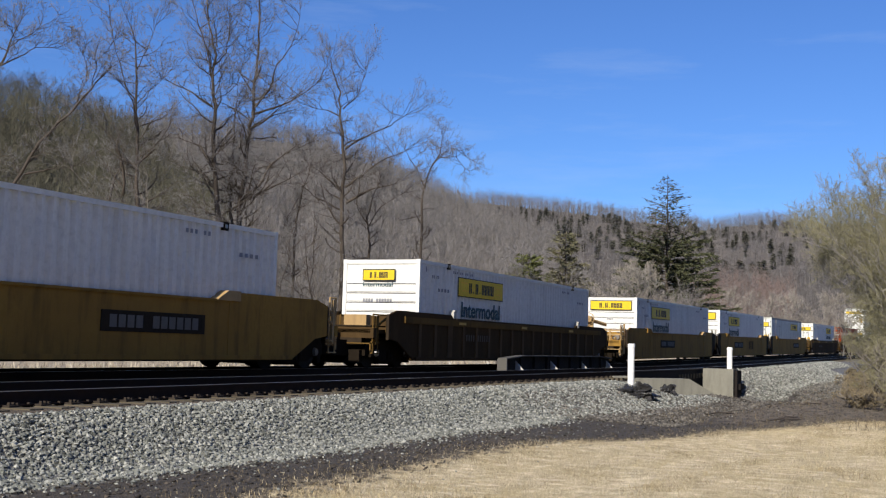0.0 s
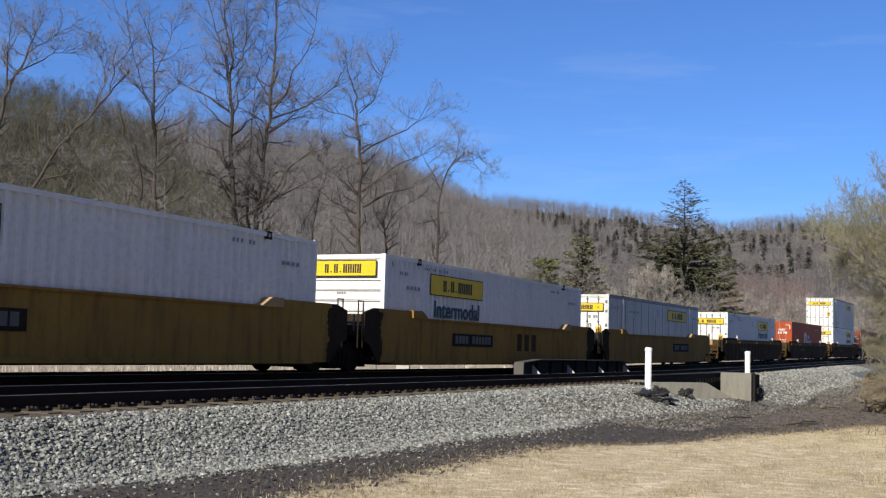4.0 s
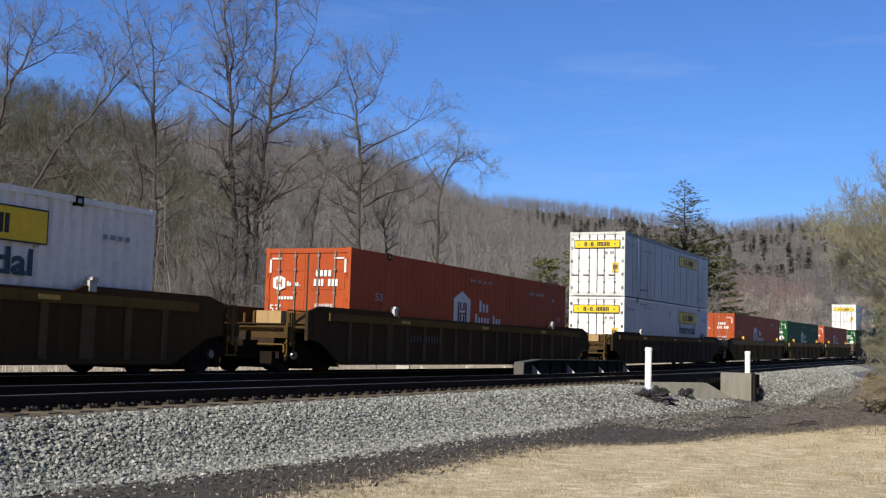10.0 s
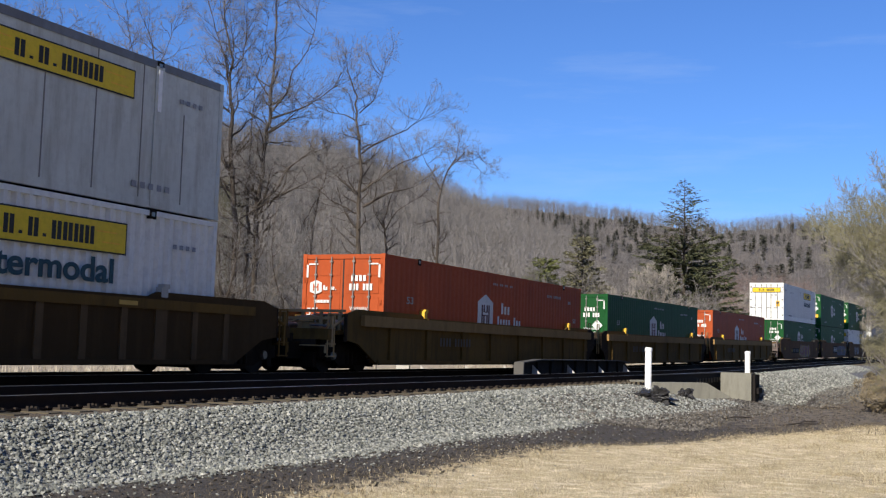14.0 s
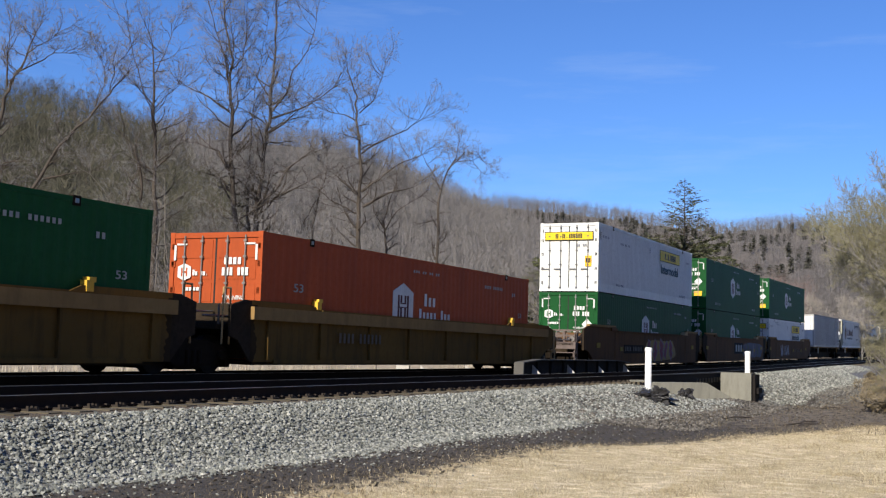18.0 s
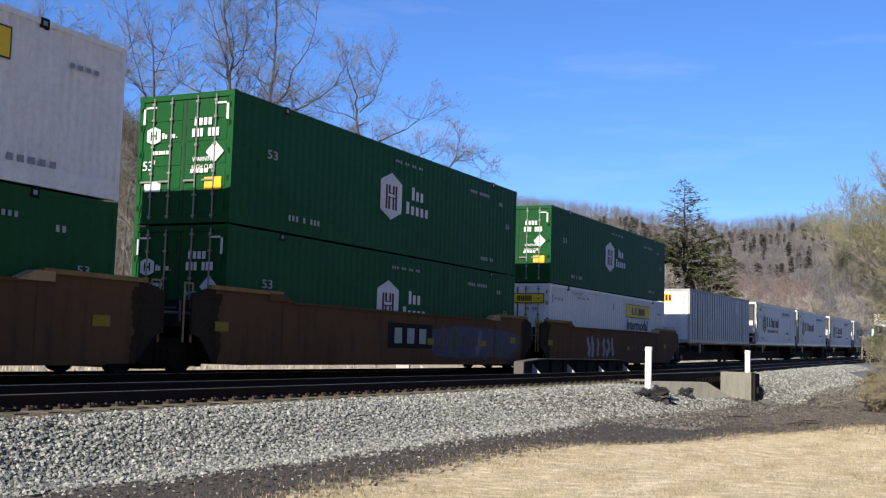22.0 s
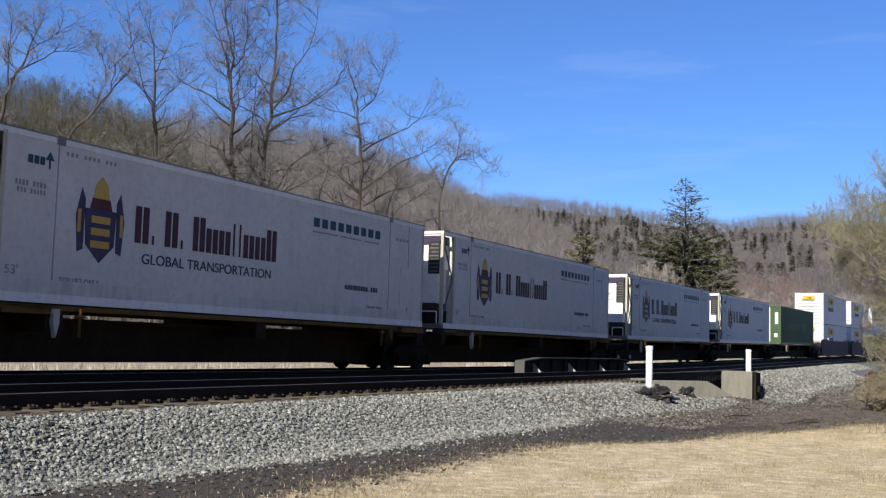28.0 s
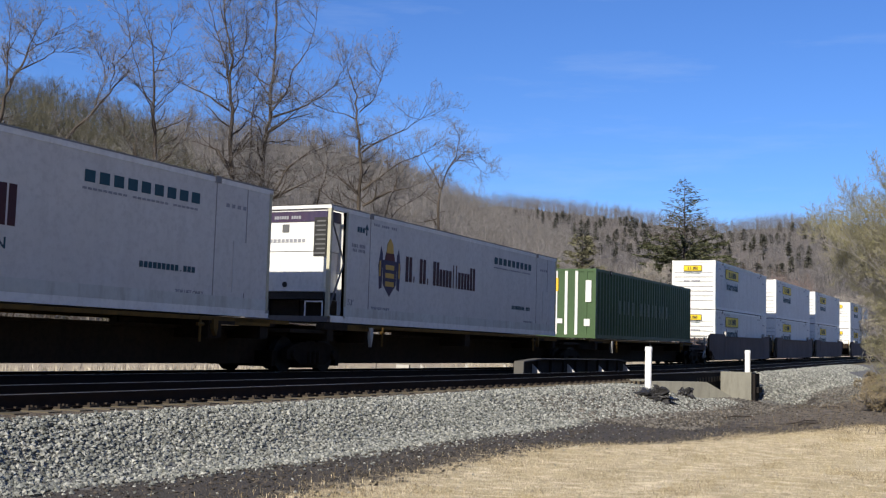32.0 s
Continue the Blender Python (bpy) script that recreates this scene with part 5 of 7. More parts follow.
def frame_parts(c, body, kind):
    """Corner posts, rails and castings that every box has."""
    for x in (-HX, HX - 0.12):
        for y in (-HY, HY - 0.12):
            boxes("corner_post", [(x, x + 0.12, y, y + 0.12, 0.12, CH - 0.12)], M[body], c)
            for z in (0, CH - 0.12):
                boxes("corner_casting", [(x - 0.005, x + 0.125, y - 0.005, y + 0.125, z, z + 0.12)], M[body], c)
    for y in (-HY, HY - 0.09):
        boxes("top_rail", [(-HX + 0.12, HX - 0.12, y, y + 0.09, CH - 0.11, CH - 0.01)], M["rail_dirty" if body == "white_old" else body], c)
        boxes("bottom_rail", [(-HX + 0.12, HX - 0.12, y, y + 0.09, 0.01, 0.16)], M[body], c)
    for l in (2.03, 14.12):
        for y in (-HY - 0.006, HY - 0.13):
            cast = boxes("lift_casting", [(l - HX - 0.1, l - HX + 0.1, y, y + 0.136, CH - 0.17, CH + 0.012)], M["truck"], c, "dark steel lifting casting", edge=0.012)
            # small bright block stands for the glint on the casting
            if y < 0:
                boxes("casting_pin", [(l - HX - 0.045, l - HX + 0.045, y - 0.012, y, CH - 0.12, CH - 0.04)], M["chrome"], cast, "bright block painting the casting's glint", edge=0.012)
    boxes("roof_sheet", [(-HX + 0.02, HX - 0.02, -HY + 0.02, HY - 0.02, CH - 0.06, CH - 0.015)], M[body], c)
    tagged(boxes("roof_rib", [(-HX + 0.4 + i * 0.6, -HX + 0.46 + i * 0.6, -HY + 0.1, HY - 0.1, CH - 0.016, CH - 0.005) for i in range(26)], M[body], c), kind="stuff")
    boxes("front_header", [(-HX + 0.002, -HX + 0.1, -HY + 0.121, HY - 0.121, CH - 0.135, CH - 0.012)], M[body], c, edge=0.006)
    boxes("front_sill", [(-HX + 0.002, -HX + 0.1, -HY + 0.121, HY - 0.121, 0.012, 0.155)], M[body], c, edge=0.006)
    boxes("floor_frame", [(-HX + 0.1, HX - 0.1, -HY + 0.05, HY - 0.05, 0.02, 0.14)], M["deck"], c)
    boxes("far_end", [(HX - 0.05, HX - 0.02, -HY + 0.1, HY - 0.1, 0.1, CH - 0.05)], M[body], c)


def doors(c, body, style):
    x = -HX + 0.03
    for sgn in (-1, 1):
        y0, y1 = (-HY + 0.1, -0.01) if sgn < 0 else (0.01, HY - 0.1)
        leaf = boxes("door", [(x, x + 0.05, y0, y1, 0.16, CH - 0.14)], M[body], c, edge=0.008)
        for z in (0.26, 0.78, 1.3, 1.82, 2.3):
            boxes("door_panel", [(x - 0.012, x, y0 + 0.08, y1 - 0.08, z, z + 0.42)], M[body], leaf, edge=0.008)
        boxes("door_seal", [(x - 0.006, x + 0.02, (y1 if sgn < 0 else y0) - 0.012, (y1 if sgn < 0 else y0) + 0.012, 0.16, CH - 0.14)], M["rubber"], leaf)
        for q in (0.3, 0.72):
            yr = y0 + (y1 - y0) * q
            rod = tubes("lock_rod", [((x - 0.05, yr, 0.1), (x - 0.05, yr, CH - 0.08), 0.018)], M["rod"] if style != "white" else M["post_dark"], leaf, k=6)
            boxes("rod_guide", [(x - 0.075, x, yr - 0.04, yr + 0.04, z, z + 0.05) for z in (0.14, 0.6, 1.1, 1.7, 2.3, 2.66)], M["rod"] if style != "white" else M["post_dark"], rod)["kind"] = "stuff"
            boxes("handle", [(x - 0.07, x - 0.05, yr - 0.02, yr + 0.3, 0.92, 0.96)], M["rod"] if style != "white" else M["post_dark"], rod)
        edge = y0 if sgn < 0 else y1
        for z in (0.3, 0.9, 1.5, 2.1, 2.5):
            boxes("hinge", [(x - 0.03, x + 0.01, edge - 0.05, edge + 0.05, z, z + 0.13)], M["post_dark"] if style == "white" else M[body], leaf)


def nose(c, body, small_sign):
    x = -HX + 0.03
    boxes("nose_wall", [(x, x + 0.04, -HY + 0.1, HY - 0.1, 0.14, CH - 0.12)], M[body], c)
    for z in (0.25, 0.53, 0.81, 1.09, 1.37, 1.65, 1.93):
        boxes("nose_rib", [(x - 0.02, x, -HY + 0.13, HY - 0.13, z, z + 0.2)], M[body], c, edge=0.008)
        # dark grey strip paints the shadow line between two ribs
        boxes("rib_shadow_gap", [(x - 0.004, x, -HY + 0.13, HY - 0.13, z + 0.22, z + 0.25)], M["post_dark"], c)
    if small_sign:
        sign(c, "end", -0.6, 2.25, 2.6, 1.1)
        words("lettering", "Intermodal", 1.0, 0.13, M["navy"], c, (-HX, 0.6, 2.08), END)
        bars("stencil", "HNNN 000000", 1.0, 0.1, M["mark"], c, (-HX + 0.002, 0.6, 1.62), END)
    else:
        sign(c, "end", -1.05, 2.27, 2.73, 2.1)
        bars("stencil", "0000", 0.3, 0.06, M["mark"], c, (-HX + 0.002, 0.2, 1.8), END)


def white_box(near, style, small=False):
    """White container; near: its nose or its doors look back down the line; style: corrugated or plate."""
    body = "white" if style != "plate" else "white_old"
    side = {"corrugated": "white corrugated domestic container with a yellow panel", "plate": "weathered white plate sided container with a yellow panel", "smooth": "clean white panel sided container with a yellow panel"}[style]
    c = thing("container", side, "container", "white containers")
    frame_parts(c, body, style)
    for sg in (-1, 1):
        if style == "smooth":
            v, f = ribbed_wall(sg * (HY - 0.01), 0.36, CH - 0.1, -HX + 0.12, HX - 0.12, 0.2, 0.03, sg)
            part("side_wall", raw("side_wall", v, f, M[body]), c)
            y0, y1 = sorted((sg * (HY - 0.05), sg * (HY - 0.004)))
            boxes("lower_sill", [(-HX + 0.12, HX - 0.12, y0, y1, 0.16, 0.36)], M[body], c)
        elif style == "corrugated":
            v, f = ribbed_wall(sg * (HY - 0.01), 0.14, CH - 0.1, -HX + 0.12, HX - 0.12, 0.28, 0.065, sg)
            part("side_wall", raw("side_wall", v, f, M[body]), c)
        else:
            wall = boxes("side_wall", [(-HX + 0.12, HX - 0.12, min(sg * (HY - 0.012), sg * (HY - 0.045)), max(sg * (HY - 0.012), sg * (HY - 0.045)), 0.14, CH - 0.1)], M[body], c)
            y0, y1 = sorted((sg * (HY - 0.012), sg * (HY - 0.004)))
            for i in range(1, 13):
                xx = -HX + i * CL / 13
                boxes("seam", [(xx - 0.012, xx + 0.012, y0 - 0.002, y1, 0.18, CH - (0.14 if i % 3 else 0.9))], M["seam_dark"], wall)
            if style == "plate":
                for l in (2.03, 14.12):
                    y0, y1 = sorted((sg * (HY - 0.012), sg * (HY + 0.012)))
                    boxes("lift_post", [(l - HX - 0.12, l - HX + 0.12, y0, y1, 0.05, CH - 0.1)], M["white_old"], wall, edge=0.01)
                    boxes("lift_post_face", [(l - HX - 0.055, l - HX + 0.055, y0 - 0.014, y0, 1.5 if l < 8 else 1.9, CH - 0.17)], M["post"], wall, "white wear strip")
    if style == "plate":
        for y in (-HY - 0.004, HY - 0.09):
            boxes("roof_rail", [(-HX + 0.1, HX - 0.1, y, y + 0.094, CH - 0.16, CH)], M["casting"], c, "dark worn roof rail")
    if near == "nose":
        nose(c, body, small)
        sign(c, "side", 2.72 - HX, 1.93, 2.55, 3.74)
        words("lettering", "Intermodal", 3.22, 0.5, M["navy"], c, (3.02 - HX, -HY - 0.012, 1.28))
        marks(c, [("HN 00", 0.8, 2.38, 0.5, 0.1), ("0", 0.35, 2.55, 0.1, 0.16), ("HNNN", 1.2, 2.0, 0.9, 0.1), ("HNN 00 00 00", 2.3, 2.62, 1.6, 0.08), ("HNH 00", 12.7, 2.55, 0.9, 0.09), ("0000", 14.6, 2.2, 0.8, 0.09)], M["mark"])
    else:
        doors(c, "white", "white")
        sign(c, "end", -1.08, 2.15, 2.52, 2.16)
        boxes("label_plate", [(-HX - 0.02, -HX + 0.02, -1.0, -0.72, 1.05, 1.5)], M["label_y"], c, "amber inspection label")
        bars("label_mark", "000", 0.22, 0.2, M["black"], c, (-HX - 0.021, -0.75, 1.2), END)
        bars("stencil", "HN 00", 0.5, 0.1, M["mark"], c, (-HX - 0.02, -0.3, 1.9), END)
        sign(c, "side", 9.6 - HX, 1.95 if style == "corrugated" else 2.0, 2.55, 3.8)
        if style != "plate":
            words("lettering", "Intermodal", 3.3, 0.46, M["navy"], c, (9.8 - HX, -HY - 0.012, 1.4 if style == "corrugated" else 1.38))
        words("lettering", "TOP LIFT ONLY", 1.2, 0.1, M["mark_faint"] if style == "corrugated" else M["mark"], c, (2.4 - HX, -HY - 0.012, 0.35 if style != "corrugated" else 2.6))
        marks(c, [("HN 00 00", 0.5, 2.3, 0.9, 0.1), ("HNN 00 00", 3.0, 2.45 if style == "corrugated" else 2.2, 1.5, 0.09), ("0000", 14.7, 2.2, 0.8, 0.09), ("HHHNN", 13.4, 0.35, 1.2, 0.12)], M["mark"])
        for l in (7.8, 0.3):
            boxes("vent_slot", [(l - HX - 0.02, l - HX + 0.02, -HY - 0.012, -HY, 2.2, 2.5)], M["post_dark"], c)
    return c


def hexagon(r_x, r_z, z0=None):
    pts = [(0, r_z), (r_x, r_z * 0.62), (r_x, -r_z * 0.62), (0, -r_z), (-r_x, -r_z * 0.62), (-r_x, r_z * 0.62)]
    return pts


def company_side(c, colour, low, colour_name):
    """White six sided badge with a dark letter shape, and white bars for the name."""
    x, z = (6.75 if colour_name == "red" else 7.15) - HX, 1.52
    h = slab("badge", [(a + x, b + z) for a, b in hexagon(0.6, 0.64)], -HY - 0.016, -HY - 0.006, M["white_mark"], c, "white six sided badge")
    dark = M[colour]
    boxes("badge_emblem", [(x - 0.32, x - 0.22, -HY - 0.02, -HY - 0.015, z - 0.36, z + 0.3), (x - 0.17, x - 0.07, -HY - 0.02, -HY - 0.015, z - 0.36, z - 0.02), (x - 0.17, x - 0.07, -HY - 0.02, -HY - 0.015, z + 0.06, z + 0.3),
                         (x + 0.07, x + 0.17, -HY - 0.02, -HY - 0.015, z - 0.36, z - 0.02), (x + 0.07, x + 0.17, -HY - 0.02, -HY - 0.015, z + 0.06, z + 0.3), (x + 0.22, x + 0.32, -HY - 0.02, -HY - 0.015, z - 0.36, z + 0.3),
                         (x - 0.22, x + 0.22, -HY - 0.02, -HY - 0.015, z - 0.05, z - 0.02), (x - 0.17, x + 0.17, -HY - 0.02, -HY - 0.015, z + 0.06, z + 0.09)], dark, h)["kind"] = "stuff"
    bars("name_mark", "Nnn", 0.8, 0.36, M["white_mark"], c, ((8.0 if low else 8.3) - HX, -HY - 0.01, 1.58), gap=0.42)
    bars("name_mark", "Nnnnn,Hnn" if low else "Nnnnn", 2.1 if low else 1.45, 0.34, M["white_mark"], c, ((7.7 if low else 7.98) - HX, -HY - 0.01, 1.16), gap=0.42)
    marks(c, [("HNN 00 00 00", 7.3, 2.5, 1.7, 0.07), ("HNNN 000000", 12.3, 2.35, 1.5, 0.1), ("00", 14.6, 2.2, 0.3, 0.12), ("HNN 0 NN0", 2.2, 0.3, 1.4, 0.13), ("HNNH NN", 13.2, 0.3, 1.0, 0.11)], M["faded_mark"])
    words("lettering", "53", 0.4, 0.2, M["faded_mark"], c, (1.3 - HX, -HY - 0.01, 1.6))
    words("lettering", "53", 0.3, 0.16, M["faded_mark"], c, (15.2 - HX, -HY - 0.01, 1.5))


def colour_box(colour):
    name = {"red": "rust red corrugated container with a white badge", "green": "deep green corrugated container with a white badge"}[colour]
    c = thing("container", name, "container", "coloured containers")
    frame_parts(c, colour, "corrugated")
    for sg in (-1, 1):
        v, f = ribbed_wall(sg * (HY - 0.006), 0.14, CH - 0.1, -HX + 0.12, HX - 0.12, 0.3, 0.006, sg)
        part("side_wall", raw("side_wall", v, f, M[colour]), c)
    doors(c, colour, colour)
    company_side(c, "maroon", colour == "red", colour)
    x = -HX - 0.012
    hx = slab("badge", [(a, b) for a, b in hexagon(0.19, 0.2)], -0.004, 0.0, M["white_mark"], c, "white six sided badge", m=Matrix.Translation((x, 0.85, 1.98)) @ pose(0, 0, 0, 0, 0, -90))
    boxes("badge_emblem", [(-0.09, -0.05, -0.008, -0.003, -0.1, 0.1), (0.05, 0.09, -0.008, -0.003, -0.1, 0.1), (-0.05, 0.05, -0.008, -0.003, -0.02, 0.02)], M[colour], hx)["kind"] = "stuff"
    bars("name_mark", "Nn nn.", 0.45, 0.13, M["white_mark"], c, (x, 0.62, 1.9), END)
    bars("stencil", "HNNH", 0.5, 0.16, M["white_mark"], c, (x, -0.25, 2.15), END, gap=0.3)
    bars("stencil", "000 000", 0.75, 0.18, M["white_mark"], c, (x, -0.2, 1.9), END, gap=0.3)
    words("lettering", "53'", 0.34, 0.22, M["white_mark"], c, (x, 1.12, 1.2), END)
    words("lettering", "WARNING", 0.6, 0.1, M["white_mark"], c, (x, -0.25, 1.35), END)
    words("lettering", "HIGH CUBE", 0.62, 0.1, M["white_mark"], c, (x, -0.25, 1.18), END)
    bars("stencil", "NNNNN", 0.5, 0.08, M["white_mark"], c, (x, 0.9, 1.55), END)
    boxes("reflective_tape", [(x, x + 0.006, s * 1.14 - 0.03, s * 1.14 + 0.03, 2.25, 2.6) for s in (-1, 1)] + [(x, x + 0.006, s * 0.95 - 0.15, s * 0.95 + 0.15, 2.6, 2.64) for s in (-1, 1)], M["white_mark"], c)
    if colour == "green":
        boxes("label_plate", [(x, x + 0.008, 0.6, 1.05, 0.72, 0.95)], M["white_mark"], c)
        boxes("label_plate", [(x, x + 0.008, -1.05, -0.6, 0.72, 1.0)], M["label_y"], c, "amber label")
        slab("diamond_placard", [(0, 0.24), (0.24, 0), (0, -0.24), (-0.24, 0)], -0.006, 0, M["white_mark"], c, m=Matrix.Translation((x, -0.85, 1.55)) @ pose(0, 0, 0, 0, 0, -90))
        bars("stencil", "NNHN", 0.5, 0.09, M["white_mark"], c, (x, -0.2, 1.1), END)
    else:
        boxes("label_plate", [(x, x + 0.008, 0.65, 1.1, 0.35, 0.62)], M["white_mark"], c)
        boxes("label_plate", [(x, x + 0.008, -0.7, -0.3, 0.4, 0.6)], M["white_mark"], c)
    return c


def post_box():
    """Grey sheet and post container with a plain white front."""
    c = thing("container", "grey sheet sided container with dark ribs and white front", "container")
    frame_parts(c, "grey_alu", "plate")
    for sg in (-1, 1):
        y0, y1 = sorted((sg * (HY - 0.012), sg * (HY - 0.045)))
        wall = boxes("side_wall", [(-HX + 0.12, HX - 0.12, y0, y1, 0.14, CH - 0.1)], M["grey_alu"], c)
        for i in range(1, 27):
            xx = -HX + i * CL / 27
            y0, y1 = sorted((sg * (HY - 0.012), sg * (HY + 0.004)))
            boxes("side_post", [(xx - 0.045, xx + 0.045, y0, y1, 0.1, CH - 0.1)], M["post_dark"], wall, edge=0.006)
        for l in (2.03, 14.12):
            y0, y1 = sorted((sg * (HY - 0.012), sg * (HY + 0.012)))
            boxes("lift_post", [(l - HX - 0.14, l - HX + 0.14, y0, y1, 0.05, CH - 0.1)], M["grey_alu"], wall, edge=0.01)
    boxes("roof_rail", [(-HX, HX, -HY - 0.006, -HY + 0.08, CH - 0.12, CH)], M["casting"], c, "dark worn roof rail")
    boxes("nose_wall", [(-HX + 0.03, -HX + 0.07, -HY + 0.1, HY - 0.1, 0.14, CH - 0.06)], M["white"], c, "plain white front sheet")
    boxes("badge", [(-HX + 0.018, -HX + 0.03, -0.3, 0.3, 2.2, 2.6)], M["label_y"], c, "orange company badge")
    bars("badge_emblem", "NHN", 0.56, 0.3, M["maroon"], c, (-HX + 0.018, 0.28, 2.25), END, gap=0.35)
    bars("stencil", "HNNH 000000", 1.2, 0.07, M["mark"], c, (-HX + 0.03, -1.0, 1.5), END @ pose(0, 0, 0, 0, 0, 90))
    boxes("badge", [(11.6 - HX, 12.9 - HX, -HY - 0.012, -HY, 1.85, 2.6)], M["rod"], c, "faded brown badge")
    marks(c, [("HNN 00", 0.25, 0.9, 0.5, 0.1), ("00 00", 0.6, 0.5, 0.5, 0.1), ("HN", 6.5, 1.2, 0.5, 0.08)], M["mark"])
    return c


def ribbed_green():
    c = thing("container", "moss green deeply ribbed container with dark sides", "container")
    frame_parts(c, "green_pale", "corrugated")
    for sg in (-1, 1):
        v, f = ribbed_wall(sg * (HY - 0.006), 0.14, CH - 0.1, -HX + 0.12, HX - 0.12, 0.42, 0.05, sg)
        part("side_wall", raw("side_wall", v, f, M["green_pale"]), c)
    boxes("nose_wall", [(-HX + 0.04, -HX + 0.08, -HY + 0.1, HY - 0.1, 0.14, CH - 0.1)], M["green_pale"], c)
    for y in (-0.85, -0.45, 0.0, 0.45, 0.85):
        boxes("nose_rib", [(-HX, -HX + 0.04, y - 0.06, y + 0.06, 0.14, CH - 0.1)], M["white_mark"] if abs(y) < 0.5 else M["green_pale"], c, edge=0.01)
    boxes("badge", [(-HX - 0.01, -HX, 0.35, 1.1, 1.95, 2.5)], M["label_y"], c, "amber company badge")
    bars("badge_emblem", "NHN", 0.62, 0.34, M["green"], c, (-HX - 0.011, 1.05, 2.05), END, gap=0.35)
    for ya, yb, za, zb in ((-1.1, -0.85, 1.5, 2.4), (-1.05, -0.8, 0.5, 0.8), (0.15, 0.5, 0.6, 0.8)):
        boxes("label_plate", [(-HX - 0.006, -HX, ya, yb, za, zb)], M["white_mark"], c)
    bars("name_mark", "NNNN NNNNNNNN", 8.5, 0.6, M["green_pale"], c, (3.0 - HX, -HY - 0.006, 1.1), gap=0.55)
    return c


def reefer(subtitle):
    """White refrigerated container: open frame with a cooling unit at the near end."""
    c = thing("container", "white refrigerated container with crest and cooling unit", "container", "refrigerated containers")
    deep = 0.75
    for x in (-HX, -HX + deep, HX - 0.12):
        for y in (-HY, HY - 0.12):
            boxes("corner_post", [(x, x + 0.09, y, y + 0.09, 0.1, CH - 0.08)], M["frame_soiled"], c, "yellowed soiled post", edge=0.006)
    boxes("front_header", [(-HX, -HX + 0.09, -HY, HY, CH - 0.08, CH)], M["white"], c)
    boxes("front_sill", [(-HX, -HX + 0.14, -HY, HY, 0, 0.14)], M["rail_dirty"], c, "grimy front sill")
    for y in (-HY, HY - 0.1):
        boxes("top_rail", [(-HX + 0.12, HX, y, y + 0.1, CH - 0.12, CH)], M["white"], c)
        boxes("bottom_rail", [(-HX + 0.12, HX, y, y + 0.1, 0, 0.16)], M["white"], c)
    x0 = -HX + deep
    boxes("insulated_body", [(x0, HX - 0.02, -HY + 0.012, HY - 0.012, 0.12, CH - 0.02)], M["white_panel"], c)
    for l in (2.0, 14.1, 15.2):
        boxes("seam", [(l - HX - 0.012, l - HX + 0.012, -HY + 0.004, -HY + 0.013, 0.15, CH - 0.12)], M["rod"], c)
    boxes("access_hatch", [(14.75 - HX, 15.7 - HX, -HY, -HY + 0.013, 0.5, 1.6)], M["white_panel"], c, edge=0.005)
    for l in (2.03, 14.12):
        boxes("lift_casting", [(l - HX - 0.1, l - HX + 0.1, -HY - 0.012, -HY + 0.12, CH - 0.13, CH + 0.02)], M["casting"], c, "bare steel lifting casting")
    tubes("frame_brace", [((-HX + 0.1, -HY + 0.05, 0.3), (x0 + 0.02, -HY + 0.05, 1.5), 0.025), ((x0 + 0.02, -HY + 0.05, 1.5), (-HX + 0.1, -HY + 0.05, 2.6), 0.025)], M["post_dark"], c, k=6)
    unit = boxes("cooling_unit", [(-HX + 0.1, x0, -1.06, 0.79, 0.75, 1.74)], M["white"], c, "white cooling unit with dark grille", edge=0.07)
    boxes("unit_head", [(-HX + 0.12, x0, -1.1, 0.65, 1.76, 2.5)], M["white"], unit, edge=0.06)
    boxes("unit_band", [(-HX + 0.1, x0, -1.13, 0.63, 2.5, 2.76)], M["crest_blue"], unit, "dark band over the cooling unit", edge=0.06)
    bars("band_mark", "NNNNNN NNNN", 0.8, 0.08, M["mark"], unit, (-HX + 0.098, 0.45, 2.57), END)
    boxes("grille_recess", [(-HX + 0.085, -HX + 0.12, -1.13, -0.76, 1.62, 2.6)], M["black"], unit, edge=0.015)
    for i in range(8):
        boxes("grille_slat", [(-HX + 0.07, -HX + 0.085, -1.1, -0.8 - 0.05 * (i % 2), 1.68 + i * 0.115, 1.72 + i * 0.115)], M["post_dark"], unit)
    boxes("unit_window", [(-HX + 0.105, -HX + 0.12, 0.0, 0.2, 2.24, 2.44)], M["post_dark"], unit)
    bars("name_mark", "NNNNNNNNN", 1.1, 0.09, M["mark"], unit, (-HX + 0.117, 0.6, 1.98), END)
    for ya, yb in ((-1.0, -0.42), (-0.4, 0.18), (0.2, 0.72)):
        boxes("unit_panel", [(-HX + 0.092, -HX + 0.1, ya, yb, 1.0, 1.66)], M["white"], unit, edge=0.004)
    vs, fs = tube_geo((-HX + 0.08, 0.06, 0.92), (-HX + 0.12, 0.06, 0.92), 0.07, 0.07, 12)
    part("unit_gauge", raw("unit_gauge", vs, fs, M["black"]), unit)
    boxes("unit_skirt", [(-HX + 0.14, x0, -1.06, 0.79, 0.56, 0.74)], M["black"], unit, edge=0.02)
    boxes("side_recess", [(-HX + 0.4, x0 - 0.01, 0.82, 1.16, 0.7, 2.6)], M["post_dark"], c, "dark grey recess panel", edge=0.02)
    # panels coloured dark for soil and for the shade under the unit
    boxes("lower_panel", [(-HX + 0.3, x0 - 0.01, -1.1, -0.3, 0.14, 0.54)], M["deck"], c, edge=0.015)
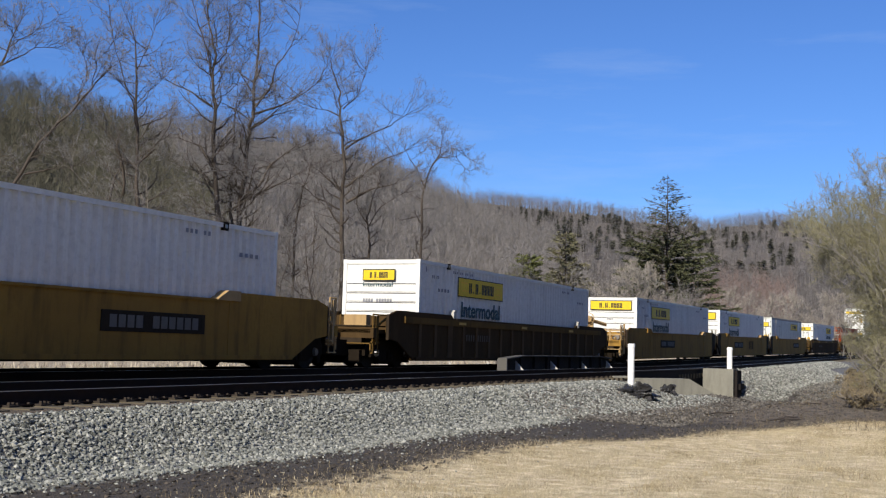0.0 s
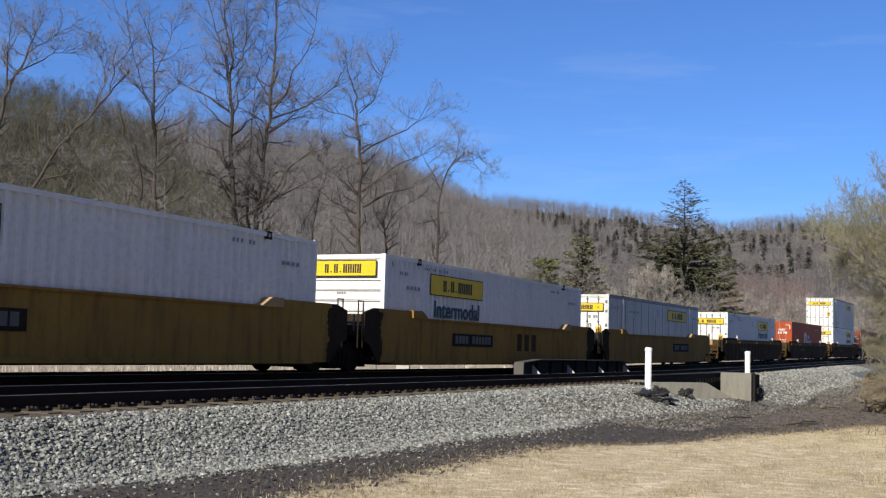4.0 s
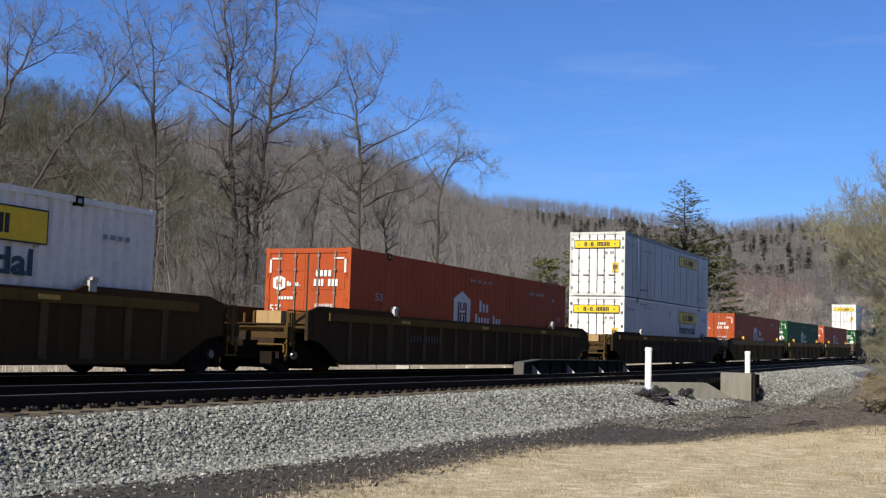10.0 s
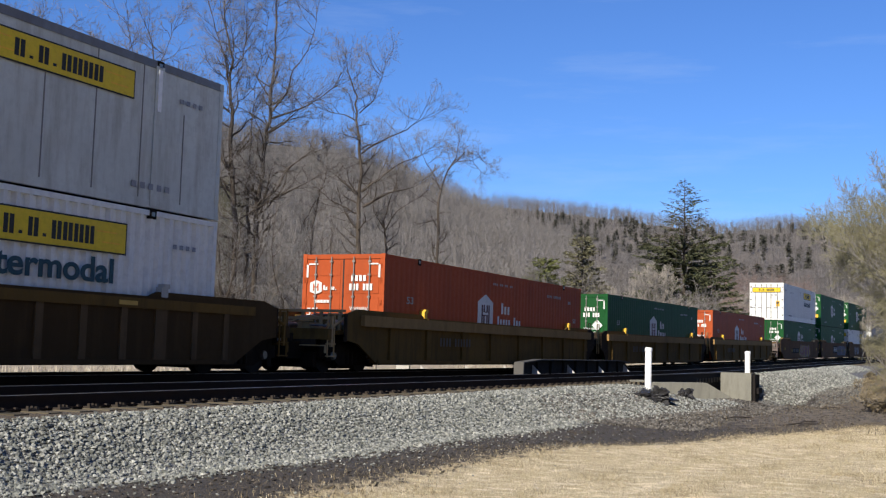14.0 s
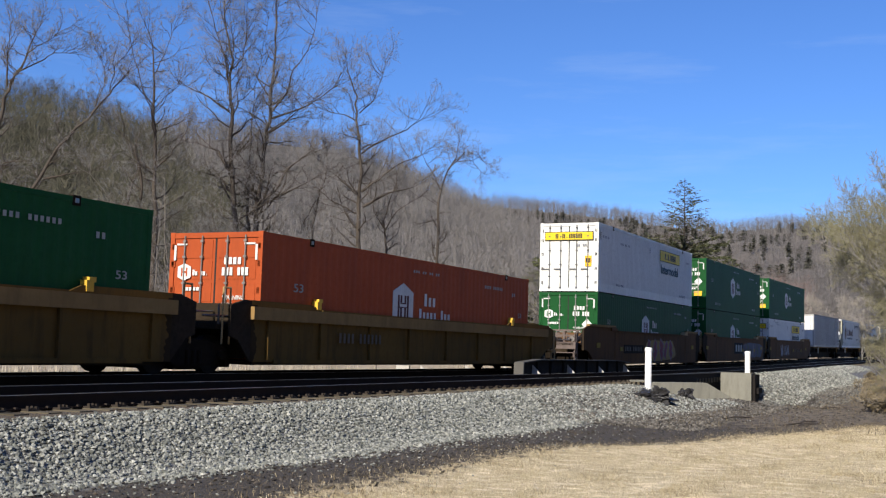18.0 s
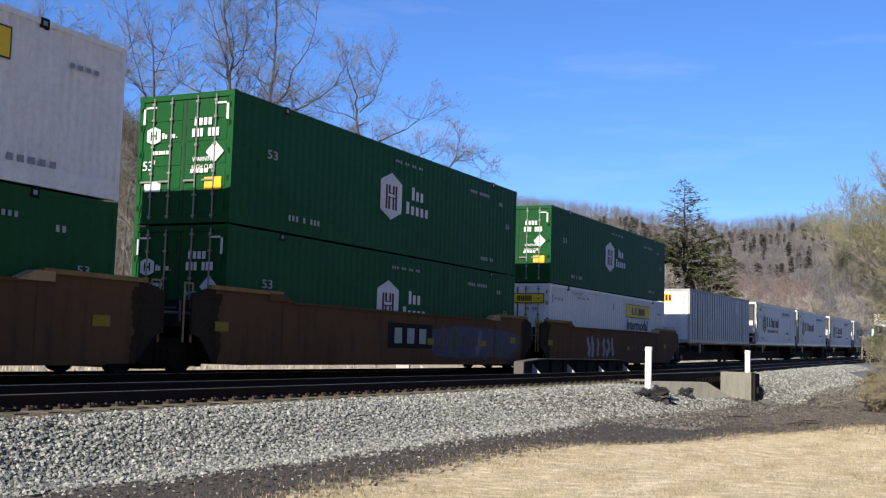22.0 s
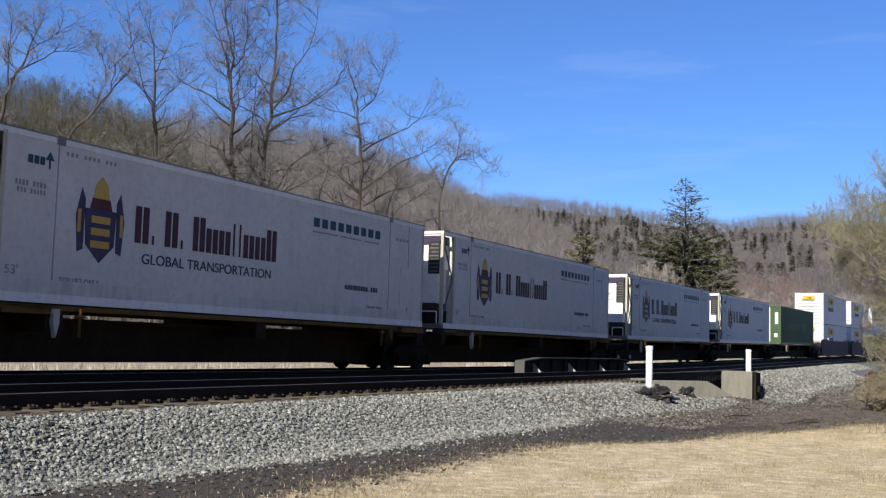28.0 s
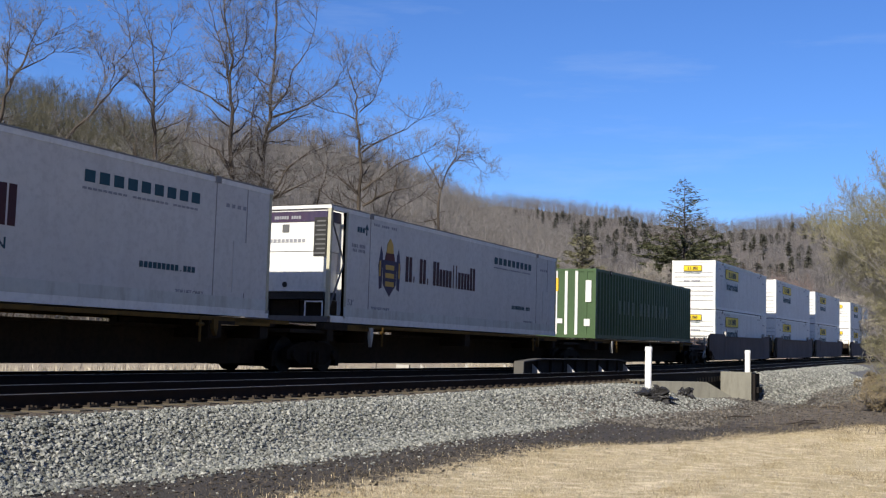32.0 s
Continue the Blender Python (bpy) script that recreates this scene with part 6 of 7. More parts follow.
    boxes("lower_panel", [(-HX + 0.3, x0 - 0.01, -0.26, 0.62, 0.14, 0.54)], M["deck"], c, edge=0.015)
    boxes("fuel_tank", [(-HX + 0.12, x0, 0.66, 1.15, 0.16, 0.66)], M["casting"], c, "dark fuel tank", edge=0.05)
    tubes("guard_rail", [((-HX + 0.05, -1.1, 0.14), (-HX + 0.05, -1.1, 0.5), 0.02), ((-HX + 0.05, -1.1, 0.5), (-HX + 0.05, -0.6, 0.5), 0.02), ((-HX + 0.05, -0.6, 0.5), (-HX + 0.05, -0.6, 0.14), 0.02)], M["post"], c, k=6)
    boxes("roof_lip", [(-HX, HX, -HY - 0.004, -HY + 0.02, CH - 0.02, CH + 0.012)], M["casting"], c, "dark worn roof edge")
    boxes("floor_frame", [(-HX + 0.1, HX - 0.1, -HY + 0.05, HY - 0.05, 0.02, 0.12)], M["deck"], c)
    for ya, yb in ((-HY - 0.002, -HY + 0.012), (HY - 0.012, HY + 0.002)):
        boxes("kick_band", [(x0, HX - 0.13, ya, yb, 0.165, 0.4)], M["white_old"], c, "scuffed lower band")
    # crest, name bars and stencils on the side; heights from the floor of the box
    y = -HY + 0.008
    cr = slab("crest", [(3.1 - HX + a, b) for a, b in ((-0.36, 1.1), (0.0, 0.78), (0.36, 1.1), (0.4, 1.75), (-0.4, 1.75))], y - 0.006, y + 0.01, M["crest_blue"], c, "dark heraldic crest with gold parts")
    slab("crest_top", [(3.1 - HX + a, b) for a, b in ((-0.2, 1.95), (0.2, 1.95), (0.16, 2.2), (0.0, 2.36), (-0.16, 2.2))], y - 0.006, y + 0.01, M["crest_gold"], cr)
    slab("crest_mantle", [(3.1 - HX + a, b) for a, b in ((-0.3, 1.72), (0.3, 1.72), (0.22, 1.96), (-0.22, 1.96))], y - 0.004, y + 0.01, M["maroon"], cr)
    for s in (-1, 1):
        slab("crest_supporter", [(3.1 - HX + s * a, b) for a, b in ((0.42, 1.0), (0.56, 0.95), (0.62, 1.6), (0.5, 2.1), (0.4, 1.9))][::s], y - 0.004, y + 0.01, M["crest_blue"], cr)
        slab("crest_leaf", [(3.1 - HX + s * a, b) for a, b in ((0.5, 1.3), (0.58, 1.3), (0.58, 1.7), (0.5, 1.72))][::s], y - 0.008, y + 0.01, M["crest_gold"], cr)
    for z in (1.05, 1.28, 1.5):
        boxes("crest_band", [(2.86 - HX, 3.34 - HX, y - 0.01, y - 0.005, z, z + 0.13)], M["crest_gold"], cr)
    bars("name_mark", "NN. NN. NNnnnnllnnnndd", 4.75, 0.7, M["maroon_dark"], c, (4.0 - HX, y - 0.001, 1.25), gap=0.22)
    if subtitle:
        words("lettering", "GLOBAL TRANSPORTATION", 4.3, 0.2, M["navy"], c, (4.25 - HX, y, 0.86))
    bars("name_mark", "NNNNNNNNN", 3.4, 0.22, M["navy"], c, (10.2 - HX, y, 2.24), gap=0.3)
    bars("stencil", "nnnnnnnnn nnnnnnnn nnnnnn", 3.3, 0.06, M["mark"], c, (10.2 - HX, y, 2.1))
    bars("stencil", "NNNNNNNNN.NNN", 1.7, 0.12, M["navy"], c, (11.8 - HX, y, 0.82))
    words("lettering", "TOP LIFT ONLY", 1.0, 0.13, M["mark"], c, (2.15 - HX, y, 0.34))
    words("lettering", "TOP LIFT ONLY", 0.9, 0.1, M["mark"], c, (12.9 - HX, y, 0.36))
    words("lettering", "53'", 0.28, 0.16, M["mark"], c, (0.95 - HX, y, 0.45))
    marks(c, [("HNNH 0000", 1.05, 1.95, 0.7, 0.09), ("000 00000", 1.1, 1.83, 0.65, 0.08), ("NNN NNNN NNN", 2.15, 2.6, 1.3, 0.07), ("HNNN", 14.4, 2.3, 0.8, 0.08)], M["mark"], y)
    slab("arrow", [(1.8 - HX + a, b) for a, b in ((-0.02, 2.3), (0.02, 2.3), (0.02, 2.45), (0.1, 2.45), (0, 2.6), (-0.1, 2.45), (-0.02, 2.45))], y - 0.004, y + 0.01, M["navy"], c)
    bars("stencil", "NNH", 0.4, 0.14, M["navy"], c, (1.3 - HX, y, 2.35))
    return c


# ---- rail cars ----
wheel_me = raw("wheel", *merged([tube_geo((0, -0.07, 0), (0, 0.07, 0), 0.42, 0.42, 24), tube_geo((0, -0.1, 0), (0, -0.07, 0), 0.12, 0.14, 12), tube_geo((0, 0.05, 0), (0, 0.075, 0), 0.445, 0.445, 24)]), M["wheel"])
cap_me = raw("bearing_cap", *tube_geo((0, -0.06, 0), (0, 0.0, 0), 0.085, 0.11, 12), M["chrome"])
cap_dark_me = raw("bearing_cap", *tube_geo((0, -0.06, 0), (0, 0.0, 0), 0.085, 0.11, 12), M["truck"])
frame_v, frame_f = slab_geo([(-1.15, 0.3), (-1.15, 0.52), (-0.95, 0.62), (-0.5, 0.72), (0.5, 0.72), (0.95, 0.62), (1.15, 0.52), (1.15, 0.3), (0.8, 0.3), (0.55, 0.18), (-0.55, 0.18), (-0.8, 0.3)], -0.08, 0.08)
frame_me = rounded("side_frame", frame_v, frame_f, M["truck"], 0.03)
spring_me = raw("spring", *merged([tube_geo((x, 0, 0.22), (x, 0, 0.5), 0.06, 0.06, 8) for x in (-0.2, 0, 0.2)]), M["truck"])
bolster_me = rounded("bolster", *box_geo([(-0.2, 0.2, -1.0, 1.0, 0.45, 0.75)]), M["truck"], 0.04)

rigging_me = rounded("brake_rigging", *box_geo([(-0.44, 0.44, -0.93, 0.93, 0.1, 0.5), (-1.5, -1.34, -0.9, 0.9, 0.14, 0.5), (1.34, 1.5, -0.9, 0.9, 0.14, 0.5), (-1.5, 1.5, -0.5, 0.5, 0.22, 0.42), (-1.36, 1.36, -0.3, 0.3, 0.4, 0.62)]), M["truck"], 0.02)


def truck(parent, x, bright):
    t = part("truck", bolster_me, parent, "grimy two axle truck", pose(x, 0, -0.04))
    for s in (-1, 1):
        part("side_frame", frame_me, t, m=pose(0, s * 1.0, 0))
        part("spring", spring_me, t, m=pose(0, s * 1.07, 0))
        for ax in (-0.89, 0.89):
            part("wheel", wheel_me, t, m=pose(ax, s * 0.755, 0.42, 0, 0, 0 if s < 0 else 180))
            if s < 0:
                part("bearing_cap", cap_me if bright else cap_dark_me, t, "bright bearing cap" if bright else "", pose(ax, -1.09, 0.42))
    part("brake_rigging", rigging_me, t)
    for ax in (-0.89, 0.89):
        tubes("axle", [((ax, -0.75, 0.42), (ax, 0.75, 0.42), 0.085)], M["truck"], t)


def brake_wheel(parent, x, y, z, paint=None):
    seg = []
    for i in range(14):
        a, b = 6.2832 * i / 14, 6.2832 * (i + 1) / 14
        seg.append(((x, y + 0.28 * math.cos(a), z + 0.28 * math.sin(a)), (x, y + 0.28 * math.cos(b), z + 0.28 * math.sin(b)), 0.018))
    for i in range(5):
        a = 6.2832 * i / 5
        seg.append(((x, y, z), (x, y + 0.28 * math.cos(a), z + 0.28 * math.sin(a)), 0.014))
    seg.append(((x, y, z), (x + 0.25, y, z), 0.03))
    seg.append(((x, y, z), (x + 0.02, y, z), 0.17))
    tubes("brake_wheel", seg, paint or M["casting"], parent, "spoked hand brake wheel", k=6)


def car_end(parent, sgn, paint, gear, rail_paint):
    """Open end platform with coupler, steps, grab irons and draft gear; sgn tells the end."""
    x = lambda v: sgn * v
    def bx(a, b, *r):
        return (min(x(a), x(b)), max(x(a), x(b)), *r)
    tall = 1.75 if paint == "well_yellow" else 1.42
    boxes("end_platform", [bx(8.4, 10.9, -1.25, 1.25, 0.92, 1.02)], M["deck"] if paint == "well_brown" else M[paint], parent, edge=0.01)
    boxes("draft_sill", [bx(8.6, 11.1, -0.33, 0.33, 0.62, 0.92)], M["deck"], parent, edge=0.02)
    boxes("coupler", [bx(11.0, 11.75, -0.12, 0.12, 0.72, 0.9), bx(11.55, 11.9, -0.2, 0.2, 0.66, 0.96)], M["casting"], parent, edge=0.03)
    boxes("end_bulkhead", [bx(8.45, 8.55, -1.2, 1.2, 0.3, 1.45)], M[paint], parent)
    boxes("end_beam", [bx(10.75, 10.9, -1.35, 1.35, 0.78, 1.05)], M["well_grey"] if paint == "well_brown" else M[paint], parent, edge=0.015)
    for y in (-1.3, 1.3):
        tubes("grab_iron", [((x(10.85), y, 0.35), (x(10.85), y, tall), 0.022), ((x(10.55), y, 0.35), (x(10.55), y, tall), 0.022), ((x(10.55), y, tall), (x(10.85), y, tall), 0.022)], M[rail_paint], parent, "yellow grab iron", k=6)
        for z in (0.36, 0.66):
            boxes("step", [bx(10.5, 10.9, y - 0.03, y + 0.03, z, z + 0.03)], M[rail_paint], parent)
    boxes("draft_box", [bx(8.6, 10.7, -1.0, 1.0, 0.3, 0.8)], M["truck"], parent, edge=0.03)
    boxes("draft_housing", [bx(10.7, 11.5, -0.55, 0.55, 0.3, 0.72)], M["truck"], parent, edge=0.04)
    boxes("uncoupling_lever", [bx(10.9, 10.94, -1.3, 0.2, 0.62, 0.65), bx(10.9, 10.94, -1.3, -1.26, 0.45, 0.65)], M[rail_paint], parent)
    for a, b, lo, hi in ((10.66, 10.74, 0.6, tall - 0.05), (10.02, 10.08, 0.95, tall - 0.15)):
        boxes("end_post", [bx(a, b, -1.34, -1.28, lo, hi)], M[rail_paint], parent, edge=0.008)
    tubes("end_brace", [((x(10.7), -1.31, 1.08), (x(9.9), -1.31, 1.42), 0.035), ((x(10.0), -1.31, 1.3), (x(9.2), -1.31, 1.3), 0.03), ((x(10.7), -1.31, 1.42), (x(10.05), -1.31, 1.42), 0.022)], M[rail_paint], parent, k=6)
    boxes("end_panel", [bx(10.9, 10.92, -1.0, 1.0, 0.6, 0.78)], M["grime_shade"], parent, edge=0.005)
    if gear:
        rg = random.Random(sgn + len(paint))
        for k, (xx, yy, zz, w) in enumerate(((9.15, -0.6, 1.17, 0.1), (9.7, -0.85, 1.15, 0.08), (10.05, -0.2, 1.3, 0.08), (9.4, 0.3, 1.3, 0.1), (10.2, 0.1, 1.13, 0.09))):
            tubes("brake_cylinder", [((x(xx), yy, zz), (x(xx + 0.4), yy, zz), w), ((x(xx + 0.4), yy, zz), (x(xx + 0.52), yy, zz), w * 0.5)], M[rail_paint] if k % 2 else M["casting"], parent, k=10)
        for k in range(12):
            xx, yy, zz = rg.uniform(9.2, 10.6), rg.uniform(-1.2, 0.9), rg.uniform(1.08, 1.5)
            far_x, far_y = xx + rg.uniform(-0.6, 0.6), yy + rg.uniform(-0.5, 0.5)
            tubes("air_pipe", [((x(xx), yy, 1.0), (x(xx), yy, zz), 0.024), ((x(xx), yy, zz), (x(far_x), yy, zz), 0.024), ((x(far_x), yy, zz), (x(far_x), far_y, zz), 0.024)], M[rail_paint] if k % 3 else M["casting"], parent, k=6)
        for yy in (-1.1, -0.55, 0.0, 0.55, 1.1):
            boxes("gear_stanchion", [bx(9.95, 10.02, yy - 0.035, yy + 0.035, 1.0, 1.5)], M[rail_paint], parent, edge=0.008)
        boxes("top_bar", [bx(9.94, 10.03, -1.25, 1.25, 1.48, 1.55), bx(10.6, 10.66, -1.25, 1.25, 1.28, 1.34)], M[rail_paint], parent, edge=0.008)
        if paint == "well_yellow":
            boxes("corner_post", [bx(10.3, 10.37, -1.36, -1.29, 0.42, 1.82)], M[rail_paint], parent, "tall corner post", edge=0.008)
            brake_wheel(parent, x(10.85), 0.25, 2.02, M[rail_paint])
            tubes("brake_spindle", [((x(10.8), 0.25, 2.02), (x(10.5), 0.2, 1.98), 0.13), ((x(10.6), 0.2, 1.96), (x(9.3), -0.1, 1.78), 0.085), ((x(10.3), 0.5, 1.5), (x(9.3), -0.1, 1.55), 0.05)], M[rail_paint], parent, k=10)
            boxes("brake_stand", [bx(10.5, 10.6, 0.1, 0.4, 1.0, 1.95)], M[rail_paint], parent, edge=0.02)
        boxes("valve_box", [bx(9.6, 10.1, -0.3, 0.2, 1.02, 1.22)], M[rail_paint], parent, edge=0.04)
        tubes("air_tank", [((x(9.3), -0.9, 1.18), (x(10.1), -0.9, 1.18), 0.12)], M["casting"], parent, k=12)
    else:
        boxes("walk_plate", [bx(9.2, 10.6, -1.1, 1.1, 1.1, 1.13)], M["deck"], parent)
        if sgn < 0:
            # the stand's pale tan paints the sun falling on it
            boxes("brake_stand", [bx(10.35, 10.6, -0.95, -0.25, 1.13, 1.42)], M["gear_tan"], parent, "tan brake stand with sunlight painted in", edge=0.03)
            tubes("air_pipe", [((x(10.2), 0.1, 1.13), (x(10.2), 0.1, 1.4), 0.03), ((x(10.2), 0.1, 1.4), (x(9.3), 0.1, 1.4), 0.03), ((x(9.9), 0.6, 1.13), (x(9.9), 0.6, 1.38), 0.03)], M[rail_paint], parent, k=6)
        tubes("platform_leg", [((x(9.3), y, 1.0), (x(9.3), y, 1.1), 0.03) for y in (-0.9, 0.9)], M["deck"], parent, k=6)
    tubes("air_hose", [((x(11.2), 0.35, 0.75), (x(11.5), 0.38, 0.5), 0.025), ((x(11.5), 0.38, 0.5), (x(11.8), 0.3, 0.55), 0.025)], M["rubber"], parent, k=6)


def joint_end(parent, sgn, paint):
    x = lambda v: sgn * v
    def bx(a, b, *r):
        return (min(x(a), x(b)), max(x(a), x(b)), *r)
    # platform and bulkhead painted black for the shade between the cars
    boxes("end_platform", [bx(8.4, 9.5, -1.2, 1.2, 0.92, 1.02)], M["grime_shade"], parent, "end platform with the joint's shade in its black", edge=0.01)
    boxes("end_bulkhead", [bx(8.45, 8.55, -1.2, 1.2, 0.3, 1.5)], M["grime_shade"], parent)
    boxes("hose_bracket", [bx(9.0, 9.12, -1.32, -1.2, 1.3, 1.46), bx(9.02, 9.1, -1.34, -1.22, 1.0, 1.3)], M["gear_tan"], parent, "pale tan hose bracket", edge=0.02)
    tubes("brake_pipe", [((x(8.6), -1.0, 1.2), (x(9.7), -1.0, 1.2), 0.03), ((x(8.6), -0.4, 1.32), (x(9.7), -0.4, 1.28), 0.025), ((x(9.3), -1.1, 1.02), (x(9.3), -1.1, 1.45), 0.025)], M["casting"], parent, k=6)
    boxes("joint_casting", [bx(8.6, 9.85, -0.35, 0.35, 0.7, 0.95)], M["deck"], parent, edge=0.03)
    for y in (-1.28,):
        tubes("grab_iron", [((x(9.4), y, 0.6), (x(9.4), y, 1.8), 0.022), ((x(9.15), y, 0.6), (x(9.15), y, 1.8), 0.022), ((x(9.15), y, 1.8), (x(9.4), y, 1.8), 0.022)], M["gear_tan"], parent, "yellow grab iron", k=6)


def well_car(style, front, rear, mark_far=False):
    info = {"yellow": ("well_yellow", "faded yellow smooth sided well car"), "dark": ("well_dark", "dark brown ribbed well car"), "olive": ("well_olive", "ochre well car with a deep top chord"),
            "brown": ("well_brown", "red brown well car with painted scrawls"), "grey": ("well_grey", "dusty grey brown well car")}[style]
    paint = info[0]
    p = thing("well_car", info[1], "rail car", "well cars")
    f_end = 10.2 if front == "end" else 9.35
    r_end = 10.2 if rear == "end" else 9.35
    top, hi, lo = {"dark": (1.45, 1.57, 0.21), "olive": (1.45, 1.57, 0.23), "yellow": (1.46, 1.65, 0.23), "brown": (1.57, 1.72, 0.18)}.get(style, (1.57, 1.72, 0.2))
    for sg in (-1, 1):
        y0, y1 = sorted((sg * 1.39, sg * 1.45))
        cut_f, cut_r = (1.5 if front == "end" else 0.75), (1.5 if rear == "end" else 0.75)
        prof = [(-f_end + cut_f, lo), (r_end - cut_r, lo), (r_end - cut_r * 0.37, 0.7), (r_end, 0.78), (r_end, hi - 0.14), (r_end - 0.5, hi), (14.2 - HX, hi), (13.9 - HX, top), (2.25 - HX, top), (1.95 - HX, hi), (-f_end + 0.5, hi),
                (-f_end, hi - 0.14), (-f_end, 0.78), (-f_end + cut_f * 0.37, 0.7)]
        body = prof
        if "joint" in (front, rear):
            body = []
            for px, pz in prof:
                far_in = (px > 0 and rear == "joint") or (px < 0 and front == "joint")
                lim = (r_end if px > 0 else f_end) - 0.75
                body.append((math.copysign(min(abs(px), lim), px), pz) if far_in else (px, pz))
            body = [p for i, p in enumerate(body) if p not in body[:i] and not (abs(abs(p[0]) - 8.6) < 1e-6 and lo < p[1] < hi)]
        side = slab("side_sill", body, y0, y1, M[paint], p, edge=0.01)
        for sgn, end_, kind in ((-1, f_end, front), (1, r_end, rear)):
            if kind == "end":
                # added dark strip keeps the sill's end edge from showing sunlit
                e0, e1 = sorted((sgn * end_, sgn * (end_ + 0.03)))
                boxes("end_angle", [(e0, e1, y0 - 0.012, y1 + 0.012, 0.74, hi - 0.12)], M["grime_shade"], side, "dark strip added over the sill's sunlit edge")
            if kind == "joint":
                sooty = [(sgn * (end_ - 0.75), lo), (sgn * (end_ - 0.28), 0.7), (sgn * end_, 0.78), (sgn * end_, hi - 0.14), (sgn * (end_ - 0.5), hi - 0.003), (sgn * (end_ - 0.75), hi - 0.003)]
                slab("sill_end", sooty[::sgn], y0, y1, M["grime_shade"], side, "soot black end of the sill")
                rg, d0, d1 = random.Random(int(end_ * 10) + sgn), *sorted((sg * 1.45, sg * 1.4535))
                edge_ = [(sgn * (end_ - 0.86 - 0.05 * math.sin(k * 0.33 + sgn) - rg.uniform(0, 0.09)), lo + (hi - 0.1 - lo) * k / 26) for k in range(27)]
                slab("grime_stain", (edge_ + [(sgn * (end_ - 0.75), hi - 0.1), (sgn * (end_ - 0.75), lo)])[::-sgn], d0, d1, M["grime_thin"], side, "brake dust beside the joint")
        c0, c1 = sorted((sg * 1.3, sg * 1.5))
        boxes("top_chord", [(2.3 - HX, 13.85 - HX, c0, c1, top - 0.03, top + 0.02)], M[paint], side, edge=0.008)
        b0, b1 = sorted((sg * 1.2, sg * 1.5))
        boxes("bottom_chord", [(-f_end + 1.6, r_end - 1.6, b0, b1, lo - 0.03, lo + 0.06)], M[paint], side, edge=0.008)
        if style == "dark":
            for i in range(17):
                xx = -8.3 + i * 16.6 / 16
                w = 0.17 if i in (2, 14) else 0.085
                s0, s1 = sorted((sg * 1.45, sg * 1.485))
                boxes("rib", [(xx - w, xx + w, s0, s1, lo + 0.06, top - 0.22)], M["well_rib"], side, edge=0.012)
            s0, s1 = sorted((sg * 1.45, sg * 1.5))
            boxes("chord_face", [(-f_end + 0.9, r_end - 0.9, s0, s1, top - 0.22, top - 0.03)], M["well_olive"], side, "worn ochre top chord", edge=0.015)
        if style == "olive":
            s0, s1 = sorted((sg * 1.45, sg * 1.56))
            boxes("chord_face", [(-f_end + 0.7, r_end - 0.7, s0, s1, top - 0.3, top - 0.02)], M["chord"], side, "ochre top chord", edge=0.015)
            for i in range(8):
                xx = -8.0 + i * 16.0 / 7
                w = 0.14 if i in (1, 3, 6) else 0.04
                s0, s1 = sorted((sg * 1.45, sg * 1.52))
                boxes("rib", [(xx - w, xx + w, s0, s1, lo + 0.06, top - 0.3)], M[paint], side, edge=0.008)
        if style == "brown":
            # ochre plates paint the sun caught by the raised flange
            t0, t1 = sorted((sg * 1.36, sg * 1.5))
            for xa, xb in ((-f_end + 0.55, 1.9 - HX), (14.25 - HX, r_end - 0.55)):
                boxes("top_plate", [(xa, xb, t0, t1, hi - 0.012, hi + 0.075)], M["chord"], side, "raised top plate with sunlight painted in as ochre", edge=0.01)
        if style in ("yellow", "brown", "grey"):
            for i in (-1, 1):
                s0, s1 = sorted((sg * 1.45, sg * 1.462))
                boxes("side_seam", [(i * 6.1 - 0.03, i * 6.1 + 0.03, s0, s1, lo + 0.05, top - 0.05)], M[paint], side)
        if style in ("yellow", "brown"):
            w0, w1 = sorted((sg * 1.27, sg * 1.505))
            # sunward wedge painted pale as if lit; the other keeps the car's paint
            slab("step_block", [(13.65 - HX, top), (14.05 - HX, hi + 0.025), (14.5 - HX, hi + 0.025), (14.5 - HX, top)], w0, w1, M["gear_tan"], side, "wedge at the chord's step with sunlight painted in", edge=0.012)
            slab("step_block", [(1.35 - HX, top), (1.35 - HX, hi + 0.02), (1.9 - HX, hi + 0.02), (2.3 - HX, top)], w0, w1, M[paint], side, edge=0.012)
        for l in (2.2, 14.4) if style not in ("yellow", "brown") else ():
            g0, g1 = sorted((sg * 1.31, sg * 1.47))
            boxes("container_guide", [(l - HX - 0.1, l - HX + 0.08, g0, g1, hi - 0.1, hi + 0.1), (l - HX - 0.04, l - HX + 0.13, g0, g1, hi + 0.07, hi + 0.16)], M["bright_yellow"] if style == "olive" else M["girder_pale"], side, "bright container guide", edge=0.02)
    boxes("well_floor", [(-8.3, 8.3, -1.3, 1.3, 0.16, 0.24)], M["deck"], p)
    for sg, kind in ((-1, front), (1, rear)):
        if kind == "end":
            car_end(p, sg, paint, sg < 0 and style != "dark", {"brown": "well_grey", "dark": "well_olive", "grey": "rod"}.get(style, "gear_tan"))
            truck(p, sg * 9.35, True)
        else:
            joint_end(p, sg, paint)
            if sg > 0:
                truck(p, 9.78, False)
    y = -1.465
    if style == "yellow":
        boxes("number_panel", [(10.2 - HX, 13.3 - HX, y - 0.004, y + 0.01, 0.72, 1.12)], M["deck"], p, "black panel with pale number bars") if rear == "end" else boxes("number_panel", [(4.0 - HX, 7.0 - HX, y - 0.004, y + 0.01, 0.72, 1.1)], M["deck"], p, "black panel with pale number bars")
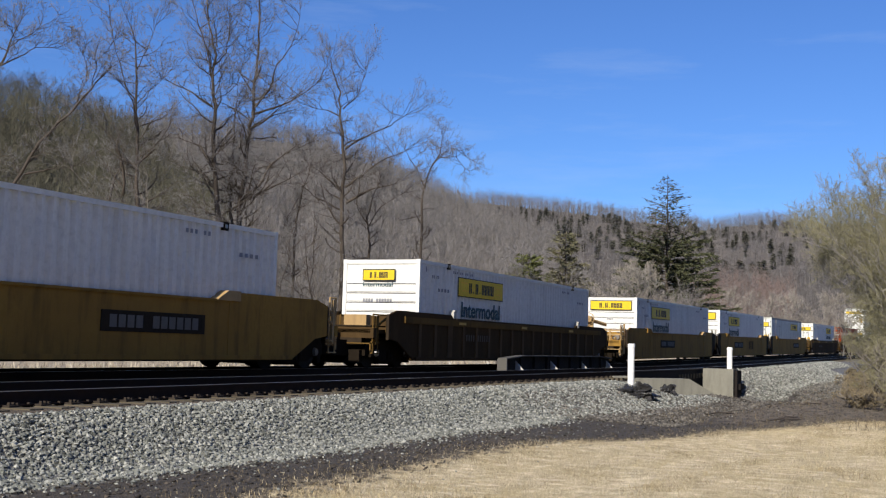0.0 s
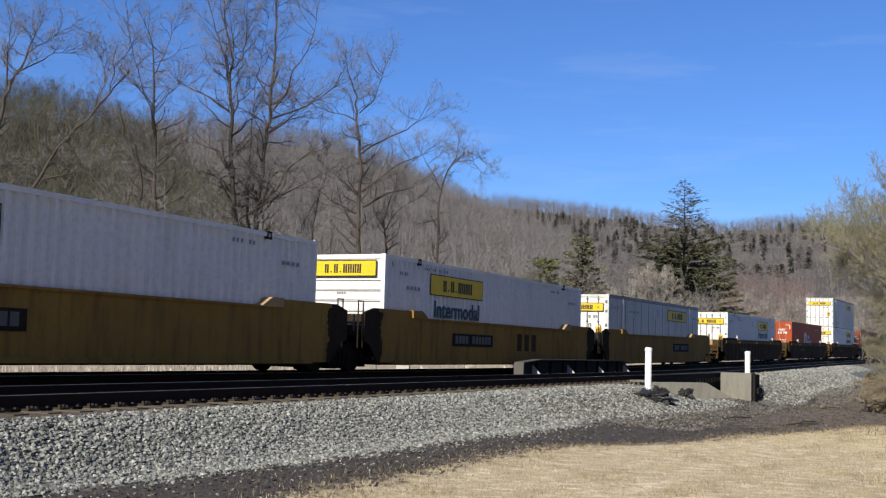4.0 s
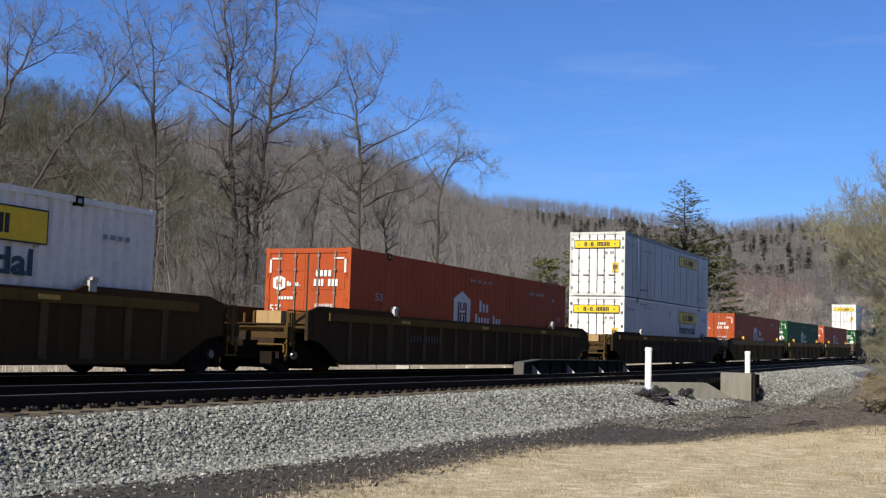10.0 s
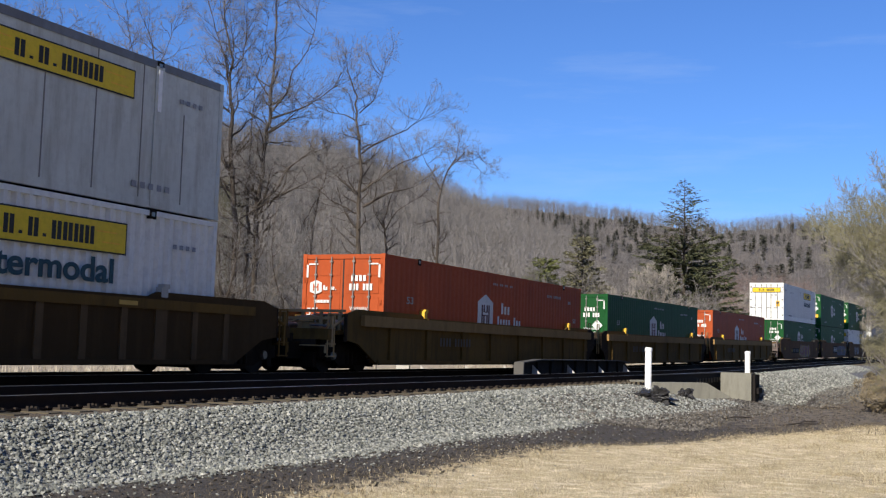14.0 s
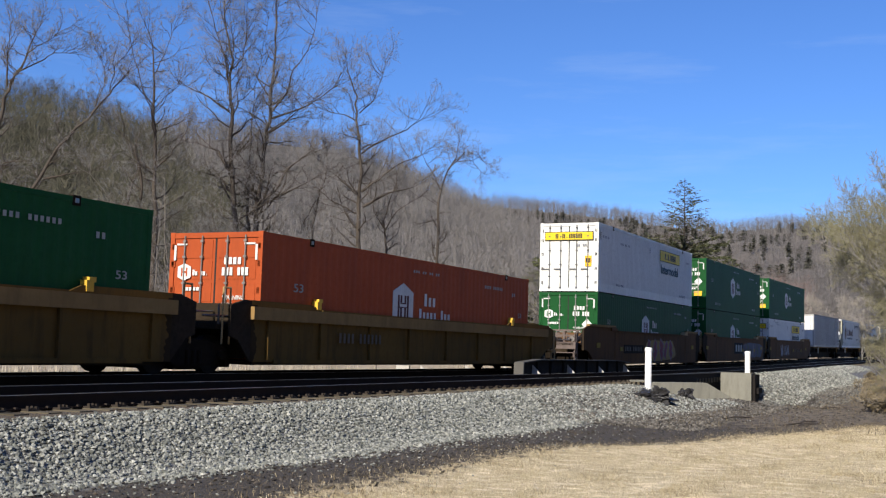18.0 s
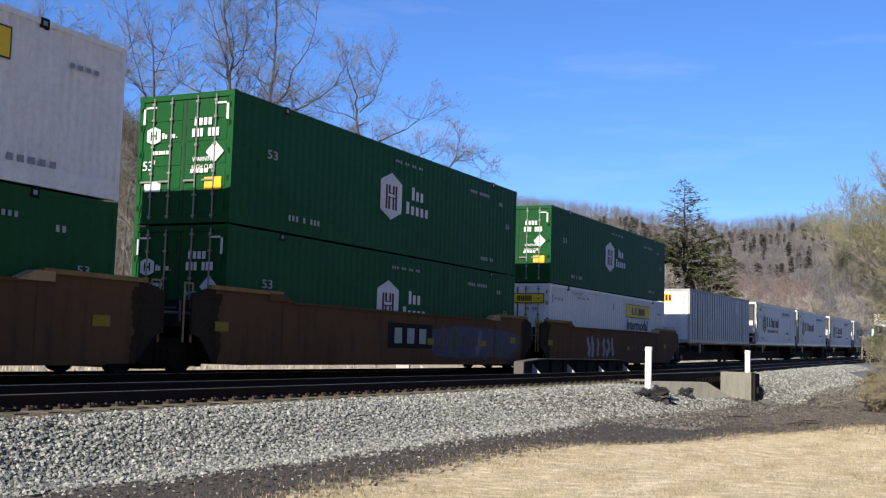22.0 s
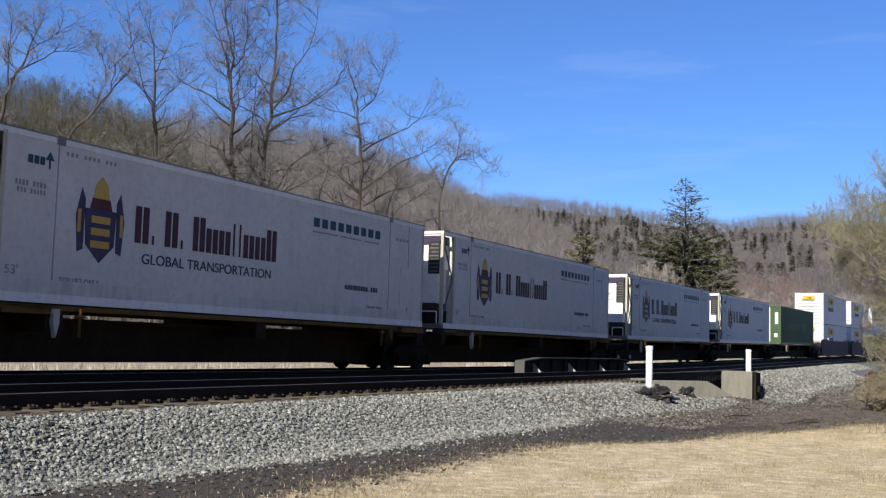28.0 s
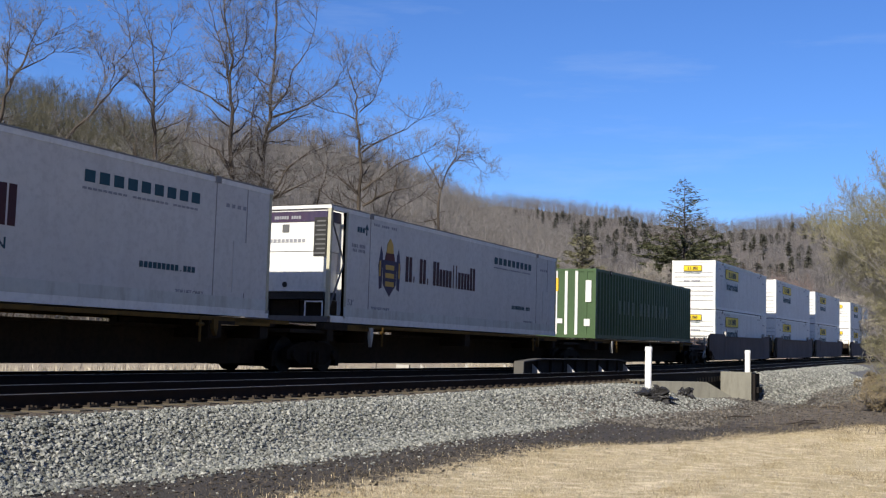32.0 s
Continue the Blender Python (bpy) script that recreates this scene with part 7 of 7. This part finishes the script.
        bars("number_mark", "NNNN 000000", 2.7, 0.24, M["dim_mark"], p, ((10.4 if rear == "end" else 4.15) - HX, y - 0.004, 0.8))
    if style == "olive":
        bars("number_mark", "NNNN 000000", 2.2, 0.24, M["faint_mark"], p, (3.0 - HX, -1.53, 0.7), gap=0.5)
    if style == "dark":
        bars("number_mark", "NNNN 000000", 2.0, 0.2, M["faint_mark"], p, (3.0 - HX, -1.49, 0.78), gap=0.55)
        for a in (-5.6, -0.2, 5.0):
            boxes("reflector", [(a, a + 0.5, -1.512, -1.498, 1.28, 1.36)], M["crest_gold"], p)
    if style == "brown":
        for a in (-8.6, 7.4):
            boxes("reflector", [(a, a + 0.45, y - 0.004, y + 0.01, 0.85, 1.05)], M["dull_reflector"], p)
        l = 9.95 if mark_far else 3.35
        if not mark_far:
            boxes("number_panel", [(l - 0.12 - HX, l + 2.95 - HX, y - 0.001, y + 0.012, 0.62, 1.0)], M["deck"], p, "black panel with pale number bars")
        bars("number_mark", "NNNN 000000", 2.7, 0.2, M["faint_mark" if mark_far else "dim_mark"], p, (l - HX, y - 0.001, 0.72), gap=0.55)
        for a in (l - 0.65, l + 3.1):
            boxes("reflector", [(a - HX, a + 0.4 - HX, y - 0.001, y + 0.012, 0.72, 0.9)], M["dull_reflector"], p)
    return p


def wavy(cx, cz, rx, rz, rg, n=22, rough=0.16):
    ph = [rg.uniform(0, 6.28) for _ in range(3)]
    out = []
    for i in range(n):
        a = 6.2832 * i / n
        q = 1 + rough * (math.sin(2 * a + ph[0]) + 0.7 * math.sin(5 * a + ph[1]) + 0.5 * math.sin(7 * a + ph[2]))
        c, d = math.cos(a), math.sin(a)
        out.append((cx + rx * q * math.copysign(abs(c) ** 0.6, c), cz + rz * q * math.copysign(abs(d) ** 0.6, d)))
    return out


def stroke(pts, w, y0, y1):
    """A fat bent stroke through points in x and z, cut square at its ends."""
    geos = []
    for (ax, az), (bx_, bz) in zip(pts, pts[1:]):
        dx, dz = bx_ - ax, bz - az
        n = math.hypot(dx, dz)
        ux, uz = dx / n, dz / n
        ax, az, bx_, bz = ax - ux * w * 0.5, az - uz * w * 0.5, bx_ + ux * w * 0.5, bz + uz * w * 0.5
        geos.append(slab_geo([(ax + uz * w, az - ux * w), (bx_ + uz * w * 0.7, bz - ux * w * 0.7), (bx_ - uz * w * 0.7, bz + ux * w * 0.7), (ax - uz * w, az + ux * w)], y0 - 0.0002 * len(geos), y1))
    return geos


def mural(parent, l0, l1, z0, z1, ground_m, fills, rim, seed, count):
    """Painted scrawl on a car's side: a soft cloud with fat bent strokes over it, each with a pale rim."""
    rg = random.Random(seed)
    y, mid, h = -1.452, (l0 + l1) / 2 - HX, z1 - z0
    if ground_m:
        slab("painted_scrawl", wavy(mid, (z0 + z1) / 2, (l1 - l0) * 0.48, h * 0.44, rg, 40, 0.07), y - 0.004, y + 0.01, ground_m, parent, "faded spray painted cloud")
    step = (l1 - l0) * 0.86 / count
    for i in range(count):
        x = l0 + (l1 - l0) * 0.07 + (i + 0.5) * step - HX
        zig = [(x + step * rg.uniform(-0.34, 0.34) * (1 if k % 2 else -1), z0 + h * (0.27 + 0.5 * k / 3) + rg.uniform(-0.03, 0.03)) for k in range(4)]
        wide = step * rg.uniform(0.17, 0.23)
        for w, off, m in ((wide * 1.5, 0.005, rim), (wide, 0.008, fills[i % len(fills)])):
            geo = stroke(zig, w, y - off, y + 0.008)
            tagged(part("painted_scrawl", raw("painted_scrawl", *merged(geo), m), parent, "faded spray painted scrawl"), kind="stuff")


def spine_car(front_gap, rear_gap, first, last, split=False):
    """Low centre sill car; the gaps run from its box to the middle of the next joint."""
    p = thing("spine_car", "black spine car with ochre edge beams", "rail car", "spine cars")
    a, b = -HX - front_gap, HX + rear_gap
    boxes("centre_sill", [(a + 0.2, b - 0.2, -0.42, 0.42, 0.15, 0.95)], M["deck"], p, edge=0.03)
    boxes("sill_flange", [(a + 0.2, b - 0.2, -0.62, 0.62, 0.9, 0.96)], M["deck"], p)
    for x0, x1 in ((-HX - 0.2, -HX + 2.4), (HX - 2.2, HX + 0.2)):
        for sg in (-1, 1):
            y0, y1 = sorted((sg * 1.1, sg * 1.34))
            boxes("edge_beam", [(x0, x1, y0, y1, 1.0, 1.16)], M["deck"], p, edge=0.015)
            boxes("edge_plate", [(x1 - 1.5, x1 - 0.2, y0 - 0.005 if sg < 0 else y1, y0 if sg < 0 else y1 + 0.005, 1.0, 1.14)], M["well_olive"], p, "ochre edge plate")
        for x in (x0 + 0.2, x1 - 0.5):
            boxes("cross_beam", [(x, x + 0.3, -1.3, 1.3, 0.72, 1.0)], M["deck"], p, edge=0.02)
    for x in (-HX + 1.95, 0.0, HX - 2.15):
        boxes("cross_beam", [(x, x + 0.35, -1.3, 1.3, 0.7, 1.1)], M["deck"], p, edge=0.02)
    slab("support_bracket", [(-HX + 1.98, 1.1), (-HX + 1.98, 0.85), (-HX + 2.05, 0.6), (-HX + 2.12, 0.85), (-HX + 2.12, 1.1)], -1.4, -1.31, M["girder_pale"], p, "pale support bracket", edge=0.01)
    slab("support_bracket", [(HX - 2.1, 1.1), (HX - 2.1, 0.9), (HX - 2.0, 0.75), (HX - 1.95, 0.9), (HX - 1.95, 1.1)], -1.4, -1.31, M["well_olive"], p, edge=0.01)
    for l in (2.6, 13.6):
        tubes("hand_brake_lever", [((l - HX, -1.4, 0.62), (l - HX, -1.4, 1.12), 0.03), ((l - HX - 0.1, -1.4, 0.98), (l - HX + 0.1, -1.4, 0.98), 0.04)], M["well_olive"], p, "ochre twist lock lever", k=6)
    truck(p, b - 1.7 if split else b, False)
    for sg in (-1, 1):
        y0, y1 = sorted((sg * 1.26, sg * 1.345))
        boxes("edge_rail", [(a + 1.5, b - 1.5, y0, y1, 1.07, 1.15)], M["well_olive"], p, "ochre edge rail", edge=0.01)
    boxes("joint_plate", [(b - 1.3, b + 0.3, -1.25, 1.25, 0.9, 0.98)], M["deck"], p)
    if first:
        truck(p, a + (1.7 if not last and front_gap < 1.8 else 0), True)
        boxes("end_platform", [(a - 1.2, a + 1.0, -1.25, 1.25, 0.9, 1.0)], M["deck"], p)
        boxes("coupler", [(a - 1.9, a - 1.0, -0.12, 0.12, 0.72, 0.9)], M["casting"], p, edge=0.03)
        brake_wheel(p, a - 1.0, 0.6, 1.75)
        tubes("hand_rail", [((a - 0.9, -1.2, 0.9), (a - 0.9, -1.2, 1.9), 0.022), ((a - 0.9, -0.3, 0.9), (a - 0.9, -0.3, 1.9), 0.022), ((a - 0.9, -1.2, 1.9), (a - 0.9, -0.3, 1.9), 0.022)], M["rod"], p, k=6)
    if last:
        boxes("coupler", [(b + 1.0, b + 1.7, -0.12, 0.12, 0.72, 0.9)], M["casting"], p, edge=0.03)
    return p


# ---- the train: place of each load along it, back from the head ----
LOADS = (5.8, 29.51, 53.33, 72.91, 92.70, 116.51, 140.18, 164.05, 187.55, 207.22, 227.08, 251.06, 270.62, 290.25, 311.66, 330.19, 347.60, 366.46, 385.14, 406.01, 428.17, 448.26, 467.62, 492.29)
CARS = [("yellow", "joint", "end"), ("dark", "end", "end"), ("yellow", "end", "joint"), ("yellow", "joint", "joint"), ("yellow", "joint", "end"), ("dark", "end", "end"), ("dark", "end", "end"), ("dark", "end", "end"),
        ("olive", "end", "joint"), ("olive", "joint", "joint"), ("olive", "joint", "end"), ("brown", "end", "joint"), ("brown", "joint", "joint"), ("brown", "joint", "end"), None, None, None, None, None, None,
        ("grey", "end", "joint"), ("grey", "joint", "joint"), ("grey", "joint", "joint"), ("grey", "joint", "end")]
STACKS = [("wn",), ("ws",), ("wn",), ("wn",), ("pd",), ("wd",), ("red",), ("wd", "pd"), ("red",), ("green",), ("red",), ("green", "sd"), ("green", "green"), ("wd", "green"),
          ("post",), ("reefer",), ("plain_reefer",), ("reefer",), ("plain_reefer",), ("moss",), ("ws", "ws"), ("ws", "ws"), ("ws", "ws"), ("ws", "ws")]
MAKERS = {"wn": lambda: white_box("nose", "corrugated"), "ws": lambda: white_box("nose", "corrugated", True), "wd": lambda: white_box("door", "corrugated"), "pd": lambda: white_box("door", "plate"), "sd": lambda: white_box("door", "smooth"),
          "red": lambda: colour_box("red"), "green": lambda: colour_box("green"), "post": post_box, "moss": ribbed_green, "reefer": lambda: reefer(True), "plain_reefer": lambda: reefer(False)}
made, moving = {}, []


def once(key, maker):
    if key not in made:
        made[key] = maker()
        return made[key]
    return copy_thing(made[key], Matrix.Identity(4))


spine_mid = [329.0, 346.25, 365.0, 384.9, 403.65]
for i, near_end in enumerate(LOADS):
    mid = near_end + HX
    if CARS[i]:
        key = CARS[i] + ((i,) if CARS[i][0] == "brown" or i == 3 else ())
        car = once(key, lambda: well_car(*CARS[i], i > 11))
        if i == 11:
            mural(car, 6.6, 12.0, 0.18, 1.36, M["spray_yellow"], (M["spray_pink"],), M["spray_lilac"], 3, 5)
        if i == 12:
            mural(car, 9.4, 16.1, 0.25, 1.39, M["spray_blue"], (M["spray_dusk"], M["spray_green"], M["spray_blue"], M["spray_lilac"]), M["spray_slate"], 8, 7)
            flat("name_plate", 6.95 - HX, 9.6 - HX, 0.6, 1.28, -1.453, M["flat_black"], car, "black plate with pale bars")
            bars("name_mark", "NHN", 2.2, 0.42, M["faded_mark"], car, (7.15 - HX, -1.462, 0.73), gap=0.42)
        if i == 13:
            mural(car, 3.4, 7.9, 0.2, 1.42, None, (M["spray_white"],), M["spray_dusk"], 11, 6)
        if i == 3:
            bars("name_mark", "NHN", 2.0, 0.58, M["well_dark"], car, (9.0 - HX, -1.456, 0.62), gap=0.4)
        base = 0.25
    else:
        front = (near_end - spine_mid[i - 15]) if i > 14 else 1.9
        rear = (spine_mid[i - 14] - near_end - CL) if i < 19 else 1.9
        car = spine_car(front, rear, i in (14, 17), i in (16, 19), i == 16)
        base = 1.19
    moving.append((car, mid, 0.0))
    for lvl, kind in enumerate(STACKS[i]):
        box_ = once(kind, MAKERS[kind])
        moving.append((box_, mid, base + lvl * (CH + 0.03)))
for ob, mid, z in moving:
    ob.matrix_basis = pose(mid, line_y(TRAIN_Y, mid), RAIL_Z + float(line_z(mid)) + z)


def gone(t):
    """How far the train has run after t seconds."""
    return 11.68 * t - 0.01187 * t * t


def motions():
    for ob, mid, z in moving:
        rows = []
        for k in range(17):
            t = 2.0 * k
            s = mid - gone(t)
            rise = float(line_z(s + 1) - line_z(s - 1)) / 2
            rows.append((t, pose(s - z * rise, line_y(TRAIN_Y, s), RAIL_Z + float(line_z(s)) + z, 0, -math.degrees(math.atan(rise)), math.degrees(math.atan(2 * BEND * s)))))
        walk(ob, rows)


motions()
